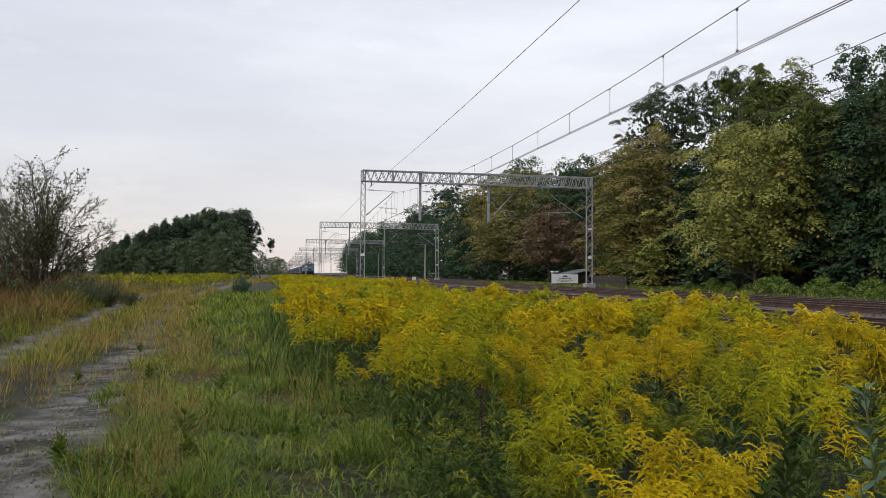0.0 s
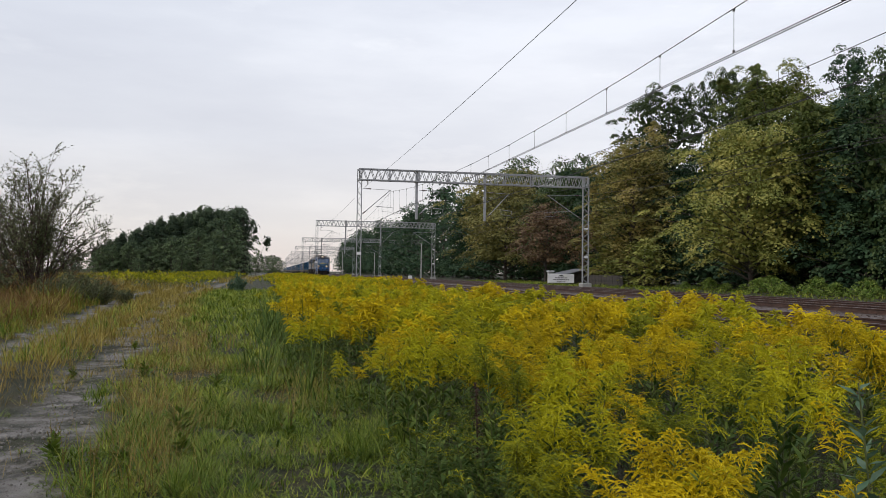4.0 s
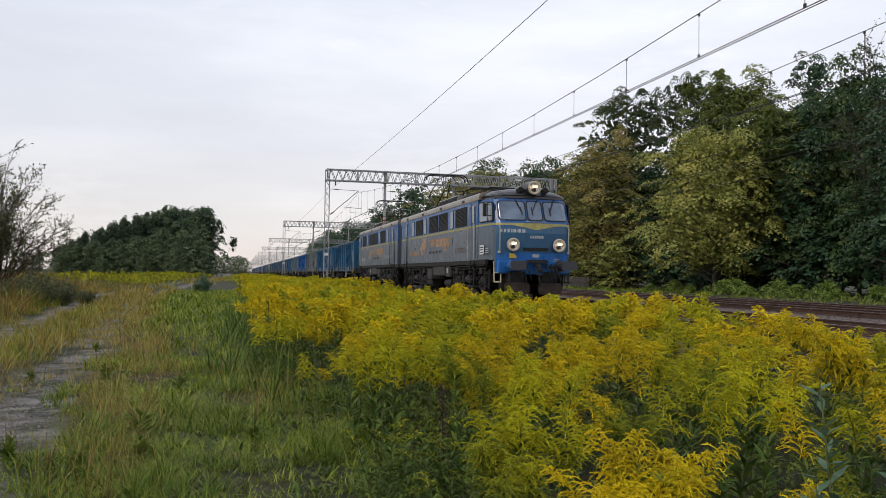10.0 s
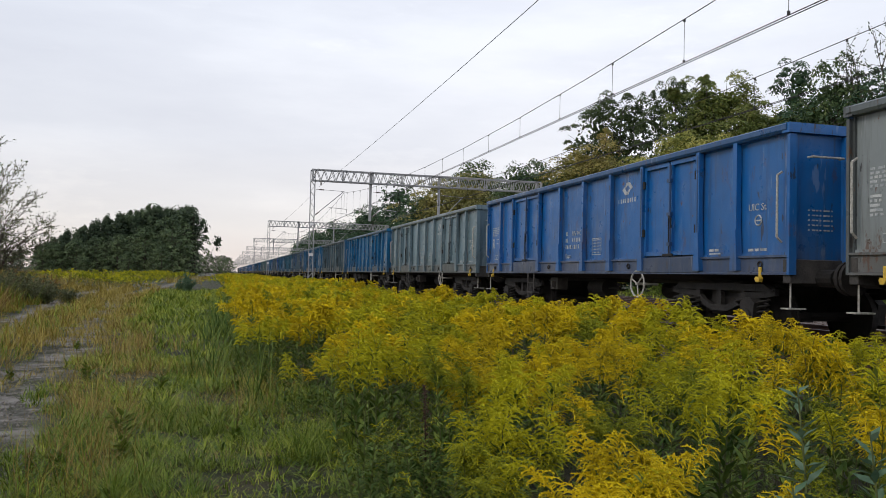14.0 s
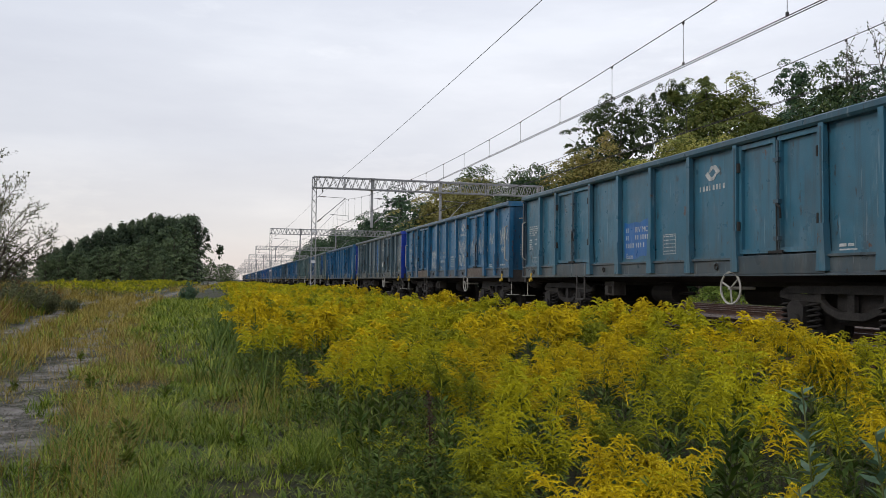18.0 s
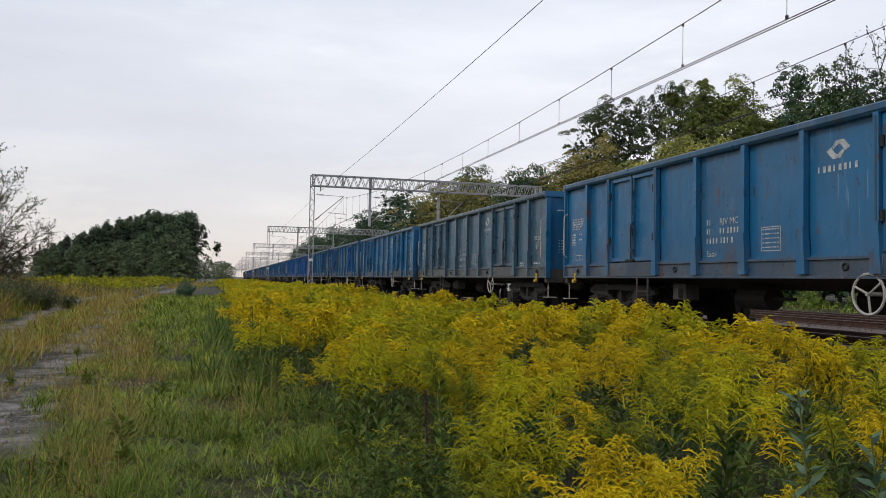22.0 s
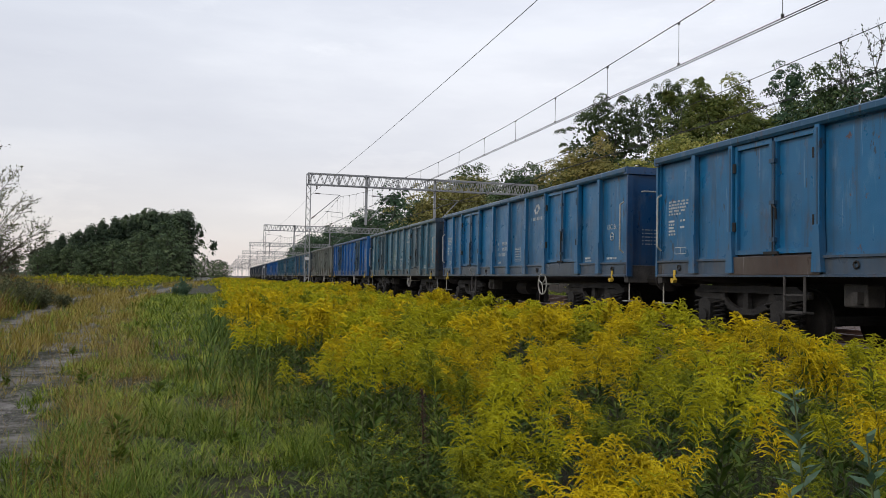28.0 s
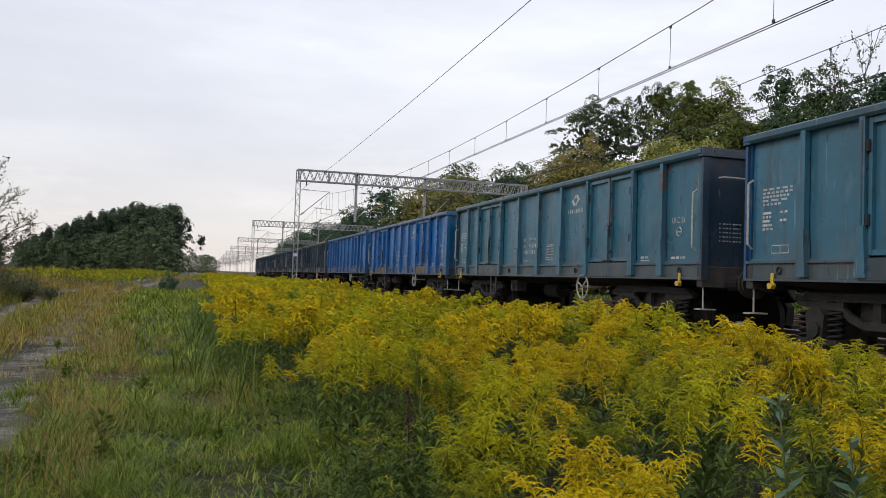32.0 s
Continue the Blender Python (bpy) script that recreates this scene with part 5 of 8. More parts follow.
        # two side panes of the cab, on its taper
        for y0, y1, x0, x1, top in ((0.78, 1.40, 1.368, 1.440, 3.30), (0.46, 0.71, 1.315, 1.358, 3.26)):
            bm = B()
            for e, o in ((0.035, 0.012), (0.0, 0.017)):
                if e == 0.0:
                    fr = P("window_frame", bm, M_DARK)
                    bm = B()
                pts = []
                for y, z in rounded(y0 - e, y1 + e, 2.70 - e, top + e, 0.06):
                    k = (y - y0) / (y1 - y0)
                    pts.append((s * (x0 + (x1 - x0) * k + o), y + nose_y(z) * 0.25, z))
                va = [bm.verts.new(p) for p in pts]
                vb = [bm.verts.new((p[0] - s * 0.05, p[1], p[2])) for p in pts]
                bm.faces.new(va)
                for i in range(len(va)):
                    j = (i + 1) % len(va)
                    bm.faces.new((va[i], va[j], vb[j], vb[i]))
                bmesh.ops.recalc_face_normals(bm, faces=bm.faces)
            P("pane", bm, M_GLASS, parent=fr)
        # cab door and end door with rails
        for y0, y1 in ((1.86, 2.37), (12.98, 13.62)):
            bm = B()
            for a, b, c, d in ((y0, y0 + 0.02, 1.50, 3.42), (y1 - 0.02, y1, 1.50, 3.42), (y0, y1, 3.40, 3.42)):
                box(bm, s * LW, s * (LW + 0.012), a, b, c, d)
            box(bm, s * (LW + 0.006), s * LW, y0, y1, 1.55, 2.53)
            P("side_door", bm, M_LOCO, C_GREY)
        for y, z0, mat in ((1.82, 1.50, M_HANDLE), (2.50, 1.50, M_HANDLE), (12.85, 1.5, M_GEAR), (14.2, 1.2, M_GEAR)):
            bm = B()
            pipe(bm, [(s * LW, y, 3.30), (s * (LW + 0.07), y, 3.25), (s * (LW + 0.07), y, z0), (s * LW, y, z0 - 0.05)], 0.016, 6)
            P("door_handrail", bm, mat)
        for yl in (2.13, 13.3):
            bm = B()
            for k in range(4):
                z = 1.32 - 0.26 * k
                box(bm, s * (LW - 0.12), s * (LW + 0.06), yl - 0.22, yl + 0.22, z - 0.015, z + 0.015)
            for y in (yl - 0.22, yl + 0.22):
                rod(bm, (s * (LW + 0.03), y, 1.46), (s * (LW + 0.03), y, 0.45), 0.018, 6)
            P("step_ladder", bm, M_GEAR)
        bm = B()
        box(bm, s * (LW - 0.02), s * (LW - 0.12), 0.8, LB, 1.30, 1.46)
        P("sole_bar", bm, M_UNDER)
        bm = B()
        prism(bm, [(s * (LW - 0.01), 3.425), (s * (LW + 0.022), 3.445), (s * (LW + 0.018), 3.54), (s * (LW - 0.015), 3.62), (s * (LW - 0.08), 3.68), (s * (LW - 0.18), 3.715), (s * (LW - 0.24), 3.70), (s * (LW - 0.24), 3.46)], 1.45, LB)
        P("roof_shoulder", bm, M_LOCO, srgb(136, 124, 106), "rounded roof edge stained beige and brown")
        for yk in (3.2, 6.4, 9.6, 12.8):
            bm = B()
            box(bm, s * (LW + 0.020), s * (LW + 0.036), yk, yk + 0.30, 3.47, 3.57, 0.006)
            P("lifting_eye", bm, M_SOLE)
        if s < 0:
            bm = B()
            box(bm, s * (LW + 0.04), s * (LW + 0.16), 0.50, 0.58, 2.82, 3.24, 0.02)
            rod(bm, (s * 1.34, 0.6, 3.2), (s * (LW + 0.1), 0.54, 3.2), 0.012, 5)
            rod(bm, (s * 1.34, 0.6, 2.86), (s * (LW + 0.1), 0.54, 2.86), 0.012, 5)
            P("wing_mirror", bm, M_DARK)
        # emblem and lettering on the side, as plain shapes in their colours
        run = s
        sx0, sx1 = s * (LW + 0.003), s * (LW + 0.007)
        cy, cz = (9.64, 2.12) if s < 0 else (6.0, 2.12)
        for f in (1, -1):
            bm = B()
            pts = [(-0.20, 0.34), (0.26, 0.33), (0.62, 0.05), (0.22, -0.20), (0.06, -0.17), (0.27, 0.05), (0.10, 0.24), (-0.04, 0.29)]
            prism(bm, [(cy + run * f * a * 0.92, cz + f * b) for a, b in pts], sx0, sx1, "x")
            P("emblem", bm, M_LOGO)
        bm = B()
        prism(bm, [(cy - 0.17, cz), (cy, cz + 0.17), (cy + 0.17, cz), (cy, cz - 0.17)], sx0, sx1, "x")
        P("emblem", bm, M_LOGO)
        y0 = 8.6 if s < 0 else 7.03
        for k in range(3):
            bm = B()
            a = y0 + run * 0.40 * k
            for aa, bb, c, d in ((0.0, 0.075, 2.05, 2.37), (0.0, 0.27, 2.31, 2.37), (0.0, 0.27, 2.16, 2.22), (0.205, 0.27, 2.16, 2.37)):
                box(bm, sx0, sx1, a + run * aa, a + run * bb, c, d)
            P("emblem_stroke", bm, M_LOGO)
        for k in range(5):
            bm = B()
            c = y0 + run * (1.42 + 0.435 * k)
            o = rounded(-0.195, 0.195, -0.17, 0.17, 0.12)
            i = rounded(-0.09, 0.09, -0.075, 0.075, 0.05)
            va = [bm.verts.new((sx1, c + p, 2.20 + q)) for p, q in o]
            vb = [bm.verts.new((sx1, c + p, 2.20 + q)) for p, q in i]
            for j in range(len(o)):
                n = (j + 1) % len(o)
                bm.faces.new((va[j], va[n], vb[n], vb[j]))
            if k == 3:
                box(bm, sx0, sx1, c - run * 0.16, c + run * 0.195, 1.87, 1.95)
                box(bm, sx0, sx1, c + run * 0.10, c + run * 0.195, 1.87, 2.1)
            P("emblem_ring", bm, M_LOGO)
        bm = B()
        for k in range(9):
            box(bm, sx0, sx1, y0 + run * k * 0.25, y0 + run * (k * 0.25 + 0.14), 1.79, 1.90)
        P("emblem_band", bm, M_SOLE)
        for n0, widths, z0, h, mat in (((12.46 if s < 0 else 10.90), (0.17, 0.07, 0, 0.14, 0.07, 0, 0.14, 0, 0.07, 0.14, 0.14, 0, 0.14, 0.07, 0.14, 0.05, 0.14), 1.78, 0.17, M_LOGO if s < 0 else M_WHITE), ((4.45 if s < 0 else 2.45), (0.17, 0.17, 0.17, 0.08, 0.1, 0.17, 0.08, 0.17, 0.1, 0.17), 1.72, 0.2, M_GHOST if s < 0 else M_WHITE)):
            bm = B()
            a = n0
            for wd in widths:
                if wd:
                    box(bm, sx0, sx1, a, a + run * wd * 0.68, z0, z0 + h)
                a += run * (wd + 0.018 if wd else 0.10)
            P("marking", bm, mat)
        if s < 0:
            bm = B()
            box(bm, sx0, sx1, 1.00, 1.45, 1.63, 1.93)
            q = P("notice", bm, M_SIGN, label="white notice plate on the cab side")
            q.matrix_basis = Matrix.Translation((s * -0.03, 0, 0))
            bm = B()
            for i in range(3):
                box(bm, s * (LW + 0.007), s * (LW + 0.010), 1.06, 1.40, 1.68 + 0.08 * i, 1.715 + 0.08 * i)
            P("notice_print", bm, M_GEAR, parent=q)
            bm = B()
            for i in range(3):
                box(bm, s * (LW - 0.09), s * (LW - 0.055), 0.66, 0.95, 1.66 + 0.07 * i, 1.69 + 0.07 * i)
            P("notice_print", bm, M_WHITE)
        bm = B()
        box(bm, sx0, s * (LW + 0.01), 4.80, 5.10, 2.05, 2.32)
        P("side_hatch", bm, M_LOCO, C_GREY)
        for y, z in ((2.75, 1.85), (2.70, 2.45), (6.3, 1.52), (8.9, 1.52), (11.6, 1.55), (4.55, 3.2)):
            bm = B()
            box(bm, sx0, s * (LW + 0.01), y, y + 0.09, z, z + 0.09)
            P("small_plate", bm, M_WHITE)
        # pipes and cables along the sole bar
        for zz, xx, r in ((1.26, LW - 0.05, 0.02), (1.18, LW - 0.12, 0.028)):
            bm = B()
            pipe(bm, [(s * xx, 1.0, zz), (s * xx, 4.4, zz - 0.02), (s * xx, 4.5, zz + 0.03), (s * xx, 10.4, zz), (s * xx, 14.3, zz - 0.01)], r, 5)
            P("side_pipe", bm, M_GEAR)
    # front: three rounded panes with wipers hung from above
    for x0, x1, w0, w1 in ((-1.13, -0.33, -0.62, -0.45), (-0.23, 0.23, 0.12, -0.10), (0.33, 1.13, 0.70, 0.52)):
        fr = P("windscreen_frame", on_nose(rounded(x0 - 0.035, x1 + 0.035, 2.695, 3.345, 0.10), 0.014), M_DARK)
        P("windscreen", on_nose(rounded(x0, x1, 2.725, 3.315, 0.08), 0.020), M_GLASS, parent=fr)
        bm = B()
        for dx in (0.0, 0.035):
            rod(bm, (w0 + dx, surf(w0, 3.40) - 0.05, 3.40), (w1 + dx * 0.4, surf(w1, 2.98) - 0.035, 2.98), 0.008, 5)
        rod(bm, (w1, surf(w1, 3.12) - 0.03, 3.14), (w1 + 0.02, surf(w1, 2.86) - 0.03, 2.88), 0.010, 5)
        P("wiper", bm, M_DARK, parent=fr)
    bm = B()
    loft(bm, [[(x, surf(x, 3.44) - o, z) for x in (-1.2, -0.8, -0.4, 0, 0.4, 0.8, 1.2)] for o, z in ((0.0, 3.40), (0.05, 3.43), (0.02, 3.50), (-0.1, 3.54))])
    bmesh.ops.recalc_face_normals(bm, faces=bm.faces)
    P("visor", bm, M_LOCO, C_ROOF)
    bm = B()
    rod(bm, (-0.34, surf(0.3, 2.66) - 0.05, 2.655), (0.34, surf(0.3, 2.66) - 0.05, 2.655), 0.012, 6)
    P("windscreen_rail", bm, M_HANDLE)
    for x, z, R in ((-0.77, 1.92, 0.185), (0.77, 1.92, 0.185), (0, 3.76, 0.195)):
        y = surf(x, z) if z < 3 else 0.34
        bm = B()
        rod(bm, (x, y + 0.45 if z > 3 else y + 0.2, z), (x, y - 0.10, z), R + (0.06 if z > 3 else 0.01), 22, R + 0.01)
        lamp = P("headlight", bm, M_LOCO, C_LOW if z < 3 else C_ROOF)
        bm = B()
        ring(bm, (x, y - 0.115, z), (0, 1, 0), R - 0.005, 0.038, 26, 8)
        P("bezel", bm, M_BEZEL, parent=lamp)
        bm = B()
        rows = []
        for q in range(6):
            rr = (R - 0.03) * (1 - q / 5.5)
            rows.append([(x + rr * math.cos(2 * math.pi * k / 20), y - 0.118 + 0.012 * (q % 2), z + rr * math.sin(2 * math.pi * k / 20)) for k in range(21)])
        loft(bm, rows)
        bmesh.ops.recalc_face_normals(bm, faces=bm.faces)
        P("reflector", bm, M_BOWL, parent=lamp)
        bm = B()
        rod(bm, (x, y - 0.12, z - 0.05), (x, y - 0.145, z - 0.05), 0.045, 14)
        P("bulb_shade", bm, M_RUSTDARK, parent=lamp)
        bm = B()
        rod(bm, (x - 0.05, y - 0.13, z + 0.02), (x + 0.09, y - 0.142, z + 0.045), 0.03, 10)
        P("bulb_lens", bm, M_LENS, parent=lamp)
    for x in (-0.42, 0.42):
        bm = B()
        rod(bm, (x, 0.75, 3.72), (x, 0.40, 3.72), 0.03, 10, 0.08)
        rod(bm, (x + 0.1, 0.80, 3.70), (x + 0.1, 0.48, 3.70), 0.03, 10, 0.07)
        P("horn", bm, M_GEAR)
    a = -1.15
    for wd in (0.12, 0.12, 0.12, 0.06, 0.06, 0.12, 0.06, 0.10, 0.06, 0.12):
        P("marking", on_nose([(a, 2.31), (a + wd * 0.55, 2.31), (a + wd * 0.55, 2.42), (a, 2.42)], 0.008), M_WHITE)
        a += wd - 0.012
    bm = B()
    for k in range(7):
        box(bm, -0.20 + k * 0.065, -0.155 + k * 0.065, surf(0.2, 2.17) - 0.015, surf(0.2, 2.17) + 0.05, 2.13, 2.22)
    P("marking", bm, M_WHITE)
    bm = B()
    box(bm, -0.85, -0.63, surf(0.75, 1.57) - 0.02, surf(0.75, 1.57) + 0.06, 1.50, 1.65)
    P("small_plate", bm, M_YELLOW)
    P("maker_plate", on_nose(rounded(-0.12, 0.12, 1.53, 1.64, 0.05), 0.012), M_WHITE)
    P("front_vent", on_nose(rounded(-0.42, 0.42, 1.74, 1.84, 0.02), 0.03), M_DARK)
    for k in range(2):
        bm = B()
        box(bm, 0.45, 0.80, surf(0.7, 1.5) - 0.006, surf(0.7, 1.5) + 0.03, 1.42 + 0.06 * k, 1.445 + 0.06 * k)
        P("marking", bm, M_WHITE)
    for x in (-1.16, 1.16):
        bm = B()
        y = surf(1.16, 2.0) - 0.02
        pipe(bm, [(x, y + 0.05, 2.53), (x, y - 0.06, 2.50), (x, y - 0.06, 1.75), (x, y + 0.05, 1.72)], 0.018, 6)
        P("front_handrail", bm, M_HANDLE)
        bm = B()
        box(bm, x - 0.04, x + 0.04, y - 0.06, y + 0.05, 1.66, 1.72, 0.01)
        P("marker_lamp", bm, M_WHITE)
    # buffer beam with its gear
    bm = B()
    box(bm, -1.20, 1.20, 0.16, 0.42, 1.02, 1.42, 0.03)
    P("buffer_beam", bm, M_LOCO, C_LOW, "blue buffer beam")
    for x in (-0.84, 0.84):
        own = C_LOW if x < 0 else srgb(46, 46, 48)
        bm = B()
        rod(bm, (x, 0.16, 1.27), (x, 0.06, 1.27), 0.19, 16)
        rod(bm, (x, 0.08, 1.27), (x, -0.34, 1.27), 0.145, 16, 0.13)
        rod(bm, (x, -0.34, 1.27), (x, -0.62, 1.27), 0.105, 14)
        bf = P("buffer", bm, M_LOCO, own)
        bm = B()
        prism(bm, rounded(x - 0.25, x + 0.25, 1.13, 1.41, 0.06), -0.68, -0.61)
        P("buffer_plate", bm, M_LOCO, srgb(50, 52, 58), parent=bf)
        if x > 0:
            bm = B()
            rod(bm, (x, -0.40, 1.27), (x, -0.44, 1.27), 0.112, 14)
            P("buffer_mark", bm, M_BEIGE, parent=bf)
    bm = B()
    prism(bm, [(-0.38, 1.36), (0.38, 1.36), (0.30, 1.46), (-0.30, 1.46)], -0.12, 0.2)
    P("coupling_shelf", bm, M_GEAR)
    bm = B()
    pipe(bm, [(0, 0.1, 1.27), (0, -0.22, 1.27), (0, -0.36, 1.22), (0, -0.38, 1.12), (0, -0.30, 1.10)], 0.05, 8)
    P("coupling_hook", bm, M_GEAR)
    bm = B()
    pipe(bm, [(-0.09, -0.20, 1.25), (-0.10, -0.30, 0.98), (0.10, -0.30, 0.98), (0.09, -0.20, 1.25)], 0.026, 6)
    rod(bm, (-0.02, -0.28, 0.98), (0.02, -0.30, 0.66), 0.03, 8)
    rod(bm, (0.02, -0.30, 0.72), (0.03, -0.30, 0.60), 0.05, 8)
    P("screw_coupling", bm, M_GEAR)
    for x, drop in ((-0.62, 0.34), (-0.50, 0.42), (-0.36, 0.3), (0.34, 0.42), (0.48, 0.36), (0.60, 0.30)):
        bm = B()
        pipe(bm, [(x, 0.12, 1.24), (x, -0.10, 1.22), (x + 0.03, -0.20, 1.10), (x + 0.09, -0.20, 1.24 - drop), (x + 0.16, -0.10, 1.14 - drop), (x + 0.20, 0.06, 1.20 - drop)], 0.024, 6)
        P("air_hose", bm, M_DARK)
        bm = B()
        rod(bm, (x, -0.02, 1.24), (x, -0.14, 1.215), 0.036, 8)
        box(bm, x - 0.012, x + 0.012, -0.14, -0.02, 1.24, 1.33)
        P("air_cock", bm, M_GEAR)
    for x0, x1 in ((-1.02, -0.18), (0.10, 0.9)):
        bm = B()
        prism(bm, rounded(x0, x1, 0.36, 0.74, 0.12), 0.08, 0.12)
        P("rail_guard", bm, M_RUSTDARK)
        bm = B()
        box(bm, x0 + 0.15, x1 - 0.15, 0.12, 0.5, 0.72, 1.10, 0.04)
        P("guard_bracket", bm, M_UNDER)
    for x in (-1.26, 1.26):
        bm = B()
        rod(bm, (x, 0.46, 1.40), (x, 0.40, 0.75), 0.022, 6)
        rod(bm, (x * 0.86, 0.30, 1.42), (x * 0.86, 0.28, 0.75), 0.022, 6)
        rod(bm, (x * 0.86, 0.30, 1.25), (x * 0.98, 0.40, 1.42), 0.022, 6)
        box(bm, x, x * 0.86, 0.22, 0.44, 0.73, 0.77)
        box(bm, x, x * 0.86, 0.26, 0.44, 1.03, 1.06)
        P("front_step", bm, M_BEIGE if x < 0 else M_GEAR)
    # back end, gangway and roof
    bm = B()
    box(bm, -LW + 0.01, LW - 0.01, LB - 0.05, LB, 1.3, 3.5)
    P("rear_wall", bm, M_LOCO, C_GREY)
    bm = B()
    box(bm, -0.55, 0.55, LB, LB + 0.24, 1.35, 3.2, 0.04)
    P("gangway_bellows", bm, M_DARK)
    bm = B()
    prism(bm, [(-LW + 0.12, 3.50), (-LW + 0.17, 3.66), (-1.05, 3.76), (-0.6, 3.82), (0, 3.85), (0.6, 3.82), (1.05, 3.76), (LW - 0.17, 3.66), (LW - 0.12, 3.50)], 1.62, LB)
    P("roof", bm, M_LOCO, C_ROOF)
    bm = B()
    ws = (-1.0, -0.92, -0.72, -0.4, 0, 0.4, 0.72, 0.92, 1.0)
    hs = (0.0, 0.31, 0.69, 0.91, 1.0, 0.91, 0.69, 0.31, 0.0)
    rows = []
    for y, w, zb, rise in ((1.64, LW - 0.02, 3.52, 0.32), (1.2, 1.42, 3.52, 0.30), (0.85, 1.36, 3.52, 0.24), (0.62, 1.28, 3.52, 0.16), (0.48, 1.18, 3.52, 0.08), (0.42, 1.12, 3.51, 0.02)):
        rows.append([(w * a, y + 0.22 * abs(a) ** 3, zb + rise * h) for a, h in zip(ws, hs)])
    loft(bm, rows)
    bmesh.ops.recalc_face_normals(bm, faces=bm.faces)
    P("cab_roof", bm, M_LOCO, C_ROOF)
    y0, y1 = 5.3, 8.4
    bm = B()
    prism(bm, [(-1.20, 3.66), (-1.10, 3.98), (1.10, 3.98), (1.20, 3.66)], y0, y1)
    vent = P("roof_ventilator", bm, M_LOCO, srgb(138, 134, 122))
    for k in range(44):
        u, c = (-1 if k < 22 else 1), k % 22
        bm = B()
        prism(bm, [(u * 1.195, 3.72), (u * 1.125, 3.94), (u * 1.08, 3.94), (u * 1.15, 3.72)], y0 + 0.08 + c * 0.136, y0 + 0.155 + c * 0.136)
        P("louvre", bm, M_DARK, parent=vent)
    for x in (-0.95, 0.95):
        bm = B()
        rod(bm, (x, 3.0, 3.86), (x, 14.0, 3.86), 0.022, 6)
        for k in range(9):
            rod(bm, (x, 3.0 + k * 1.37, 3.74), (x, 3.0 + k * 1.37, 3.86), 0.03, 6)
        P("roof_rail", bm, M_UNDER)
    bm = B()
    for k in range(6):
        y = 4.2 + k * 1.7
        for j in range(3):
            rod(bm, (0.2, y, 3.82 + j * 0.07), (0.2, y, 3.87 + j * 0.07), 0.07, 8, 0.05)
    P("roof_insulator", bm, M_INSUL)
    # pantograph foot frame
    return L


def add_pantograph(L, yc, raised, paint):
    """A double-sided collector; its head touches the wire when raised."""
    H = Z_WIRE - ZR - 3.95 if raised else 0.28
    bm = B()
    for x in (-0.62, 0.62):
        rod(bm, (x, yc - 0.75, 3.98), (x, yc + 0.75, 3.98), 0.03, 6)
        for y in (yc - 0.65, yc + 0.65):
            for j in range(3):
                rod(bm, (x, y, 3.76 + j * 0.07), (x, y, 3.81 + j * 0.07), 0.06, 8, 0.045)
    for y in (yc - 0.75, yc + 0.75):
        rod(bm, (-0.62, y, 3.98), (0.62, y, 3.98), 0.03, 6)
    base = part("pantograph_base", bm, M_RUST, L, "red-brown pantograph base frame on insulators")
    zk, zt = 3.98 + H * 0.42, 3.95 + H
    yk = 1.45
    for s in (-1, 1):
        for x in (-0.5, 0.5):
            bm = rod(B(), (x, yc + s * 0.30, 4.0), (x * 0.9, yc + s * yk, zk), 0.034, 6, 0.022)
            part("lower_arm", bm, paint, base)
            bm = rod(B(), (x * 0.9, yc + s * yk, zk), (x * 0.55, yc + s * 0.16, zt - 0.12), 0.018, 6)
            part("upper_arm", bm, M_DARK, base)
        bm = rod(B(), (-0.45, yc + s * yk, zk), (0.45, yc + s * yk, zk), 0.02, 6)
        part("knee_bar", bm, M_DARK, base)
        bm = rod(B(), (-0.45, yc + s * yk, zk), (0.28, yc + s * 0.16, zt - 0.12), 0.012, 5)
        part("brace", bm, M_DARK, base)
    bm = B()
    for y in (-0.22, 0.22):
        pipe(bm, [(-0.98, yc + y, zt - 0.30), (-0.94, yc + y, zt - 0.16), (-0.84, yc + y, zt - 0.06), (-0.70, yc + y, zt - 0.03), (0.70, yc + y, zt - 0.03), (0.84, yc + y, zt - 0.06), (0.94, yc + y, zt - 0.16), (0.98, yc + y, zt - 0.30)], 0.024, 6)
    for x in (-0.66, -0.35, 0.35, 0.66):
        rod(bm, (x, yc - 0.22, zt - 0.05), (x, yc + 0.22, zt - 0.05), 0.016, 5)
    part("collector_head", bm, M_DARK, base)


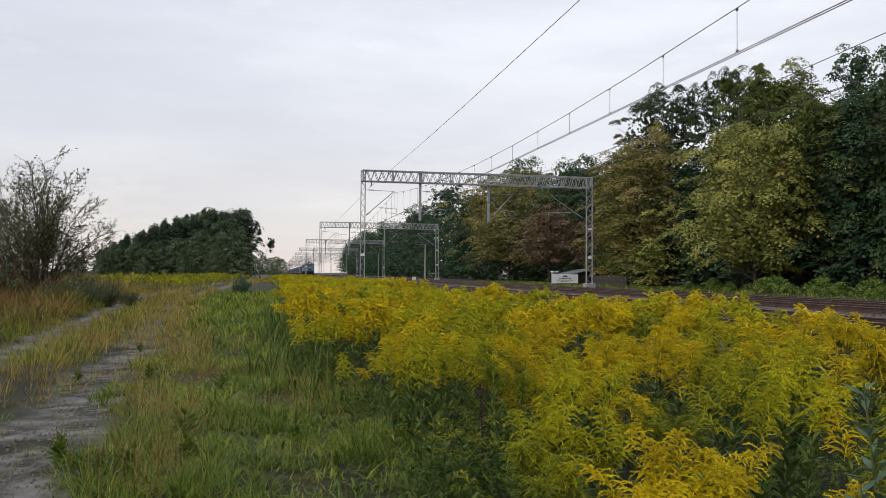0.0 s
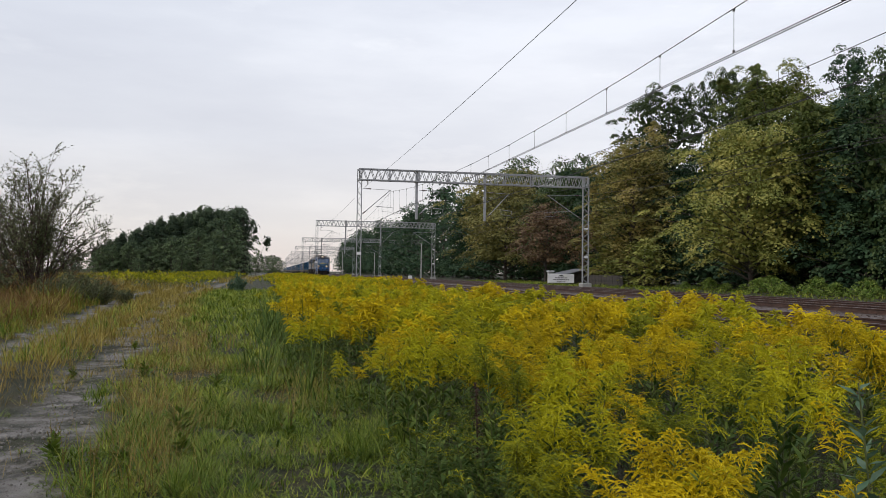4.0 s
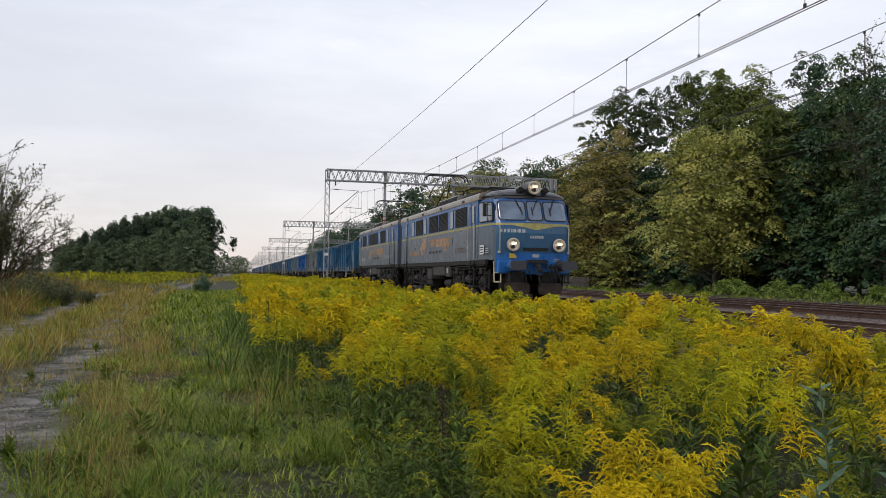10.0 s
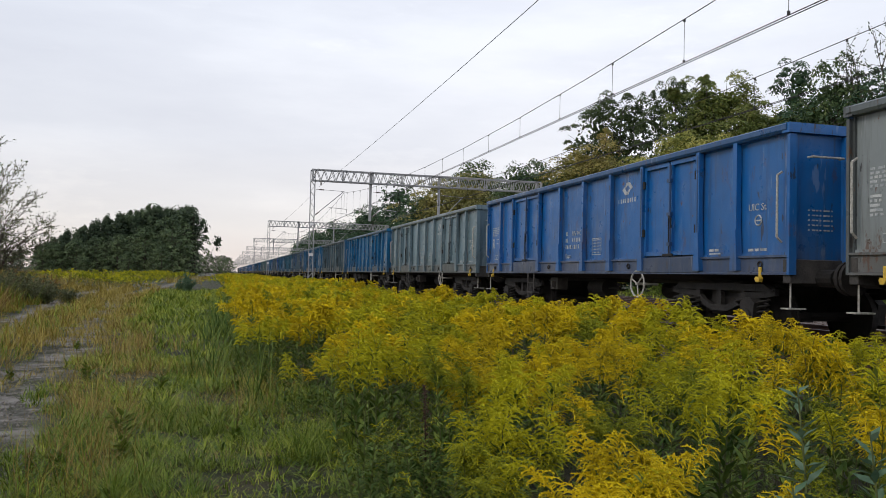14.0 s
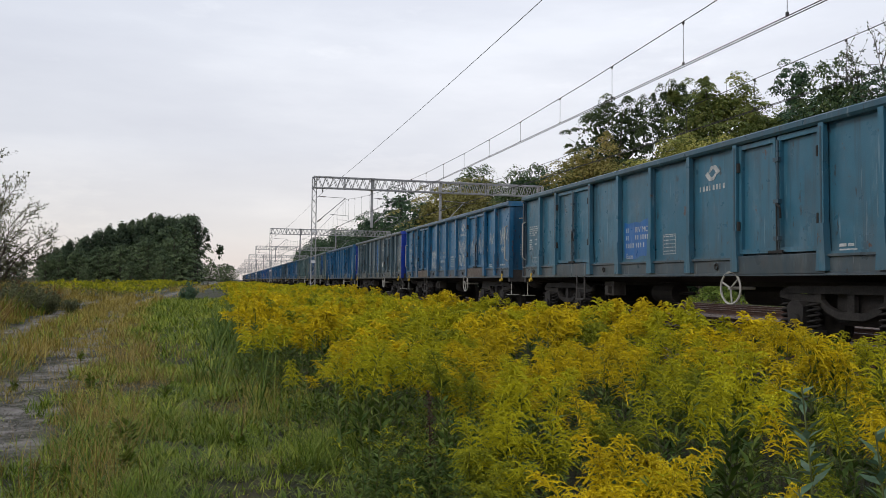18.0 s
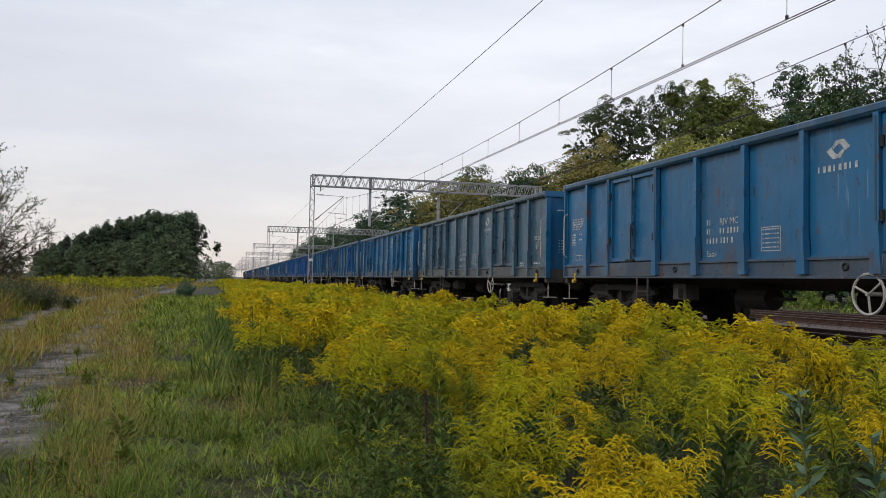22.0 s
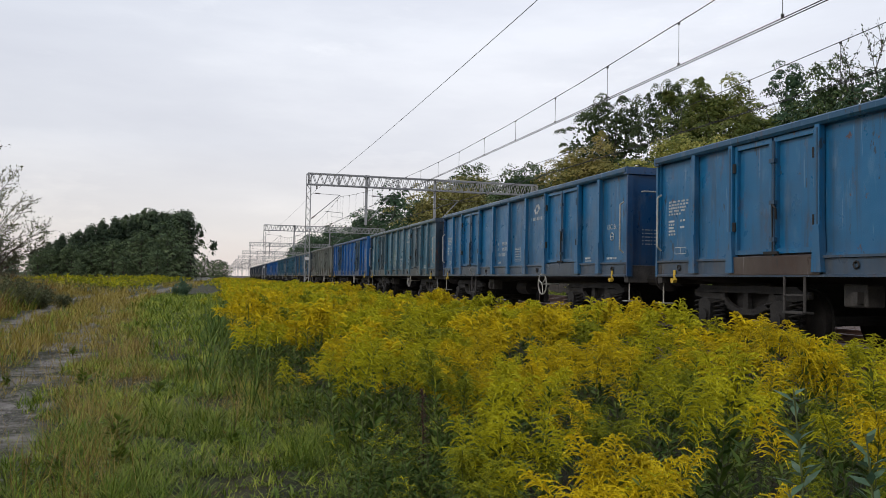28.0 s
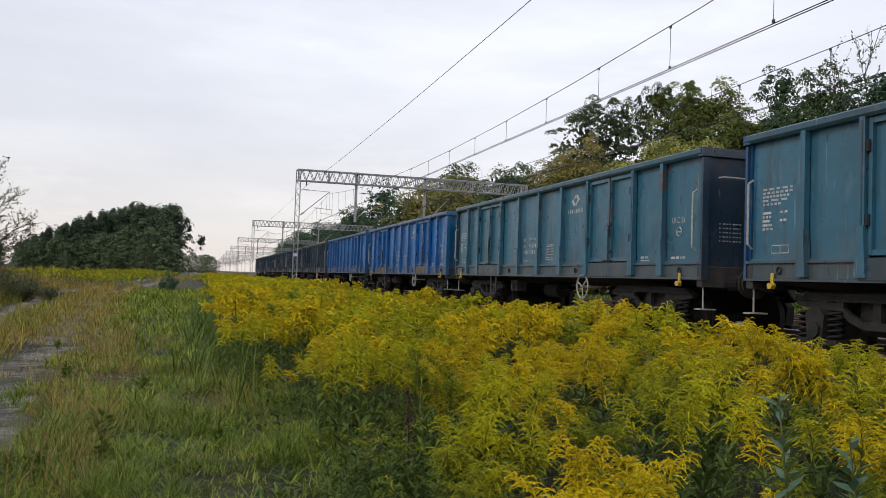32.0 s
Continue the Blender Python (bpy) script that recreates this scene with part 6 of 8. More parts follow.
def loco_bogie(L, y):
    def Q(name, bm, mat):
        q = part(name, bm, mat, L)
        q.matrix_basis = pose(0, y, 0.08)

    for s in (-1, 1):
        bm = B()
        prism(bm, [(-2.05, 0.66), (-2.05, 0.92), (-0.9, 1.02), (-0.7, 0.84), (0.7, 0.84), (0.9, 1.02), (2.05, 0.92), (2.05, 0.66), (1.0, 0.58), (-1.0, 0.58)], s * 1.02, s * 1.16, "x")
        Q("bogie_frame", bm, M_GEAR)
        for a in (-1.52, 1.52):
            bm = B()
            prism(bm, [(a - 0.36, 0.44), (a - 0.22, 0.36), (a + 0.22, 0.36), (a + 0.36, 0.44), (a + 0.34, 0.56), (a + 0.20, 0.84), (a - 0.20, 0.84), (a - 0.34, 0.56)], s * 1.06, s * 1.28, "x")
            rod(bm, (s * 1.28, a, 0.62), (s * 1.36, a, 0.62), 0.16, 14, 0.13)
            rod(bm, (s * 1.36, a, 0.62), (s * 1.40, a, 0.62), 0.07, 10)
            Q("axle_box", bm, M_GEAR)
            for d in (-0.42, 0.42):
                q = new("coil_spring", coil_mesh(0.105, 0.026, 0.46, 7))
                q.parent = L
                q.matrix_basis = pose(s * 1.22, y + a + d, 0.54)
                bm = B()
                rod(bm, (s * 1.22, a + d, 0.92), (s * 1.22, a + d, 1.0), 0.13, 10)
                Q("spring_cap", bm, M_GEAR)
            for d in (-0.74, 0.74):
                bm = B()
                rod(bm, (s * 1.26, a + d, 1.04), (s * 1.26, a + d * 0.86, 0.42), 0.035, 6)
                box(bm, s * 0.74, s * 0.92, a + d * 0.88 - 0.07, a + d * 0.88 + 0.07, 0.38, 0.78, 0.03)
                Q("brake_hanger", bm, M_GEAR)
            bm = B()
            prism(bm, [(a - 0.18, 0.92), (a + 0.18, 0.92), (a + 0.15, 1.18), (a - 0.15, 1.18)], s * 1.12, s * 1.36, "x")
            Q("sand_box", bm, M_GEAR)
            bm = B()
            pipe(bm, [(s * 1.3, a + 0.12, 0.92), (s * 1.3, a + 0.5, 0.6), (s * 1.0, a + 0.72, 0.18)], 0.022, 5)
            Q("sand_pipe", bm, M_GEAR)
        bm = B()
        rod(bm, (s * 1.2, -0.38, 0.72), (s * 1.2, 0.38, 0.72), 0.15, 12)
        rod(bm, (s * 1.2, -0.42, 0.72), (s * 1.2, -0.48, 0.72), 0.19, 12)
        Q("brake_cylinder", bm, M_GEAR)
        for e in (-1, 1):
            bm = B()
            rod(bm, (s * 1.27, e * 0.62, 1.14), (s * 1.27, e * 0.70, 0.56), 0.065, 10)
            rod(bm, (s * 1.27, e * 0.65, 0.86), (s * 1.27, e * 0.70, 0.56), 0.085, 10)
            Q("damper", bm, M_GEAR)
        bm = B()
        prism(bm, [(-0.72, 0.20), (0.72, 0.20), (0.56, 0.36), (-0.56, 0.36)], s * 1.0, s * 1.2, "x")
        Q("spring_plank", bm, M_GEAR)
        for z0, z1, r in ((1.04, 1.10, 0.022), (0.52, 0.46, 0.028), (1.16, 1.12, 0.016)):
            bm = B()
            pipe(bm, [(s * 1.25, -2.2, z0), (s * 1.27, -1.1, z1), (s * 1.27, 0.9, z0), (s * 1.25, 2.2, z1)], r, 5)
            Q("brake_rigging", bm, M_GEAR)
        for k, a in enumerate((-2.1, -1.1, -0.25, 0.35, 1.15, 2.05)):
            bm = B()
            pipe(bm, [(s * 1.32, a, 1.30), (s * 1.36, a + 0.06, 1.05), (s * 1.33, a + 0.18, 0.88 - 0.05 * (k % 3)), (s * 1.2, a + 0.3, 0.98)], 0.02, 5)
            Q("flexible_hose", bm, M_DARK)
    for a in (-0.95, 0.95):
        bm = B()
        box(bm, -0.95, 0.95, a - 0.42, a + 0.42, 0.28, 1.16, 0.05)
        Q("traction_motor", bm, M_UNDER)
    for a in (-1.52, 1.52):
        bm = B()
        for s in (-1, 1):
            rod(bm, (s * 0.68, a, 0.625), (s * 0.82, a, 0.625), 0.625, 28)
        rod(bm, (-1.0, a, 0.625), (1.0, a, 0.625), 0.1, 8)
        q = part("wheelset", bm, M_UNDER, L)
        q.matrix_basis = pose(0, y, 0)


M_PALEGLASS = mottled("frosted_pale_pane", (0.16, 0.18, 0.20), (0.30, 0.33, 0.36), 1.5, 0.25)
loco_a = build_section()
for y in (3.1, 11.5):
    loco_bogie(loco_a, y)
for s in (-1, 1):
    for y0, y1, z0, z1 in ((6.15, 8.15, 0.90, 1.40), (5.38, 6.02, 0.86, 1.44), (8.35, 9.1, 0.75, 1.20)):
        bm = B()
        box(bm, s * 0.8, s * 1.40, y0, y1, z0, z1, 0.03)
        bx = part("equipment_box", bm, M_SOLE, loco_a)
        bm = B()
        box(bm, s * 1.40, s * 1.412, y0 + 0.08, y1 - 0.08, z0 + 0.07, z1 - 0.07)
        part("box_lid", bm, M_SOLE, bx)
        if y1 - y0 < 0.7:
            bm = B()
            box(bm, s * 1.412, s * 1.418, y0 + 0.24, y0 + 0.40, 1.02, 1.20)
            part("box_label", bm, M_WHITE, bx)
    for y0, y1, r in ((5.6, 6.6, 0.15), (8.5, 9.5, 0.17)):
        bm = B()
        rod(bm, (s * 1.15, y0, 0.62), (s * 1.15, y1, 0.62), r, 14)
        part("air_tank", bm, M_UNDER, loco_a)
loco_b = copy_thing(loco_a, pose(0, 0, 0))
M_PANRED = mottled("red_pantograph_paint", (0.16, 0.022, 0.016), (0.30, 0.045, 0.030), 9.0, 0.6)
add_pantograph(loco_a, 4.9, False, M_DARK)
add_pantograph(loco_a, 11.6, True, M_DARK)
add_pantograph(loco_b, 4.9, True, M_PANRED)


# ---- plants ----
def unit(v):
    return v / (np.linalg.norm(v, axis=-1, keepdims=True) + 1e-9)


LEAF_V = np.array([(0, 0, 0), (0.22, 0.45, 0.06), (0, 1, 0), (-0.22, 0.45, 0.06)], float)     # a folded lance leaf
LEAF_F = np.array([(0, 1, 2, 3)])
BLADE_V = np.array([(-0.5, 0, 0), (0.5, 0, 0), (0.36, 0.55, -0.08), (-0.36, 0.55, -0.08), (0.03, 1.0, -0.36), (-0.03, 1.0, -0.36)], float)
BLADE_F = np.array([(0, 1, 2, 3), (3, 2, 4, 5)])


def blades(pos, height, width, lean, g):
    """Grass blades: pos (N, 3), each bent outward."""
    n = len(pos)
    az = g.uniform(0, 2 * np.pi, n)
    d = np.stack([np.cos(az) * lean, np.sin(az) * lean, np.ones(n)], 1)
    rot = frames_of(d, np.stack([-np.sin(az), np.cos(az), np.zeros(n)], 1) * 0 + np.stack([np.cos(az), np.sin(az), np.zeros(n)], 1) * -1 + 1e-3, np.zeros(n))
    tv = BLADE_V
    v = np.einsum("nij,nkj->nki", rot, tv[None] * np.stack([width, height, height], 1)[:, None, :]) + pos[:, None, :]
    f = BLADE_F[None] + (np.arange(n) * len(tv))[:, None, None]
    return v.reshape(-1, 3), f.reshape(-1, 4)


def on_ground(xy, lift=0.0):
    return np.column_stack([xy, ground_z(xy[:, 0], xy[:, 1]) + lift])


def stuff(name, chunks, mat, label, category):
    v, f = join_np(chunks)
    ob = new(name, mesh_np(name, v, f, mat))
    return tagged(ob, label, category, kind="stuff")


# goldenrod: a leafy stem with a nodding plume of arching, one-sided flower sprays
def goldenrod(g, sprays, florets, leaves, fl_size, leaf_len, body, reach=0.14, plume=0.30, step=1):
    """Arrays of one plant a metre high: stems, leaves, flowers (verts, quads each)."""
    k = 7
    bend, nod = g.uniform(-0.08, 0.08, 2), g.uniform(-0.15, 0.15, 2)

    def on_stem(u):
        u = np.asarray(u, float)
        w = np.clip((u - 0.70) / 0.30, 0, 1) ** 2
        return np.stack([bend[0] * u ** 2 + nod[0] * w, bend[1] * u ** 2 + nod[1] * w, u - 0.3 * np.hypot(*nod) * w], -1)

    stems = [tubes_np(on_stem(np.array([0, 0.5, 0.85, 1.0]))[None], np.linspace(0.0048, 0.0016, 4)[None], 3)]
    s = np.linspace(0, 1, k)
    fl_pos, fl_dir, ribbons = [], [], []
    for i in range(sprays):
        q = (i + g.uniform(0, 0.9)) / sprays
        az = i * 2.399 + g.uniform(-0.5, 0.5)
        L = (0.035 + reach * q ** 0.55 * (1.1 - 0.30 * q)) * g.uniform(0.70, 1.25)
        out = np.array([np.cos(az), np.sin(az), 0])
        rise, fall = g.uniform(0.65, 1.15), g.uniform(0.6, 1.2)
        p = on_stem(1.0 - plume * q) + out * (s * L)[:, None] + np.array([0, 0, 1.0]) * (L * (rise * s - fall * s ** 2.3))[:, None]
        side = np.array([-out[1], out[0], 0])
        seg, ss = p[::step], s[::step]
        wid = body * (0.35 + 0.85 * np.sin(np.pi * (0.12 + 0.78 * ss)))
        m = len(ss)
        for a, b in ((side * 0.5 + np.array([0, 0, 0.12]), side * -0.5), (np.array([0, 0, 0.85]) + side * g.uniform(-0.4, 0.4), np.array([0, 0, -0.10]))):
            j1, j2 = 1 + g.uniform(-0.45, 0.45, m), 1 + g.uniform(-0.45, 0.45, m)
            ribbons.append((np.concatenate([seg + a * (wid * j1)[:, None], seg + b * (wid * j2)[:, None]]), np.array([(e, e + 1, m + e + 1, m + e) for e in range(m - 1)])))
        f = (np.arange(florets) + g.uniform(0.1, 0.9, florets)) / florets * 0.95 + 0.07
        at = np.stack([np.interp(f, s, p[:, c]) for c in range(3)], 1)
        tan = unit(np.stack([np.interp(np.minimum(f + 0.1, 1.0), s, p[:, c]) - np.interp(f - 0.1, s, p[:, c]) for c in range(3)], 1))
        up = np.array([0, 0, 1.0]) - tan * tan[:, 2:3]
        fl_pos.append(at + up * (body * g.uniform(0.2, 1.0, florets))[:, None] + side * (body * g.normal(0, 0.40, florets))[:, None])
        fl_dir.append(tan * 0.7 + up * 0.7 + g.normal(0, 0.45, (florets, 3)))
    lp = g.uniform(0.12, 1.0 - 0.55 * plume, leaves)
    laz = np.arange(leaves) * 2.4 + g.uniform(-0.3, 0.3, leaves)
    ld = np.stack([np.cos(laz), np.sin(laz), g.uniform(0.2, 1.3, leaves)], 1)
    rot = frames_of(ld, np.tile([0, 0, 1.0], (leaves, 1)), g.uniform(-0.4, 0.4, leaves))
    lv, lf = sprinkle(LEAF_V * np.array([0.60, 1, 1]), LEAF_F, on_stem(lp), rot, leaf_len * g.uniform(0.7, 1.2, leaves) * (1.15 - 0.5 * lp))
    if not florets:
        return join_np(stems), (lv, lf), join_np(ribbons)
    fp, fd = np.concatenate(fl_pos), np.concatenate(fl_dir)
    n = len(fp)
    fv, ff = sprinkle((LEAF_V - np.array([0, 0.3, 0])) * np.array([1.5, 1, 1]), LEAF_F, fp, frames_of(fd, g.normal(0, 1, (n, 3)), g.uniform(0, 6.28, n)), fl_size * g.uniform(0.6, 1.4, n))
    return join_np(stems), (lv, lf), join_np([(fv, ff)] + ribbons)


def stand(plants, kinds, g, label):
    """Many plants (x, y, z, height, lean x, lean y, colour) in joined meshes: stems, leaves, flowers by colour."""
    st, lv = [], []
    fl = ([], [], [])
    for x, y, z, h, lx, ly, c in plants:
        kd = kinds[g.integers(len(kinds))]
        a = g.uniform(0, 6.28)
        ca, sa = np.cos(a), np.sin(a)
        w = h ** 0.5
        R = np.array([[1, 0, lx], [0, 1, ly], [0, 0, 1]]) @ (np.array([[ca, -sa, 0], [sa, ca, 0], [0, 0, 1]]) * np.array([[w], [w], [h]]))
        for o, (v, f) in zip((st, lv, fl[int(c)]), kd):
            o.append((v @ R.T + np.array([x, y, z]), f))
    stuff("goldenrod_stems", st, L_STEM, label, "goldenrod")
    stuff("goldenrod_leaves", lv, L_GRODLEAF, label, "goldenrod")
    for o, mat in zip(fl, (L_GOLD, L_LEMON, L_BUD)):
        if o:
            stuff("goldenrod_flowers", o, mat, label, "goldenrod")


def stand_height(x, y):
    return np.clip(1.07 - 0.020 * x, 0.8, 1.05) + 0.09 * np.clip((x - 2.5) / 3.0, 0, 1) * np.clip((26 - y) / 12, 0, 1)


def spaced(g, n, box4, gap):
    """Up to n random places, none nearer to another than gap."""
    pts = scatter(g, n, *box4)
    cells, out = {}, []
    for p in pts:
        c = (int(p[0] // gap), int(p[1] // gap))
        if all(math.hypot(p[0] - q[0], p[1] - q[1]) >= gap for i in (-1, 0, 1) for j in (-1, 0, 1) for q in cells.get((c[0] + i, c[1] + j), ())):
            cells.setdefault(c, []).append(p)
            out.append(p)
    return np.array(out)


def clusters(g, n, box4, keep, size, spread, shares=(0.40, 0.42, 0.18), gap=0.0, low=0.74):
    """Clumps of plants, tallest in the middle and leaning outward, each mostly of one colour."""
    c = spaced(g, n, box4, gap) if gap else scatter(g, n, *box4)
    c = c[keep(c)]
    rows = []
    for cx, cy in c:
        m = g.integers(*size)
        sp = spread * g.uniform(0.75, 1.25)
        off = g.normal(0, sp, (m, 2))
        hh = stand_height(cx, cy) * (g.uniform(low, 1.10) if g.random() < 0.93 else 1.2)
        r2 = (off ** 2).sum(1) / (2 * sp) ** 2
        col = g.choice(3, p=shares)
        cc = np.where(g.random(m) < 0.93, col, g.integers(0, 3, m))
        x, y = cx + off[:, 0], cy + off[:, 1]
        h = hh * (1 - 0.20 * np.clip(r2, 0, 1)) * g.uniform(0.88, 1.06, m)
        rows.append(np.column_stack([x, y, ground_z(x, y), h, off[:, 0] * 0.45, off[:, 1] * 0.45, cc]))
    return np.concatenate(rows)


def scatter(g, n, x0, x1, y0, y1):
    return np.column_stack([g.uniform(x0, x1, n), g.uniform(y0, y1, n)])


def in_view(xy, margin=0.0):
    az = np.degrees(np.arctan2(xy[:, 0], xy[:, 1]))
    return (az > -24 - margin) & (az < 52 + margin)


def edge_x(y):
    """Where the goldenrod stand begins, to the right of the turf."""
    return 0.47 + 0.72 * np.exp(-(y - 4) / 5.0) + 0.22 * np.sin(y * 0.9) + 0.10 * np.sin(y * 2.3)


def clumpy(xy, scale, thr, seed):
    """Keep points where a slow wave pattern is above a threshold."""
    x, y = xy[:, 0] * scale + seed, xy[:, 1] * scale - seed
    return np.sin(x * 1.3 + np.sin(y * 0.9)) * np.sin(y * 1.1 + np.sin(x * 0.7 + seed)) > thr


g = np.random.default_rng(11)
near_kinds = [goldenrod(g, 54, 13, 40, 0.0100, 0.115, 0.0046, 0.092, 0.28, 2) for _ in range(10)]
mid_kinds = [goldenrod(g, 38, 7, 24, 0.0128, 0.12, 0.0060, 0.102, 0.28, 2) for _ in range(10)]
mid2_kinds = [goldenrod(g, 22, 2, 12, 0.0185, 0.13, 0.0150, 0.145, 0.28, 2) for _ in range(8)]
leafy_kinds = [goldenrod(g, 8, 3, 60, 0.008, 0.095, 0.0040, 0.04, 0.14, 2) for _ in range(5)]
bank_kinds = [goldenrod(g, 15, 0, 8, 0.0, 0.13, 0.026, 0.150, 0.28, 3) for _ in range(6)]
far_kinds = [goldenrod(g, 7, 0, 6, 0.0, 0.17, 0.060, 0.16, 0.28, 3) for _ in range(6)]


def grod_zone(lo, hi):
    def keep(p):
        r = np.hypot(p[:, 0], p[:, 1])
        ok = (r >= lo) & (r < hi) & (p[:, 0] > edge_x(p[:, 1]) + 0.1) & in_view(p, 3)
        for wx, wy in WEEDS:
            ok &= np.hypot(p[:, 0] - wx, p[:, 1] - wy) > 0.35
        return ok
    return keep


WEEDS = ((1.70, 2.00), (1.95, 1.98), (1.27, 4.73))


def clump(g, cx, cy, m, spread, h, col):
    """One dense clump of plants in a single colour."""
    off = g.normal(0, spread, (m, 2))
    x, y = cx + off[:, 0], cy + off[:, 1]
    return np.column_stack([x, y, ground_z(x, y), h * g.uniform(0.84, 1.06, m), off[:, 0] * 0.45, off[:, 1] * 0.45, np.where(g.random(m) < 0.9, col, 1)])


rich = np.concatenate([clump(g, *c) for c in ((1.46, 2.80, 15, 0.13, 0.92, 0), (1.62, 3.02, 9, 0.12, 0.95, 0), (1.34, 2.62, 8, 0.10, 0.80, 0), (1.86, 2.46, 9, 0.10, 0.84, 0), (3.0, 3.1, 10, 0.13, 1.0, 0), (1.55, 3.9, 12, 0.15, 0.92, 1), (1.35, 3.6, 8, 0.12, 0.75, 2), (1.32, 7.1, 16, 0.17, 0.98, 0), (1.95, 5.6, 14, 0.16, 0.92, 0))])
stand(rich, near_kinds, g, "rich golden clumps of goldenrod beside the grass")
stand(clusters(g, 400, (0.8, 6.2, 1.2, 7.0), grod_zone(2.9, 5.6), (6, 10), 0.120, (0.34, 0.38, 0.28), 0.72), near_kinds, g, "dense yellow flowering goldenrod beside the grass")
stand(clusters(g, 1600, (0.5, 6.4, 3.0, 17.0), grod_zone(5.6, 9.6), (9, 14), 0.14, (0.42, 0.44, 0.14), 0.56), mid_kinds, g, "dense yellow flowering goldenrod along the railway")
stand(clusters(g, 1800, (0.5, 6.4, 3.0, 17.0), grod_zone(9.6, 16.5), (10, 15), 0.17, (0.48, 0.42, 0.10), 0.54), mid2_kinds, g, "yellow flowering goldenrod at the foot of the bank")
edge = clusters(g, 170, (0.2, 3.2, 1.8, 17.0), lambda p: (p[:, 0] > edge_x(p[:, 1]) + 0.12 - 0.55 * np.clip((p[:, 1] - 6) / 4, 0, 1)) & (p[:, 0] < edge_x(p[:, 1]) + 0.36) & (np.hypot(p[:, 0], p[:, 1]) > 3.2) & in_view(p, 2), (5, 9), 0.12, (0.0, 0.06, 0.94), 0.24)
edge[:, 3] *= g.uniform(0.50, 0.84, len(edge))
dockside = np.concatenate([clump(g, x, y, 8, 0.13, h, 2) for x, y, h in ((1.15, 4.6, 0.62), (1.36, 4.4, 0.70), (1.46, 4.95, 0.74), (1.12, 5.2, 0.58), (1.30, 5.55, 0.66), (1.08, 4.2, 0.52), (1.30, 4.0, 0.62), (1.20, 3.7, 0.55), (0.98, 4.9, 0.45), (1.5, 4.3, 0.72))])
edge = np.concatenate([edge, dockside])
stand(edge, leafy_kinds, g, "green goldenrod stems not yet in flower")
under = clusters(g, 200, (0.9, 5.5, 1.9, 8.0), lambda p: (p[:, 0] > edge_x(p[:, 1]) + 0.2) & (np.hypot(p[:, 0], p[:, 1]) > 2.6) & in_view(p, 2), (4, 8), 0.16, (0.0, 0.0, 1.0), 0.36)
under[:, 3] *= g.uniform(0.32, 0.52, len(under))
stand(under, leafy_kinds[:3], g, "low green goldenrod shoots in the gaps of the stand")
bank = clusters(g, 230, (0.2, 6.3, 14, 36), lambda p: (np.hypot(p[:, 0], p[:, 1]) >= 16.5) & (p[:, 0] > edge_x(p[:, 1])), (9, 14), 0.26, (0.48, 0.44, 0.08))
stand(bank, bank_kinds, g, "yellow goldenrod running along the railway bank")
far = clusters(g, 300, (0.2, 6.3, 36, 70), lambda p: p[:, 0] > edge_x(p[:, 1]), (8, 14), 0.28, (0.48, 0.44, 0.08))
far2 = clusters(g, 260, (-0.8, 6.0, 70, 200), lambda p: p[:, 0] > -2, (7, 11), 0.5)
far3 = clusters(g, 150, (-14, -6.2, 55, 160), lambda p: p[:, 0] < 0, (7, 11), 0.6)
far3[:, 6] = np.where(g.random(len(far3)) < 0.6, 2, 1)
stand(np.concatenate([far, far2, far3]), far_kinds, g, "distant yellow goldenrod beside the railway bank")


# green turf between path and goldenrod
def path_x(y):
    return np.maximum(-1.45 - 0.085 * y, -5.4)


def turf(name, n, box4, h, w, lean, mat, label, keep, g, category="grass", tuft=0.10, per=9):
    """Grass in tufts: blades spring from common feet, longest in the middle, and bend outward."""
    c = scatter(g, n // per, *box4)
    c = c[keep(c)]
    off = g.normal(0, tuft, (len(c) * per, 2))
    xy = np.repeat(c, per, 0) + off
    m = len(xy)
    far = np.clip(np.hypot(xy[:, 0], xy[:, 1]) / 9.0, 0.8, 8.0)
    swell = 0.85 + 0.45 * np.sin(2.3 * c[:, 0] + np.sin(1.3 * c[:, 1])) * np.sin(1.9 * c[:, 1] + np.sin(1.7 * c[:, 0]))
    size = np.repeat(g.uniform(0.5, 1.4, len(c)) * swell, per)
    stuff(name, [blades(on_ground(xy, -0.01), g.uniform(*h, m) * size, g.uniform(*w, m) * far ** 0.8, g.uniform(*lean, m), g)], mat, label, category)


g = np.random.default_rng(5)


def off_ruts(xy, gap=0.42):
    c = path_x(xy[:, 1])
    gap = gap + 0.30 * np.clip((9.5 - xy[:, 1]) / 3.0, 0, 1)
    return (np.abs(xy[:, 0] - c) > gap) & (np.abs(xy[:, 0] - c + 2.1) > gap)


def lawn(p):
    return (p[:, 0] > path_x(p[:, 1]) + 0.45 + 0.3 * np.sin(p[:, 1] * 1.7) + 0.25 * np.clip((9 - p[:, 1]) / 3, 0, 1)) & (p[:, 0] < edge_x(p[:, 1]) + 0.6)


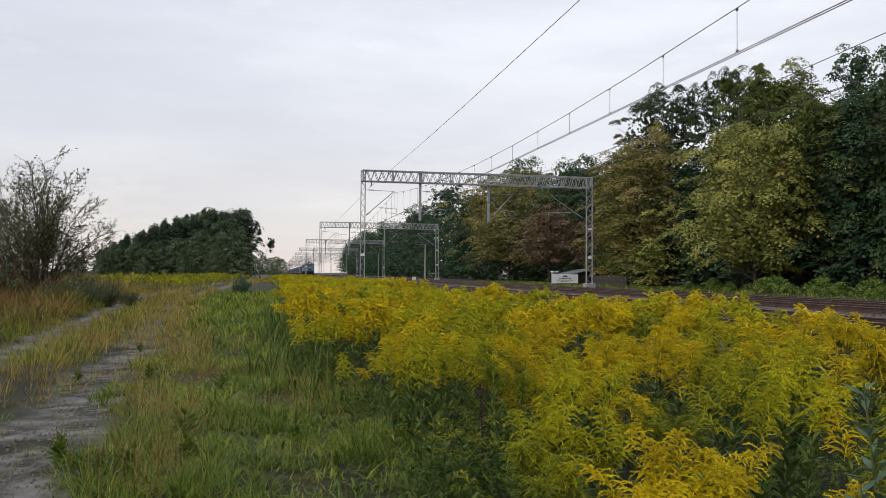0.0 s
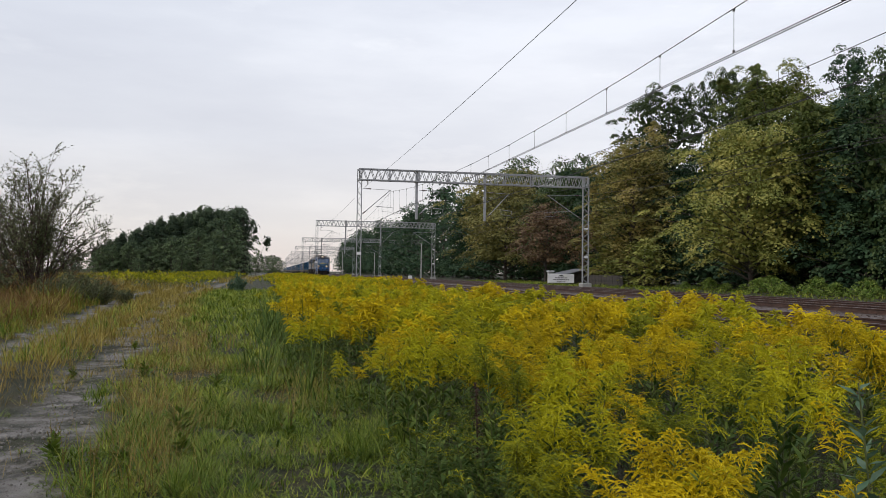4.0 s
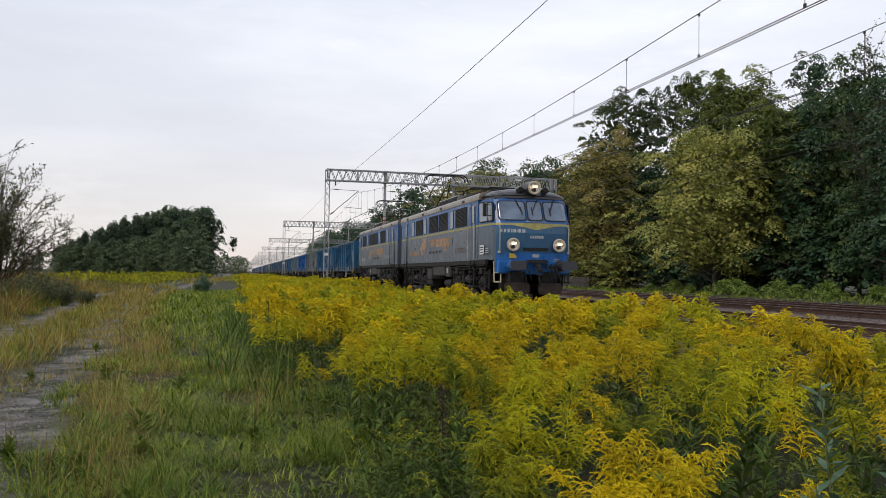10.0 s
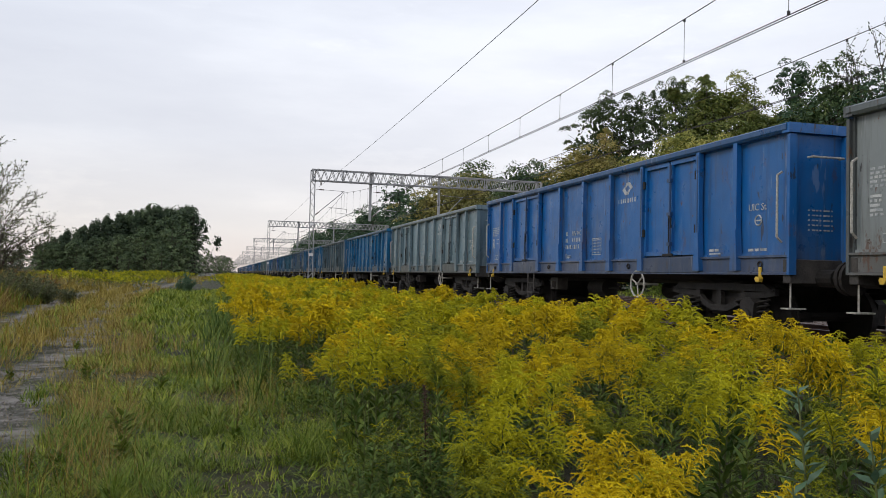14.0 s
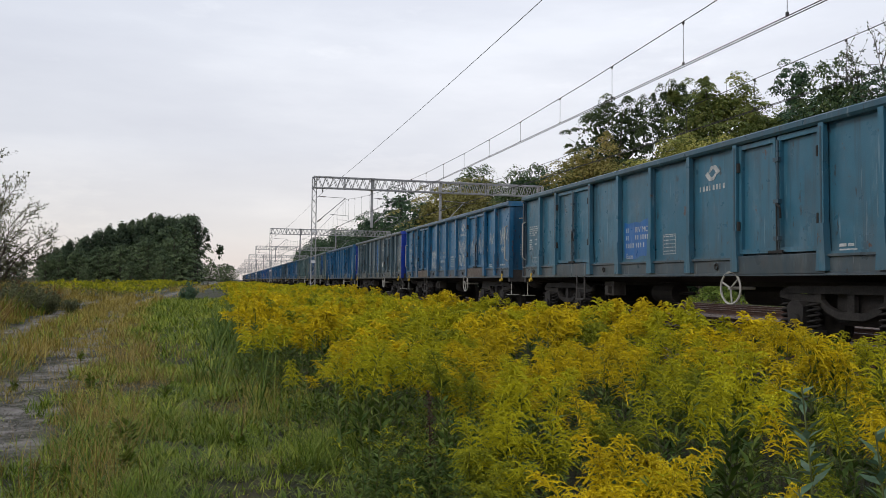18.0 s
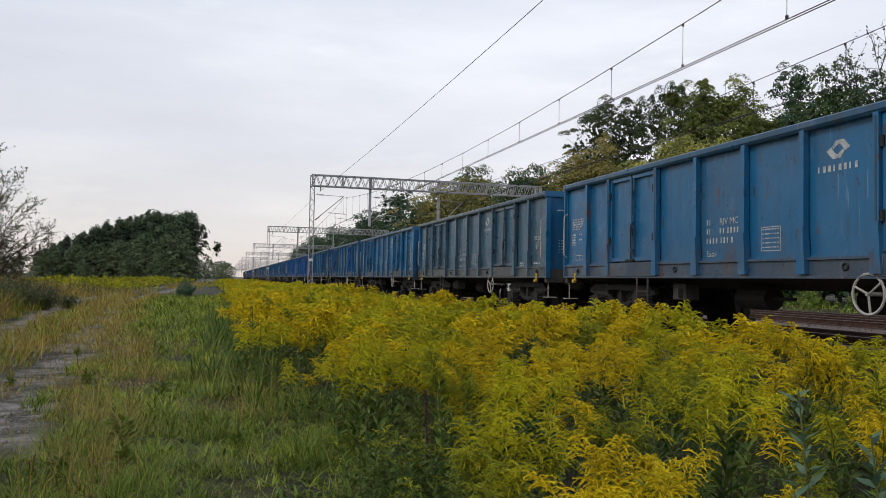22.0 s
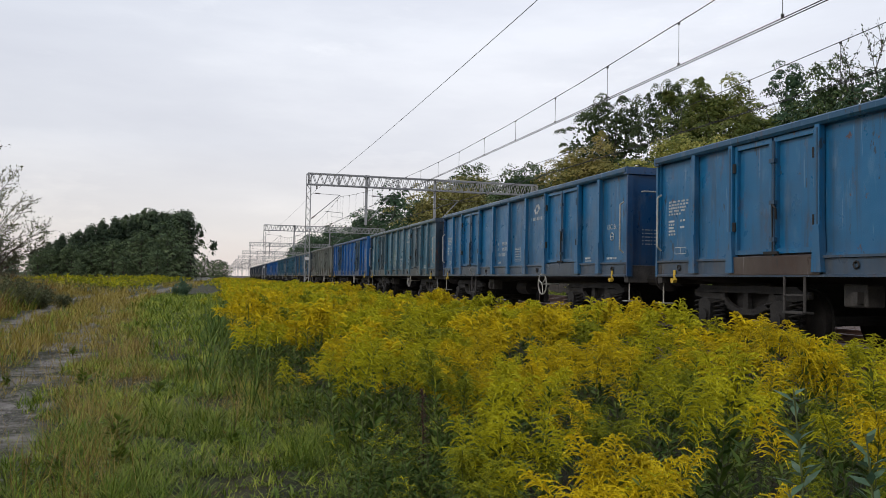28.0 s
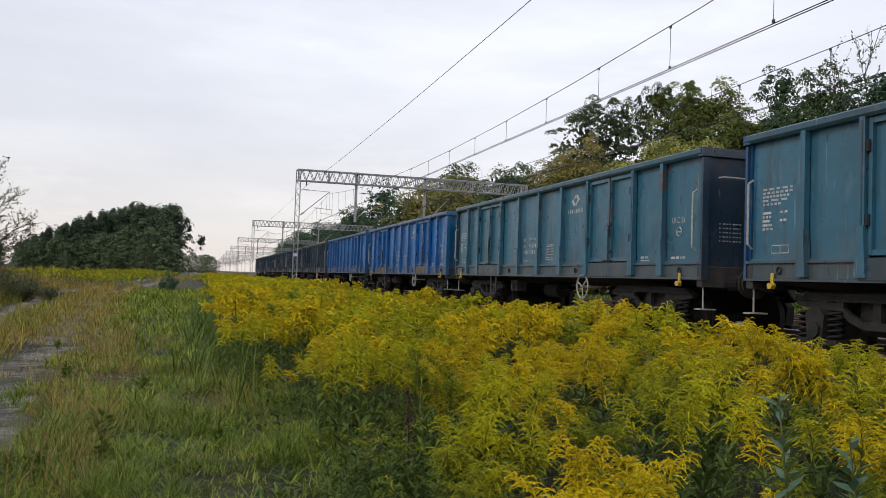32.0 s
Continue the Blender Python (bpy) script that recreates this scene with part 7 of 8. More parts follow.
turf("green_grass", 36000, (-2.4, 1.8, 4.4, 15), (0.10, 0.26), (0.007, 0.012), (0.3, 1.6), L_GRASS, "lush green grass between the sandy track and goldenrod", lambda p: lawn(p) & in_view(p, 2) & clumpy(p, 1.6, -0.55, 1.0), g, tuft=0.055, per=16)
turf("green_grass", 24000, (-2.2, 1.6, 4.4, 9.5), (0.14, 0.34), (0.006, 0.011), (0.2, 1.3), L_FRESH, "fresh bright green grass blades in the turf", lambda p: lawn(p) & in_view(p, 2) & clumpy(p, 2.3, 0.0, 4.0), g, tuft=0.04, per=18)
turf("dead_thatch", 26000, (-2.4, 1.8, 4.4, 15), (0.06, 0.18), (0.005, 0.010), (0.8, 3.0), L_DRY, "brown dead thatch among the green grass", lambda p: lawn(p) & in_view(p, 2) & ~clumpy(p, 1.6, -0.20, 1.0), g, tuft=0.07)
turf("seeding_grass", 5000, (-2.6, 1.0, 4.6, 16), (0.28, 0.50), (0.003, 0.006), (0.05, 0.7), L_DRY, "thin seeding grass stalks above the turf", lambda p: lawn(p) & in_view(p, 2) & clumpy(p, 0.8, -0.1, 3.0), g, tuft=0.10, per=6)
turf("broadleaf_weeds", 6000, (-1.8, 1.5, 4.6, 14), (0.10, 0.22), (0.018, 0.034), (0.6, 1.6), L_GRODLEAF, "low broad-leaved weeds in the turf", lambda p: lawn(p) & clumpy(p, 1.9, 0.1, 7.0), g, "weeds", 0.05, 8)
turf("green_grass", 24000, (-4.5, 1.2, 15, 60), (0.14, 0.40), (0.008, 0.016), (0.2, 1.2), L_GRASS, "green grass along the goldenrod edge", lambda p: (p[:, 0] > path_x(p[:, 1]) + 0.9) & (p[:, 0] < edge_x(p[:, 1]) + 0.5), g, tuft=0.13, per=12)
turf("tall_green_weeds", 2200, (-0.6, 1.8, 9.0, 30), (0.40, 0.80), (0.010, 0.017), (0.05, 0.45), L_GRODLEAF, "tall green unflowered weeds at the goldenrod edge", lambda p: (p[:, 0] > edge_x(p[:, 1]) - 0.9) & (p[:, 0] < edge_x(p[:, 1]) + 0.25) & clumpy(p, 0.9, -0.2, 2.0), g, "weeds", 0.08)
turf("dry_grass", 12000, (-4.6, 0.2, 5.0, 26), (0.22, 0.52), (0.004, 0.008), (0.05, 0.8), L_DRY, "dry tawny grass tufts beside the sandy ruts", lambda p: off_ruts(p, 0.50) & (p[:, 0] < path_x(p[:, 1]) + 1.5) & (p[:, 0] > path_x(p[:, 1]) - 1.9) & clumpy(p, 1.1, -0.2, 4.0), g, tuft=0.07, per=12)
turf("path_grass", 12000, (-5.4, -0.6, 4.6, 40), (0.05, 0.15), (0.005, 0.010), (0.4, 2.0), L_GRASS, "short grass creeping over the sandy ruts", lambda p: ~off_ruts(p, 0.55) & clumpy(p, 2.1, 0.0, 9.0), g, tuft=0.05, per=12)
turf("path_straw", 3000, (-5.0, -0.6, 4.6, 30), (0.06, 0.24), (0.003, 0.007), (0.3, 1.8), L_DRY, "straw-coloured tufts breaking up the sandy ruts", lambda p: ~off_ruts(p, 0.5) & clumpy(p, 1.7, 0.2, 2.0), g, tuft=0.05)
turf("dry_grass", 7000, (-6.2, -1.4, 9.0, 34), (0.12, 0.34), (0.004, 0.008), (0.1, 1.1), L_STRAW, "dry grass closing over the old ruts", lambda p: ~off_ruts(p, 0.65) & (off_ruts(p, 0.30) | clumpy(p, 0.8, 0.15, 6.0)), g, tuft=0.07)
turf("green_grass", 7000, (-6.2, -1.4, 9.0, 34), (0.08, 0.22), (0.005, 0.010), (0.2, 1.3), L_GRASS, "green grass closing over the old ruts", lambda p: ~off_ruts(p, 0.7) & (off_ruts(p, 0.28) | clumpy(p, 0.9, 0.2, 3.0)), g, tuft=0.07)
turf("dry_grass", 9000, (-5.6, -2.0, 15.5, 50), (0.16, 0.42), (0.004, 0.008), (0.1, 1.1), L_STRAW, "dry grass hiding the far stretch of the rut", lambda p: (np.abs(p[:, 0] - path_x(p[:, 1])) < 0.75) & clumpy(p, 0.9, -0.75, 2.0), g, tuft=0.09, per=10)
turf("seeding_grass", 4000, (-2.9, -0.7, 5.2, 11), (0.28, 0.55), (0.003, 0.006), (0.05, 0.5), L_DRY, "brown seeding stalks beside the sandy rut", lambda p: (np.abs(p[:, 0] - path_x(p[:, 1]) - 0.95) < 0.40) & clumpy(p, 1.2, -0.1, 3.5), g, tuft=0.09, per=6)
turf("dry_grass", 26000, (-12, -2.5, 12, 60), (0.28, 0.62), (0.006, 0.011), (0.05, 0.8), L_STRAW, "tall golden dry grass beside the field track", lambda p: off_ruts(p, 0.50) & (p[:, 0] < path_x(p[:, 1]) + 1.2), g, tuft=0.11, per=14)
turf("green_grass", 9000, (-8, -2.0, 11, 40), (0.20, 0.50), (0.006, 0.012), (0.1, 0.9), L_GRASS, "green tufts between the ruts of the field track", lambda p: off_ruts(p, 0.55) & (p[:, 0] < path_x(p[:, 1]) + 1.2) & clumpy(p, 0.7, 0.0, 8.0), g, tuft=0.11, per=14)
turf("russet_sedge", 24000, (-16, -5.6, 17, 46), (0.55, 1.10), (0.008, 0.014), (0.1, 0.9), L_RUSTY, "russet and brown sedge bank behind the track", lambda p: (p[:, 0] < path_x(p[:, 1]) - 3.1), g, "sedge", 0.16, 14)
turf("sedge", 14000, (-14, -5.0, 17, 40), (0.4, 0.95), (0.008, 0.014), (0.1, 0.9), L_GRASS, "green sedge mixed into the russet bank", lambda p: (p[:, 0] < path_x(p[:, 1]) - 2.9) & clumpy(p, 0.6, -0.1, 5.0), g, "sedge", 0.16, 14)
turf("meadow_grass", 22000, (-70, -3, 58, 190), (0.4, 0.85), (0.010, 0.02), (0.05, 0.6), L_STRAW, "pale dry meadow before the far wood", lambda p: (p[:, 0] < path_x(p[:, 1]) + 3) & off_ruts(p, 0.6), g, tuft=0.4)
turf("bank_grass", 8000, (24.9, 34, 20, 110), (0.10, 0.30), (0.008, 0.016), (0.1, 0.9), L_GRASS, "green grass strip before the wood", lambda p: p[:, 1] > 20, g, tuft=0.3)
turf("bank_weeds", 6000, (5.8, 7.0, 9, 70), (0.15, 0.5), (0.006, 0.012), (0.1, 0.7), L_DRY, "dry weeds on the ballast shoulder", lambda p: clumpy(p, 0.8, 0.0, 1.0), g, "weeds")


# single plants that stand out
def tall_weed(x, y, h, seed):
    g = np.random.default_rng(seed)
    t = empty("willowherb", pose(x, y, float(ground_z(x, y))))
    tagged(t, "tall blue-green weed with narrow leaves among the goldenrod", "weed", "tall weeds")
    s = np.linspace(0, 1, 6)
    p = np.stack([0.04 * np.sin(s * 3), 0.05 * s, s * h], 1)
    v, f = tubes_np(p[None], np.linspace(0.006, 0.0025, 6)[None], 5)
    a = new("stem", mesh_np("stem", v, f, L_STEM))
    a.parent = t
    n = 64
    u = np.sort(g.uniform(0.15, 1.0, n))
    az = np.arange(n) * 2.4
    d = np.stack([np.cos(az), np.sin(az), g.uniform(0.1, 0.9, n)], 1)
    at = np.stack([np.interp(u, s, p[:, c]) for c in range(3)], 1)
    v, f = sprinkle(LEAF_V * np.array([0.7, 1, 1]), LEAF_F, at, frames_of(d, np.tile([0, 0, 1.0], (n, 1)), g.uniform(-0.4, 0.4, n)), 0.12 * (1.2 - 0.55 * u) * g.uniform(0.8, 1.2, n))
    b = new("leaves", mesh_np("leaves", v, f, L_BLUEGREEN))
    b.parent = t


tall_weed(1.70, 2.00, 1.26, 1)
tall_weed(1.95, 1.98, 1.12, 2)
tall_weed(1.62, 1.92, 0.98, 3)


def track_weed(x, y, h, seed):
    """A low branching weed on bare earth: a leafy foot and a few thin seeding stalks."""
    g = np.random.default_rng(seed)
    t = empty("track_weed", pose(x, y, float(ground_z(x, y))))
    tagged(t, "low green weed with thin seeding stalks on the track", "weed", "weeds on the track")
    n = 7
    s = np.linspace(0, 1, 5)
    az = np.arange(n) * 2.4 + g.uniform(-0.4, 0.4, n)
    out = np.stack([np.cos(az), np.sin(az), np.zeros(n)], 1)
    top = h * g.uniform(0.5, 1.0, n)
    p = out[:, None] * (0.28 * h * s ** 1.5)[None, :, None] * g.uniform(0.3, 1.2, (n, 1, 1)) + np.array([0, 0, 1.0]) * (top[:, None] * s[None])[..., None]
    v, f = tubes_np(p, np.tile(np.linspace(0.0035, 0.0012, 5), (n, 1)), 3)
    a = new("stem", mesh_np("stem", v, f, L_STEM))
    a.parent = t
    for name, m, lo, hi, size, mat in (("leaves", 46, 0.02, 0.55, 0.32 * h, L_FRESH), ("seed_head", 150, 0.55, 1.02, 0.035, L_DRY)):
        i, u = g.integers(0, n, m), g.uniform(lo, hi, m)
        at = np.stack([[np.interp(q, s, p[k, :, c]) for c in range(3)] for k, q in zip(i, u)])
        d = out[i] + np.array([0, 0, 0.7]) + g.normal(0, 0.5, (m, 3))
        v, f = sprinkle(LEAF_V, LEAF_F, at, frames_of(d, np.tile([0, 0, 1.0], (m, 1)), g.uniform(-0.5, 0.5, m)), size * g.uniform(0.6, 1.2, m) * (1.1 - 0.6 * u))
        b = new(name, mesh_np(name, v, f, mat))
        b.parent = t


for k, (x, y, h) in enumerate(((-1.70, 6.80, 0.36), (-1.33, 6.50, 0.20), (-1.15, 6.62, 0.30), (-0.72, 6.75, 0.46), (-0.86, 7.7, 0.50), (-2.60, 16.0, 0.34), (-2.75, 11.9, 0.30), (-1.75, 11.6, 0.42), (-0.70, 10.4, 0.50), (0.15, 7.4, 0.38))):
    track_weed(x, y, h, 60 + k)


def dead_dock(x, y, h, seed):
    g = np.random.default_rng(seed)
    t = empty("dead_dock_stem", pose(x, y, float(ground_z(x, y))))
    tagged(t, "dead brown dock stem with dry seed clusters", "weed")
    s = np.linspace(0, 1, 6)
    p = np.stack([-0.05 * s, 0.02 * np.sin(s * 4), s * h], 1)
    v, f = tubes_np(p[None], np.linspace(0.007, 0.003, 6)[None], 5)
    a = new("stem", mesh_np("stem", v, f, M_DOCK))
    a.parent = t
    n = 420
    u = g.uniform(0.42, 1.0, n)
    at = np.stack([np.interp(u, s, p[:, c]) for c in range(3)], 1) + g.normal(0, 0.014, (n, 3)) * (1.3 - u)[:, None] * 1.6
    v, f = sprinkle(LEAF_V * np.array([2.0, 1, 1]), LEAF_F, at, frames_of(g.normal(0, 1, (n, 3)), g.normal(0, 1, (n, 3)), np.zeros(n)), g.uniform(0.008, 0.016, n))
    b = new("seed_head", mesh_np("seed_head", v, f, M_DOCK))
    b.parent = t


dead_dock(1.27, 4.73, 0.86, 4)


# ---- trees ----
def tree_arrays(seed, h, width, base, boughs, plates, per, leaf, prof=(0.55, 0.95, 1.0, 0.72, 0.12), plate=0.5, droop=0.35, shoots=0, fill=0.15, girth=1.0, jag=0.22, rise=0.16, aspect=1.7):
    """Trunk, boughs and leaves. Leaves lie on domed, drooping tufts along the outer part of each bough.
    base: foot of the crown as a share of h; prof: crown radius from its foot to its top; shoots: leafy leaders above the crown."""
    g = np.random.default_rng(seed)
    t = np.linspace(0, 1, 5)
    sway = g.normal(0, 0.012 * h, (5, 2)).cumsum(0)
    trunk = np.stack([sway[:, 0] * t, sway[:, 1] * t, t * h * 0.95], 1)
    r0 = (0.012 * h + 0.03) * girth
    ph = g.uniform(0, 6.28, 3)
    v = (np.arange(boughs) + g.uniform(0, 1, boughs)) / boughs
    az = np.arange(boughs) * 2.399 + g.uniform(-0.6, 0.6, boughs)
    lobes = 1 + jag * (0.6 * np.sin(2 * az + ph[0] + 4 * v) + 0.5 * np.sin(5 * az + ph[1] - 7 * v)) + g.uniform(-jag, 0.5 * jag, boughs)
    R = np.maximum(width * 0.5 * np.interp(v, np.linspace(0, 1, len(prof)), prof) * lobes, 0.15)
    out = np.stack([np.cos(az), np.sin(az), np.zeros(boughs)], 1)
    u1 = base + (1 - base) * v
    u0 = np.clip(u1 - rise * (0.4 + R / width), 0.04, 0.93)
    p0 = np.stack([np.interp(u0 * 0.95, t * 0.95, trunk[:, c]) for c in range(2)] + [u0 * h * 0.95], 1)
    p1 = np.stack([np.interp(u1 * 0.95, t * 0.95, trunk[:, c]) for c in range(2)] + [u1 * h], 1) + out * R[:, None]
    mid = (p0 + p1) / 2 + np.array([0, 0, 1.0]) * (0.10 * R)[:, None] + g.normal(0, 0.05, (boughs, 3)) * R[:, None]
    s = np.array([0, 0.33, 0.66, 1.0])[None, :, None]
    paths = (1 - s) ** 2 * p0[:, None] + 2 * s * (1 - s) * mid[:, None] + s ** 2 * p1[:, None]
    rad = (r0 * (1 - 0.85 * u0) * 0.42)[:, None] * np.array([1.0, 0.7, 0.42, 0.12])[None] + 0.006
    wood = [tubes_np(trunk[None], (r0 * (1 - 0.88 * t) ** 0.9)[None], 7), tubes_np(paths, rad, 3)]
    # plates along the boughs
    b = np.repeat(np.arange(boughs), plates)
    n = len(b)
    f = np.where(np.arange(n) % plates == 0, 1.0, g.uniform(0.45, 1.0, n))
    lat = np.stack([-out[b, 1], out[b, 0], np.zeros(n)], 1)
    c = (1 - f[:, None]) ** 2 * p0[b] + 2 * (f * (1 - f))[:, None] * mid[b] + (f ** 2)[:, None] * p1[b]
    c = c + lat * (g.normal(0, 0.17, n) * R[b])[:, None] + np.array([0, 0, 1.0]) * (g.normal(0, 0.06, n) * R[b] - droop * 0.3 * f)[:, None]
    po, pr = out[b], plate * g.uniform(0.55, 1.3, n)
    lift = 0.55 + 1.1 * np.maximum(0, v[b] - 0.55)
    if shoots:
        k = 6
        top = g.choice(np.flatnonzero(v > 0.45), shoots)
        L = g.uniform(0.05, 0.11, shoots) * h
        st = np.linspace(0, 1, k)
        tip = p1[top][:, None] + (np.array([0, 0, 1.0]) + 0.35 * out[top] * g.uniform(-0.4, 1, (shoots, 1)))[:, None] * (L[:, None, None] * st[None, :, None])
        wood.append(tubes_np(tip[:, [0, 2, 5]], np.tile([0.035, 0.02, 0.008], (shoots, 1)), 3))
        c = np.concatenate([c, tip.reshape(-1, 3) + g.normal(0, 0.16, (shoots * k, 3))])
        po = np.concatenate([po, np.repeat(out[top], k, 0)])
        lift = np.concatenate([lift, np.full(shoots * k, 1.6)])
        pr = np.concatenate([pr, np.tile(plate * (0.62 - 0.36 * st), shoots)])
    m = len(c)
    i = np.repeat(np.arange(m), per)
    n = len(i)
    a, q = g.uniform(0, 6.28, n), np.sqrt(g.uniform(0, 1, n))
    off = np.stack([np.cos(a) * q, np.sin(a) * q, np.zeros(n)], 1) * pr[i][:, None]
    along = (off * po[i]).sum(1)
    pos = c[i] + off + np.array([0, 0, 1.0]) * (lift[i] * pr[i] * np.sqrt(1.001 - q * q) - droop * 0.55 * along + g.normal(0, 0.09, n) * pr[i])[:, None]
    nrm = np.array([0, 0, 0.75]) + po[i] * 0.35 + off / (pr[i][:, None] + 1e-6) * 0.8 + g.normal(0, 0.27, (n, 3))
    size = leaf * g.uniform(0.6, 1.35, n)
    k = int(fill * n)
    if k:
        w = g.uniform(0.05, 0.92, k)
        az2 = g.uniform(0, 6.28, k)
        r2 = width * 0.36 * np.interp(w, np.linspace(0, 1, len(prof)), prof) * np.sqrt(g.uniform(0, 1, k))
        pos = np.concatenate([pos, np.stack([r2 * np.cos(az2), r2 * np.sin(az2), h * (base + (1 - base) * w)], 1)])
        nrm = np.concatenate([nrm, g.normal(0, 1, (k, 3))])
        size = np.concatenate([size, leaf * g.uniform(1.3, 2.4, k)])
        n += k
    pos[:, 2] = np.maximum(pos[:, 2], 0.12)
    fwd = np.cross(nrm, g.normal(0, 1, (n, 3)))
    fwd[:, 2] -= 0.3 * droop
    lv, lf = sprinkle((LEAF_V - np.array([0, 0.5, 0])) * np.array([aspect, 1, 1]), LEAF_F, pos, frames_of(fwd, nrm, np.zeros(n)), size)
    return join_np(wood), (lv, lf)


def shrub_arrays(seed, h, width, stems, twigs, leaves, leaf, bare=0.3):
    """Many thin stems fanning out from one foot, with side twigs and narrow leaves towards their ends."""
    g = np.random.default_rng(seed)
    k = 6
    s = np.linspace(0, 1, k)
    az = np.arange(stems) * 2.399 + g.uniform(-0.5, 0.5, stems)
    reach = width * 0.5 * np.sqrt(g.uniform(0.01, 1, stems))
    top = h * (1 - 0.50 * (reach / (0.5 * width)) ** 2) * g.uniform(0.72, 1.0, stems)
    out = np.stack([np.cos(az), np.sin(az), np.zeros(stems)], 1)
    p = out[:, None] * (reach[:, None] * (0.35 * s + 0.65 * s ** 2)[None])[..., None] + np.array([0, 0, 1.0]) * (top[:, None] * (s ** 0.92)[None])[..., None]
    p = p + g.normal(0, 0.02 * h, (stems, k, 3)) * s[None, :, None]
    p[:, :, :2] += (g.normal(0, 0.04 * width, (stems, 2)))[:, None]
    wood = [tubes_np(p, np.tile(np.linspace(0.0062 * h, 0.0008 * h, k), (stems, 1)), 4)]
    b = np.repeat(np.arange(stems), twigs)
    n = len(b)
    f = g.uniform(bare, 1.0, n)
    j = np.minimum((f * (k - 1)).astype(int), k - 2)
    w = (f * (k - 1) - j)[:, None]
    at = p[b, j] * (1 - w) + p[b, j + 1] * w
    d = unit(out[b] * 0.5 + np.array([0, 0, 0.75]) + g.normal(0, 0.55, (n, 3)))
    L = h * g.uniform(0.07, 0.19, n) * (1.15 - 0.5 * f)
    end = at + d * L[:, None] + np.array([0, 0, -0.12]) * L[:, None]
    wood.append(tubes_np(np.stack([at, (at + end) / 2 + np.array([0, 0, 0.03]), end], 1), np.tile([0.0011 * h, 0.0008 * h, 0.0004 * h], (n, 1)), 3))
    i = np.repeat(np.arange(n), leaves)
    q = g.uniform(0.15, 1.05, len(i))[:, None]
    pos = at[i] * (1 - q) + end[i] * q + g.normal(0, leaf * 0.35, (len(i), 3))
    fwd = d[i] * 0.7 + g.normal(0, 0.6, (len(i), 3))
    lv, lf = sprinkle(LEAF_V, LEAF_F, pos, frames_of(fwd, g.normal(0, 1, (len(i), 3)), np.zeros(len(i))), leaf * g.uniform(0.6, 1.4, len(i)))
    return join_np(wood), (lv, lf)


def make_tree(name, label, arrays, leaf_mat, bark=None, category="tree", group=""):
    t = empty(name)
    tagged(t, label, category, group)
    (tv, tf), (lv, lf) = arrays
    a = new("trunk", mesh_np("trunk", tv, tf, bark or M_BARK))
    a.parent = t
    for p in a.data.polygons:
        p.use_smooth = True
    b = new("crown", mesh_np("crown", lv, lf, leaf_mat))
    b.parent = t
    return t


def put(t, x, y, s=1.0, rz=0.0, sz=None, first=False):
    m = Matrix.Translation((x, y, float(ground_z(x, y)) - 0.05)) @ Matrix.Rotation(radians(rz), 4, "Z") @ Matrix.Diagonal((s, s, sz or s, 1))
    c = t if first else copy_thing(t, Matrix.Identity(4))
    c.matrix_basis = m
    return c


used = set()


def grow(t, x, y, h, w, rz=0.0):
    """Stands a tree at its place with its own height and crown width."""
    co = np.empty(len(t.children[-1].data.vertices) * 3, np.float32)
    t.children[-1].data.vertices.foreach_get("co", co)
    co = co.reshape(-1, 3)
    h0, w0 = co[:, 2].max(), np.percentile(np.abs(co[:, :2]), 97) * 2
    first = t.name not in used
    used.add(t.name)
    return put(t, x, y, w / w0, rz, h / h0, first)


GW = "trees of the wood along the line"
DOME, TALL, CONE = (0.55, 0.95, 1.0, 0.72, 0.12), (0.45, 0.8, 1.0, 0.8, 0.2), (1.0, 0.85, 0.62, 0.36, 0.06)
t_lime = make_tree("lime_tree", "tall broad tree with yellowing leaves before the wood", tree_arrays(21, 11.5, 10.4, 0.14, 84, 2, 130, 0.160, (0.40, 0.95, 1.0, 0.84, 0.36), 0.80, 1.0, 0, 0.22, jag=0.32), L_YELLOWING, group=GW)
t_yell = make_tree("maple_tree", "olive maple turning brown at the wood's edge", tree_arrays(22, 17.0, 10.5, 0.10, 90, 2, 120, 0.175, (0.6, 0.9, 1.0, 0.80, 0.36), 0.90, 0.9, 3, 0.22, jag=0.34), L_OLIVE, group=GW)
t_oak = make_tree("oak_tree", "tall dark green oak with an open crown", tree_arrays(23, 22.0, 11.5, 0.34, 50, 4, 120, 0.23, (0.5, 0.85, 1.0, 0.95, 0.55), 0.86, 0.3, 0, 0.12, jag=0.34), L_MID, group=GW)
t_maple = make_tree("maple_tree", "tall green maple with yellowish leaves and upright leaders", tree_arrays(29, 19.8, 9.2, 0.12, 84, 2, 150, 0.175, (0.6, 0.9, 1.0, 0.86, 0.40), 0.86, 0.7, 12, 0.30, jag=0.34), L_MAPLE, group=GW)
t_dark = make_tree("broadleaf_tree", "tall dense dark green tree in the wood", tree_arrays(24, 16.0, 9.0, 0.12, 50, 2, 100, 0.22, (0.85, 1.0, 0.95, 0.82, 0.36), 1.12, 0.8, 0, 0.42, jag=0.34), L_DARK, group=GW)
t_dark2 = make_tree("broadleaf_tree", "dense mid-green tree in the wood", tree_arrays(25, 15.0, 9.5, 0.08, 46, 2, 90, 0.24, (0.8, 1.0, 0.95, 0.85, 0.36), 1.18, 0.8, 0, 0.42, jag=0.34), L_DARKER_MID, group=GW)
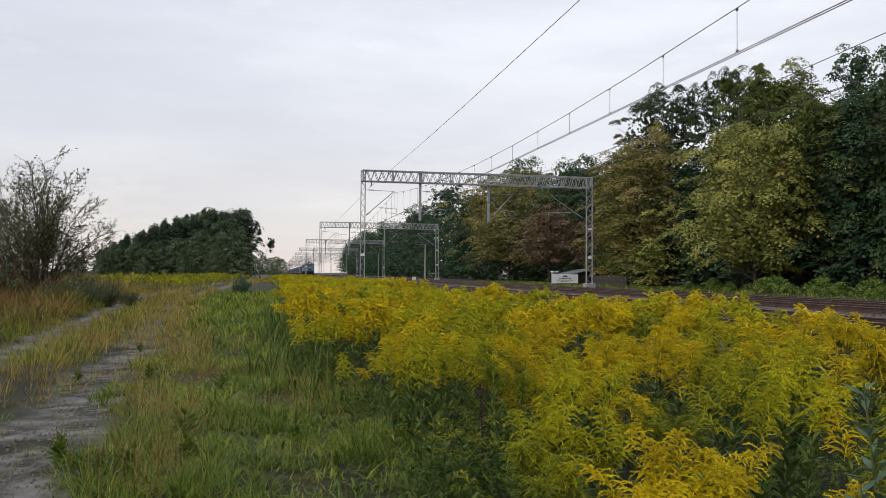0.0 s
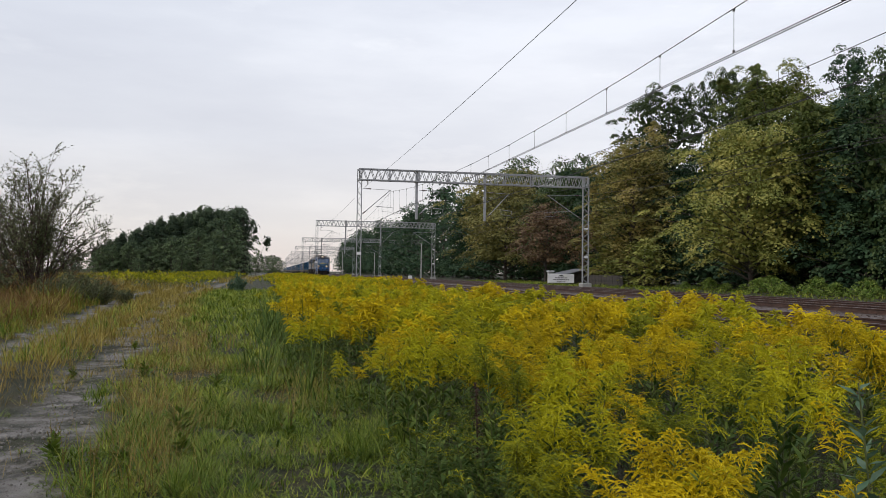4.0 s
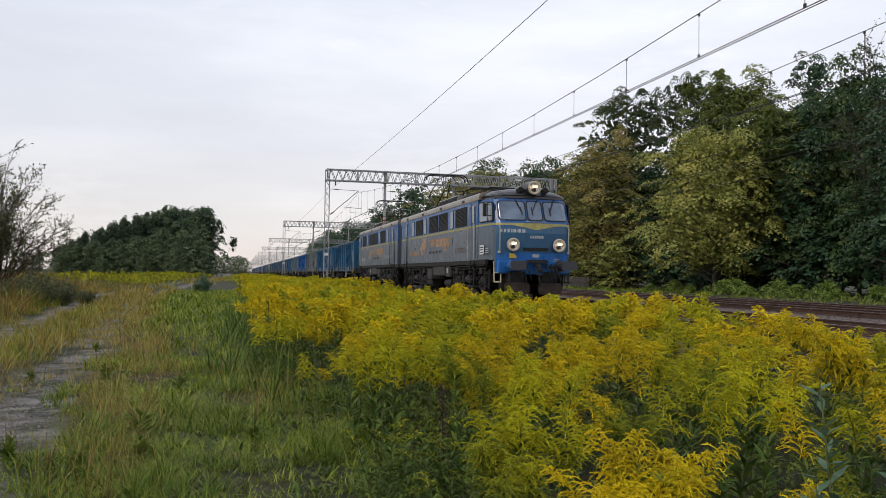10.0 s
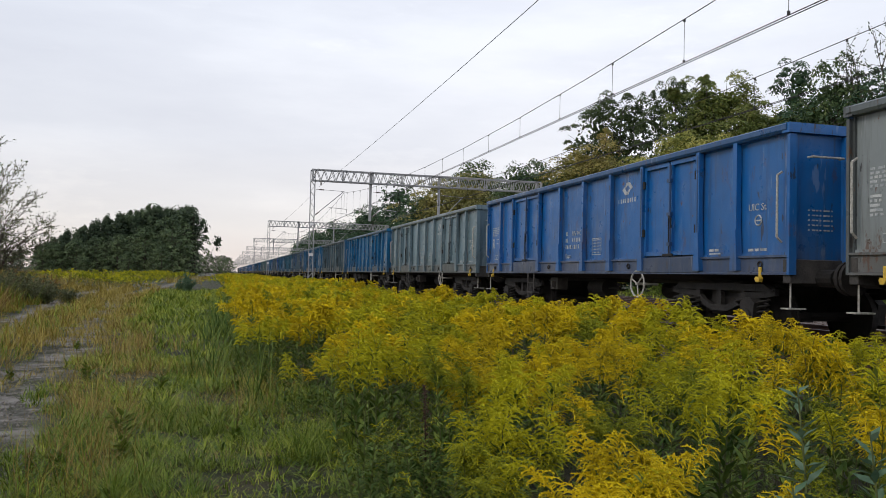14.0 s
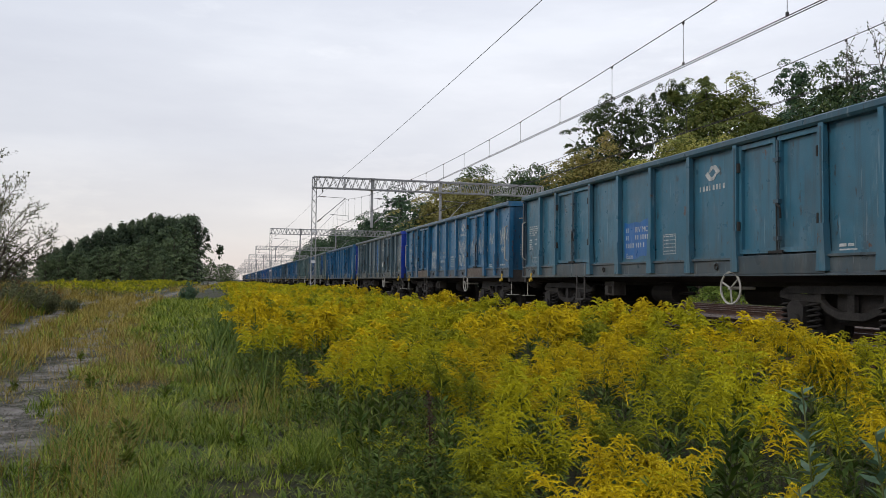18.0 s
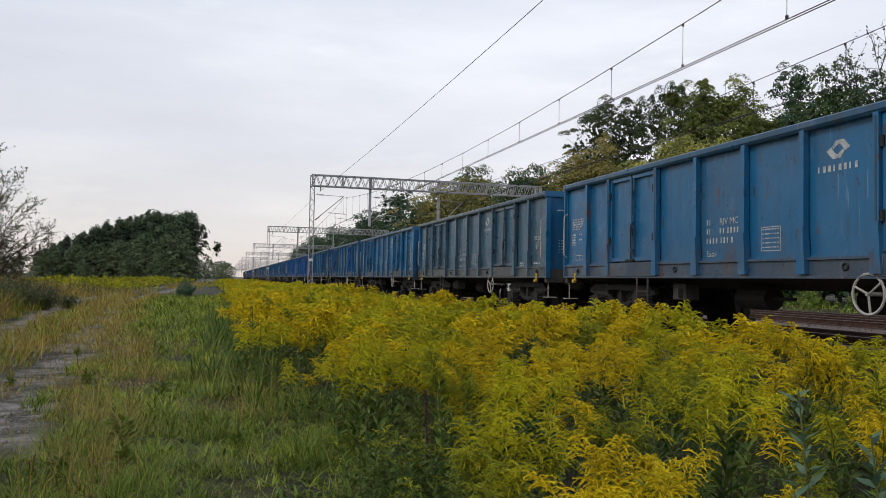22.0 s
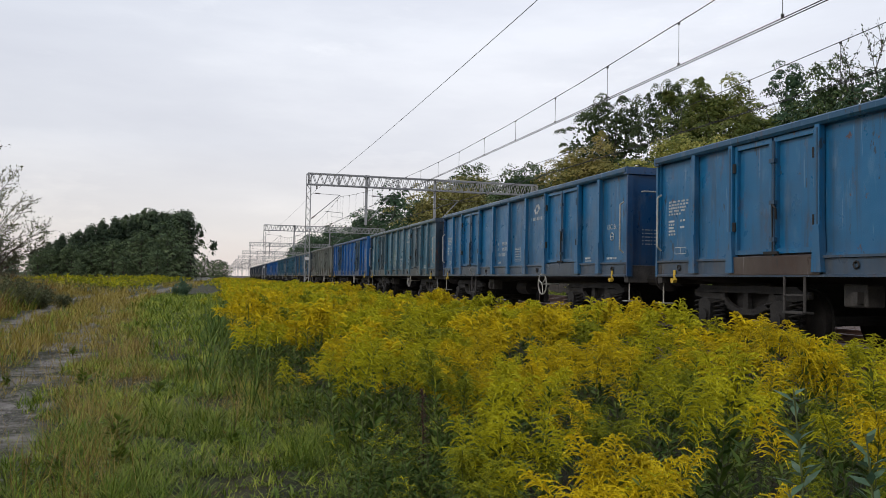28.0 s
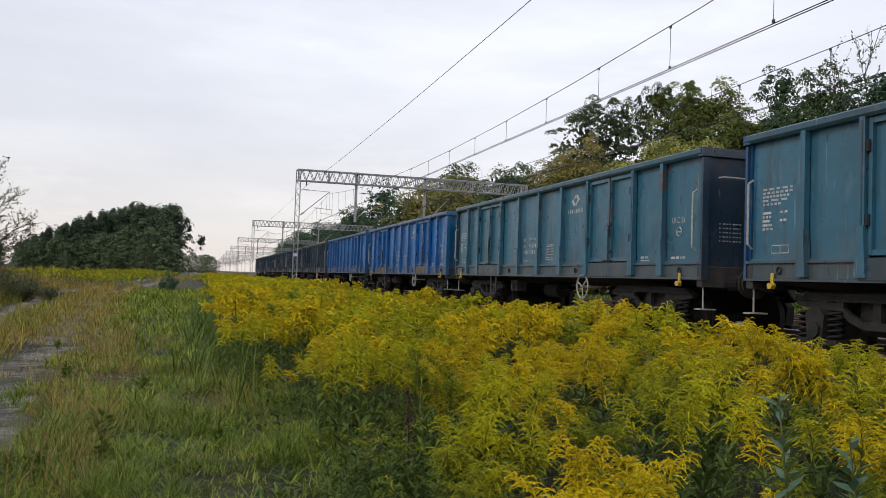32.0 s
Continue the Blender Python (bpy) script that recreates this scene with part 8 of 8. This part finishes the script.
t_far = make_tree("broadleaf_tree", "dark green tree far along the wood", tree_arrays(34, 17.0, 11.0, 0.05, 44, 2, 22, 0.46, (0.85, 1.0, 0.95, 0.75, 0.2), 1.5, 0.6, 0, 0.25, jag=0.3), L_DARK, group=GW)
t_will = make_tree("willow_tree", "wide olive-green willow at the wood's edge", tree_arrays(26, 15.0, 15.5, 0.16, 76, 2, 90, 0.22, (0.5, 0.85, 1.0, 0.88, 0.40), 1.15, 0.8, 4, 0.42, jag=0.34), L_WILLOWTREE, group=GW)
t_brown = make_tree("broadleaf_tree", "small tree with reddish-brown autumn leaves", tree_arrays(27, 9.2, 7.2, 0.26, 44, 2, 60, 0.20, DOME, 0.95, 0.6, 0, 0.25), L_BROWNING, group=GW)
t_birch = make_tree("birch_tree", "thin open tree with sparse leaves against the sky", shrub_arrays(28, 15.0, 5.5, 12, 30, 10, 0.15, 0.35), L_MID, group=GW)
t_spike = make_tree("oak_tree", "dark ragged oak top standing above the wood", tree_arrays(30, 21.0, 5.4, 0.40, 44, 3, 100, 0.20, (0.8, 1.0, 0.75, 0.70, 0.30), 0.62, 0.15, 0, 0.05, jag=0.5, rise=0.25), L_DARK, group=GW)
t_sap = make_tree("maple_sapling", "low yellow-green maple sapling at the wood's edge", tree_arrays(33, 4.3, 3.6, 0.05, 40, 2, 24, 0.17, DOME, 0.46, 0.5), L_YELLOWING, group=GW)

for t, x, y, h, w, rz in (
        (t_oak, 41, 79.0, 21.0, 10.8, 0), (t_oak, 42, 68.0, 20.6, 6.0, 110), (t_maple, 40, 57.9, 18.0, 8.8, 40),
        (t_lime, 33, 50.1, 11.6, 9.8, 0), (t_yell, 34.5, 72.8, 15.6, 9.8, 40), (t_sap, 32, 64.6, 4.2, 3.8, 0), (t_sap, 33, 75.0, 3.6, 4.0, 90),
        (t_dark, 38, 44.6, 13.2, 8.6, 0), (t_maple, 37.5, 48.6, 13.8, 7.0, 200), (t_spike, 46, 55.2, 19.6, 4.4, 0), (t_dark2, 38, 42.0, 14.9, 5.8, 190), (t_dark, 37, 36.6, 13.0, 6.6, 290),
        (t_dark, 33.5, 31.0, 12.4, 8.0, 140), (t_dark, 42, 49, 13.5, 8.0, 230), (t_dark2, 40, 64.5, 13.4, 7.6, 0), (t_dark2, 42, 86, 16.0, 8.4, 10), (t_dark, 39.5, 70.5, 12.0, 7.0, 130),
        (t_dark2, 44, 139, 21.2, 13.6, 260), (t_dark2, 44, 113, 18.2, 11.0, 330), (t_dark, 38.5, 92, 12.6, 7.4, 45), (t_dark2, 39, 84, 12.6, 7.0, 190),
        (t_will, 33.5, 113.0, 15.4, 16.2, 0), (t_brown, 32, 90.9, 9.1, 7.4, 0), (t_brown, 36.5, 86, 8.0, 6.0, 100),
        (t_birch, 36.5, 38.0, 16.2, 5.6, 0), (t_birch, 35.0, 34.5, 16.0, 5.4, 150),
        (t_dark2, 38.5, 103, 14.0, 10.0, 15), (t_dark, 42, 105, 16.5, 11.0, 75), (t_dark, 39, 128, 16.0, 11.0, 155), (t_dark, 37, 147, 16.0, 11.0, 295), (t_dark, 45, 98, 16.5, 9.0, 35),
        (t_far, 36, 169, 20.4, 12.6, 70), (t_far, 36, 200, 17.8, 12.0, 100), (t_far, 40, 160, 17.0, 12.0, 200), (t_dark, 41, 133, 18.5, 11.0, 310), (t_far, 38, 183, 18.6, 12.0, 20), (t_far, 38, 222, 18.8, 13.0, 250)):
    grow(t, x, y, h, w, rz)
g = np.random.default_rng(77)
for i in range(22):
    y = 226 + i * 13 + g.uniform(-4, 4)
    grow(t_far, 38.5 + g.uniform(-1.5, 3) + 0.010 * (y - 96), y, g.uniform(16, 21), g.uniform(11, 14), g.uniform(0, 360))
for i in range(10):
    grow(t_far, 48 + g.uniform(-2, 4), 36 + i * 11 + g.uniform(-4, 4), g.uniform(10, 13.0), g.uniform(9, 11), g.uniform(0, 360))


# undergrowth at the wood's edge
def bush_arrays(seed, h, width, boughs, plates, per, leaf):
    return tree_arrays(seed, h, width, 0.12, boughs, plates, per, leaf, (1.0, 0.95, 0.8, 0.55, 0.15), 0.16 * h + 0.10, 0.3, 0, 0.1, jag=0.3)


GB = "undergrowth before the wood"
b_green = make_tree("undergrowth_bush", "bright green leafy undergrowth before the dark wood", bush_arrays(31, 1.4, 3.4, 36, 2, 22, 0.15), L_BUSH, category="bush", group=GB)
b_dark = make_tree("undergrowth_bush", "dark green bush in the shade of the wood", bush_arrays(32, 3.2, 5.0, 30, 2, 18, 0.30), L_DARK, category="bush", group=GB)
put(b_green, 30.8, 44.6, 0.72, 0, first=True)
put(b_dark, 36, 54, 1.0, 0, first=True)
for x, y, s in ((30.4, 31.0, 0.45), (31.0, 33.0, 0.55), (30.2, 35.0, 0.42), (31.2, 36.8, 0.66), (30.6, 38.6, 0.52), (31.0, 40.6, 0.70), (30.2, 42.6, 0.46), (31.4, 46.8, 0.66), (30.6, 49.4, 0.40), (31.5, 53.0, 0.60), (31.2, 56.0, 0.40)):
    put(b_green, x, y, s, g.uniform(0, 360))
for i in range(34):
    put(b_dark, 36.5 + g.uniform(-0.5, 4.0), 30 + i * 4.0 + g.uniform(-1, 1), g.uniform(0.8, 1.5), g.uniform(0, 360))
for i in range(14):
    put(b_dark, 46 + g.uniform(-1, 3), 40 + i * 6.5, g.uniform(1.6, 2.3), g.uniform(0, 360))
for i in range(18):
    put(b_dark, 34 + g.uniform(-1, 2), 140 + i * 13, g.uniform(0.8, 1.5), g.uniform(0, 360))

# wood across the meadow
GF = "trees of the wood across the meadow"
f_a = make_tree("spruce_tree", "dark pointed tree in the wood across the meadow", tree_arrays(41, 15.5, 7.6, 0.03, 84, 2, 14, 0.46, CONE, 0.75, 0.8, 0, 0.1, jag=0.25, rise=-0.02), L_FAR, group=GF)
f_b = make_tree("wood_tree", "rounded grey-green tree in front of the far wood", tree_arrays(42, 12.0, 11.0, 0.03, 80, 2, 18, 0.44, (0.9, 1.0, 0.95, 0.75, 0.25), 1.15, 0.5, 4, 0.1, jag=0.25), L_FARPALE, group=GF)
f_pine = make_tree("pine_tree", "tall bare-stemmed pine at the end of the far wood", tree_arrays(43, 15.5, 5.0, 0.42, 34, 2, 14, 0.44, TALL, 0.85, 0.2, 2, 0.0, jag=0.4), L_FAR, group=GF)
put(f_a, -16.3, 203, 1.05, 0, first=True)
put(f_b, -11.8, 189, 1.06, 0, first=True)
put(f_pine, -7.2, 200, 0.98, 0, first=True)
RIDGE = ([-43, -40.7, -36.7, -32.2, -25.8, -20.6, -16, -11.3, -8, -6.0], [6.0, 7.4, 9.6, 11.8, 14.3, 15.2, 16.9, 16.3, 16.4, 15.4])
for i in range(34):
    x = -9.2 - 1.0 * i
    top = float(np.interp(x, *RIDGE)) * g.uniform(0.90, 1.04) / 15.5
    put(f_a, x, 203 + 3.5 * (i % 3) + g.uniform(-1, 1), 0.55 + 0.45 * top, g.uniform(0, 360), top)
for i in range(15):
    x = -10.6 - 2.2 * i
    top = float(np.interp(x, *RIDGE)) * g.uniform(0.86, 0.99) / 12.0
    put(f_b, x, 207 + g.uniform(-2, 3), 0.75 * top, g.uniform(0, 360), top)
for x, y, s in ((-17.5, 188, 0.86), (-15.0, 186, 0.62), (-24, 195, 0.72), (-20.5, 184, 0.40), (-28.5, 196, 0.66), (-33, 196, 0.62), (-37.5, 197, 0.58), (-40.5, 199, 0.55), (-13.4, 180, 0.52), (-30.5, 190, 0.3), (-10.4, 194, 0.72)):
    put(f_b, x, y, s, g.uniform(0, 360))
for x, y in ((-7.9, 198), (-8.6, 199), (-9.4, 197), (-8.1, 202), (-10.2, 200)):
    put(f_pine, x, y, g.uniform(0.96, 1.04), g.uniform(0, 360))
for x, y, s in ((-4.5, 420, 0.72), (-8.5, 424, 0.80), (-12.5, 420, 0.74), (-1.5, 440, 0.78), (1.5, 450, 0.72)):
    put(f_b, x, y, s, g.uniform(0, 360))
for i in range(30):
    put(f_a if i % 3 else f_b, -56 - i * 4.5 + g.uniform(-2, 2), 330 + g.uniform(-10, 25), g.uniform(0.42, 0.60), g.uniform(0, 360))
# the leaning branch with a tuft, beside the far wood
leaning = make_tree("leaning_sapling", "thin leaning sapling with a single leafy tuft", shrub_arrays(44, 12.5, 1.2, 1, 14, 9, 0.75, 0.86), L_FAR)
leaning.matrix_basis = pose(-4.9, 203, 0, 0, 13, 0)

# willow shrubs and low bushes in the sedge
w_tree = make_tree("willow_shrub", "sparse grey-green willow shrub with thin upright branches", shrub_arrays(51, 6.9, 5.6, 40, 42, 11, 0.095, 0.30), L_WILLOW, M_TWIG)
put(w_tree, -9.9, 36, 1.0, 0, first=True)
put(w_tree, -12.6, 37.5, 0.80, 140)
put(w_tree, -14.6, 38.5, 0.84, 230)
w_low = make_tree("willow_shrub", "low reddish willow thicket at the foot of the taller shrubs", shrub_arrays(54, 2.6, 4.4, 30, 12, 5, 0.085, 0.25), L_RUSSET_LEAF, M_TWIG)
put(w_low, -10.6, 35.0, 0.9, 0, first=True)
put(w_low, -12.8, 35.6, 1.0, 100)
put(w_low, -8.8, 37.4, 0.75, 200)
b_will = make_tree("sallow_bush", "low grey-green sallow bush in the sedge", shrub_arrays(52, 1.5, 3.0, 60, 12, 6, 0.10, 0.10), L_WILLOW, M_TWIG, category="bush", group="bushes in the sedge")
put(b_will, -7.4, 33.5, 0.75, 0, first=True)
for x, y, s in ((-11.2, 34.6, 1.1), (-8.3, 33, 0.85), (-6.9, 34.5, 0.72), (-6.3, 36, 0.5), (-7.9, 35.2, 0.95), (-12, 33, 0.8)):
    put(b_will, x, y, s, g.uniform(0, 360))
b_small = make_tree("small_green_shrub", "small fresh green shrub at the edge of the goldenrod", shrub_arrays(53, 1.25, 0.8, 26, 12, 8, 0.085, 0.10), L_BLUEGREEN, category="bush")
put(b_small, -2.45, 57.0, 1.2, 0, first=True)
put(b_small, -3.0, 58.5, 0.8, 100)


# ---- trackside things ----
def sign_board():
    t = empty("notice_board", pose(29.6, 79.0, float(ground_z(29.6, 79.0)), 0, 0, -20))
    tagged(t, "white notice board with dark print before the hut", "sign")
    bm = B()
    box(bm, -1.35, 1.35, -0.03, 0.03, 0.15, 1.10, 0.01)
    board = part("board", bm, M_SIGN, t)
    for i, (w, h) in enumerate(((1.3, 0.10), (1.7, 0.08), (0.9, 0.07))):
        bm = B()
        n = 9
        for k in range(n):
            box(bm, -w / 2 + k * w / n, -w / 2 + (k + 0.78) * w / n, -0.036, -0.03, 0.62 - 0.17 * i, 0.62 - 0.17 * i + h)
        part("print_line", bm, M_SOLE, board)
    bm = B()
    prism(bm, [(-0.32, 0.82), (0.32, 0.82), (0.22, 0.92), (0.0, 1.0), (-0.22, 0.92)], -0.036, -0.03)
    part("emblem", bm, M_SOLE, board)
    for x in (-1.2, 1.2):
        bm = B()
        box(bm, x - 0.05, x + 0.05, 0.03, 0.13, 0.0, 1.05)
        part("post", bm, M_HUT, t)


def pillar():
    t = empty("gate_pillar", pose(29.5, 82.1, float(ground_z(29.5, 82.1))))
    tagged(t, "pale capped gate pillar beside the notice board", "pillar")
    bm = B()
    box(bm, -0.26, 0.26, -0.26, 0.26, 0.0, 1.30, 0.02)
    part("shaft", bm, M_CONC, t)
    bm = B()
    box(bm, -0.36, 0.36, -0.36, 0.36, 1.30, 1.44, 0.03)
    part("cap", bm, M_SIGN, t)


def hut():
    t = empty("timber_hut", pose(33.5, 83.0, float(ground_z(33.5, 83.0))))
    tagged(t, "dark timber hut with a low grey pitched roof", "hut")
    for x0, x1, y0, y1 in ((-2.6, 2.6, -1.9, -1.8), (-2.6, 2.6, 1.8, 1.9), (-2.6, -2.5, -1.8, 1.8), (2.5, 2.6, -1.8, 1.8)):
        bm = B()
        box(bm, x0, x1, y0, y1, 0, 1.15)
        part("wall", bm, M_HUT, t)
    for s in (-1, 1):
        bm = B()
        prism(bm, [(s * 3.0, 0.98), (0.0, 1.62), (0.0, 1.70), (s * 3.0, 1.06)], -2.3, 2.3)
        part("roof_slope", bm, M_ROOFING, t)
    for y in (-1.85, 1.85):
        bm = B()
        prism(bm, [(-2.6, 1.15), (2.6, 1.15), (0, 1.6)], y - 0.04, y + 0.04)
        part("gable", bm, M_HUT, t)


def fence():
    t = empty("board_fence", pose(30.5, 66.0, float(ground_z(30.5, 66))))
    tagged(t, "dark low board fence under the trees", "fence")
    first = None
    for k in range(22):
        if first is None:
            bm = B()
            box(bm, -0.02, 0.02, -0.16, 0.16, 0.05, 1.0)
            first = part("board", bm, M_HUT, t)
        else:
            share("board", first, t, pose(0, k * 0.36, 0))
    for z in (0.3, 0.8):
        bm = B()
        box(bm, 0.02, 0.07, -0.2, 7.8, z, z + 0.09)
        part("rail", bm, M_HUT, t)


def trackside_pole(x, y, top):
    t = empty("lamp_pole", pose(x, y, 0.3))
    tagged(t, "pale concrete pole beyond the tracks", "pole", "poles beyond the tracks")
    bm = B()
    rod(bm, (0, 0, 0), (0, 0, top - 0.3), 0.16, 10, 0.10)
    part("shaft", bm, M_CONC, t)
    bm = B()
    pipe(bm, [(0, 0, top - 0.35), (-0.4, 0, top - 0.2), (-0.9, 0, top - 0.2)], 0.04, 6)
    part("arm", bm, M_GALV, t)


def marker():
    t = empty("trackside_marker", pose(16.2, 95.4, 0.36))
    tagged(t, "small white trackside marker box on a stub post", "marker")
    bm = B()
    box(bm, -0.22, 0.22, -0.12, 0.12, 0.38, 0.78, 0.02)
    part("box", bm, M_SIGN, t)
    bm = B()
    box(bm, -0.05, 0.05, -0.05, 0.05, 0.0, 0.38)
    part("post", bm, M_CONC, t)


sign_board()
pillar()
hut()
fence()
for a in ((28.5, 155.0, 7.3), (28.5, 231.0, 7.1), (28.5, 345.0, 10.2)):
    trackside_pole(*a)
marker()


# ---- sleepers and loose ballast stones ----
bm = B()
box(bm, -1.3, 1.3, -0.12, 0.12, -0.33, -0.172, 0.015)
sleeper_src = part("sleeper", bm, M_WOODSLEEP, tracks[0])
sleeper_src.matrix_basis = pose(0, 8.0, 0)
NEAR_SPAN = (8.0, 40.0)
for tr in tracks:
    n = int((NEAR_SPAN[1] - NEAR_SPAN[0]) / 0.62)
    for k in range(n):
        if tr is tracks[0] and k == 0:
            continue
        share("sleeper", sleeper_src, tr, pose(0, NEAR_SPAN[0] + k * 0.62, 0))
    ys = np.concatenate([np.arange(-12, 7.6, 0.62), np.arange(NEAR_SPAN[0] + n * 0.62, 260, 0.62)])
    cv = np.array([(x, y, z) for x in (-1.3, 1.3) for y in (-0.12, 0.12) for z in (-0.33, -0.172)])
    cf = np.array([(0, 1, 3, 2), (4, 6, 7, 5), (0, 4, 5, 1), (2, 3, 7, 6), (1, 5, 7, 3), (0, 2, 6, 4)])
    pos = np.column_stack([np.zeros(len(ys)), ys, np.zeros(len(ys))])
    v, f = sprinkle(cv, cf, pos, np.tile(np.eye(3), (len(ys), 1, 1)), np.ones(len(ys)))
    rest = new("far_sleepers", mesh_np("far_sleepers", v, f, M_WOODSLEEP))
    rest.parent = tr
    tagged(rest, kind="stuff")

g = np.random.default_rng(3)
n = 6000
sx, sy = g.uniform(6.5, 24.6, n), 9 + 46 * g.uniform(0, 1, n) ** 1.4
prof = np.interp(sx, [6.2, 7.0, 15.2, 16.4, 17.2, 24.3, 25.2], [0.1, 0.40, 0.42, 0.30, 0.40, 0.42, 0.15])
oct_v = np.array([(1, 0, 0), (0, 1, 0), (-1, 0, 0), (0, -1, 0), (0, 0, 0.8), (0, 0, -0.8)], float)
oct_f = np.array([(0, 1, 4), (1, 2, 4), (2, 3, 4), (3, 0, 4), (1, 0, 5), (2, 1, 5), (3, 2, 5), (0, 3, 5)])
rot = frames_of(g.normal(0, 1, (n, 3)), g.normal(0, 1, (n, 3)), g.uniform(0, 6.28, n))
v, f = sprinkle(oct_v, oct_f, np.column_stack([sx, sy, prof + 0.01]), rot, g.uniform(0.02, 0.045, n))
stones = new("ballast_stones", mesh_np("ballast_stones", v, f, M_BALLAST))
tagged(stones, "loose crushed stones on the ballast bed", "ballast", kind="stuff")

# pebbles and crumbs of earth on the sandy ruts
n = 4500
py = 5 + 22 * g.uniform(0, 1, n) ** 1.5
px = path_x(py) + np.where(g.random(n) < 0.65, 0.0, -2.1) + g.normal(0, 0.35, n)
rot = frames_of(g.normal(0, 1, (n, 3)), g.normal(0, 1, (n, 3)), g.uniform(0, 6.28, n))
v, f = sprinkle(oct_v, oct_f, np.column_stack([px, py, ground_z(px, py) + 0.003]), rot, 0.004 + 0.022 * g.uniform(0, 1, n) ** 2)
peb = new("path_pebbles", mesh_np("path_pebbles", v, f, M_CRUMB))
tagged(peb, "pale pebbles and crumbs on the sandy ruts", "pebbles", kind="stuff")


def motions():
    """The whole train runs past at an even speed."""
    def run(thing, y_at_0, turned=False):
        rz = 180 if turned else 0
        walk(thing, [(t, pose(TRACKS[0], y_at_0 - SPEED * t, ZR, 0, 0, rz)) for t in (0.0, 8.0, 16.0, 24.0, 32.0)])
    front = A0 + PITCH - 31.47
    run(loco_a, front)
    run(loco_b, front + 30.07, True)
    for k, w in wagons:
        run(w, A0 + PITCH * k)


motions()
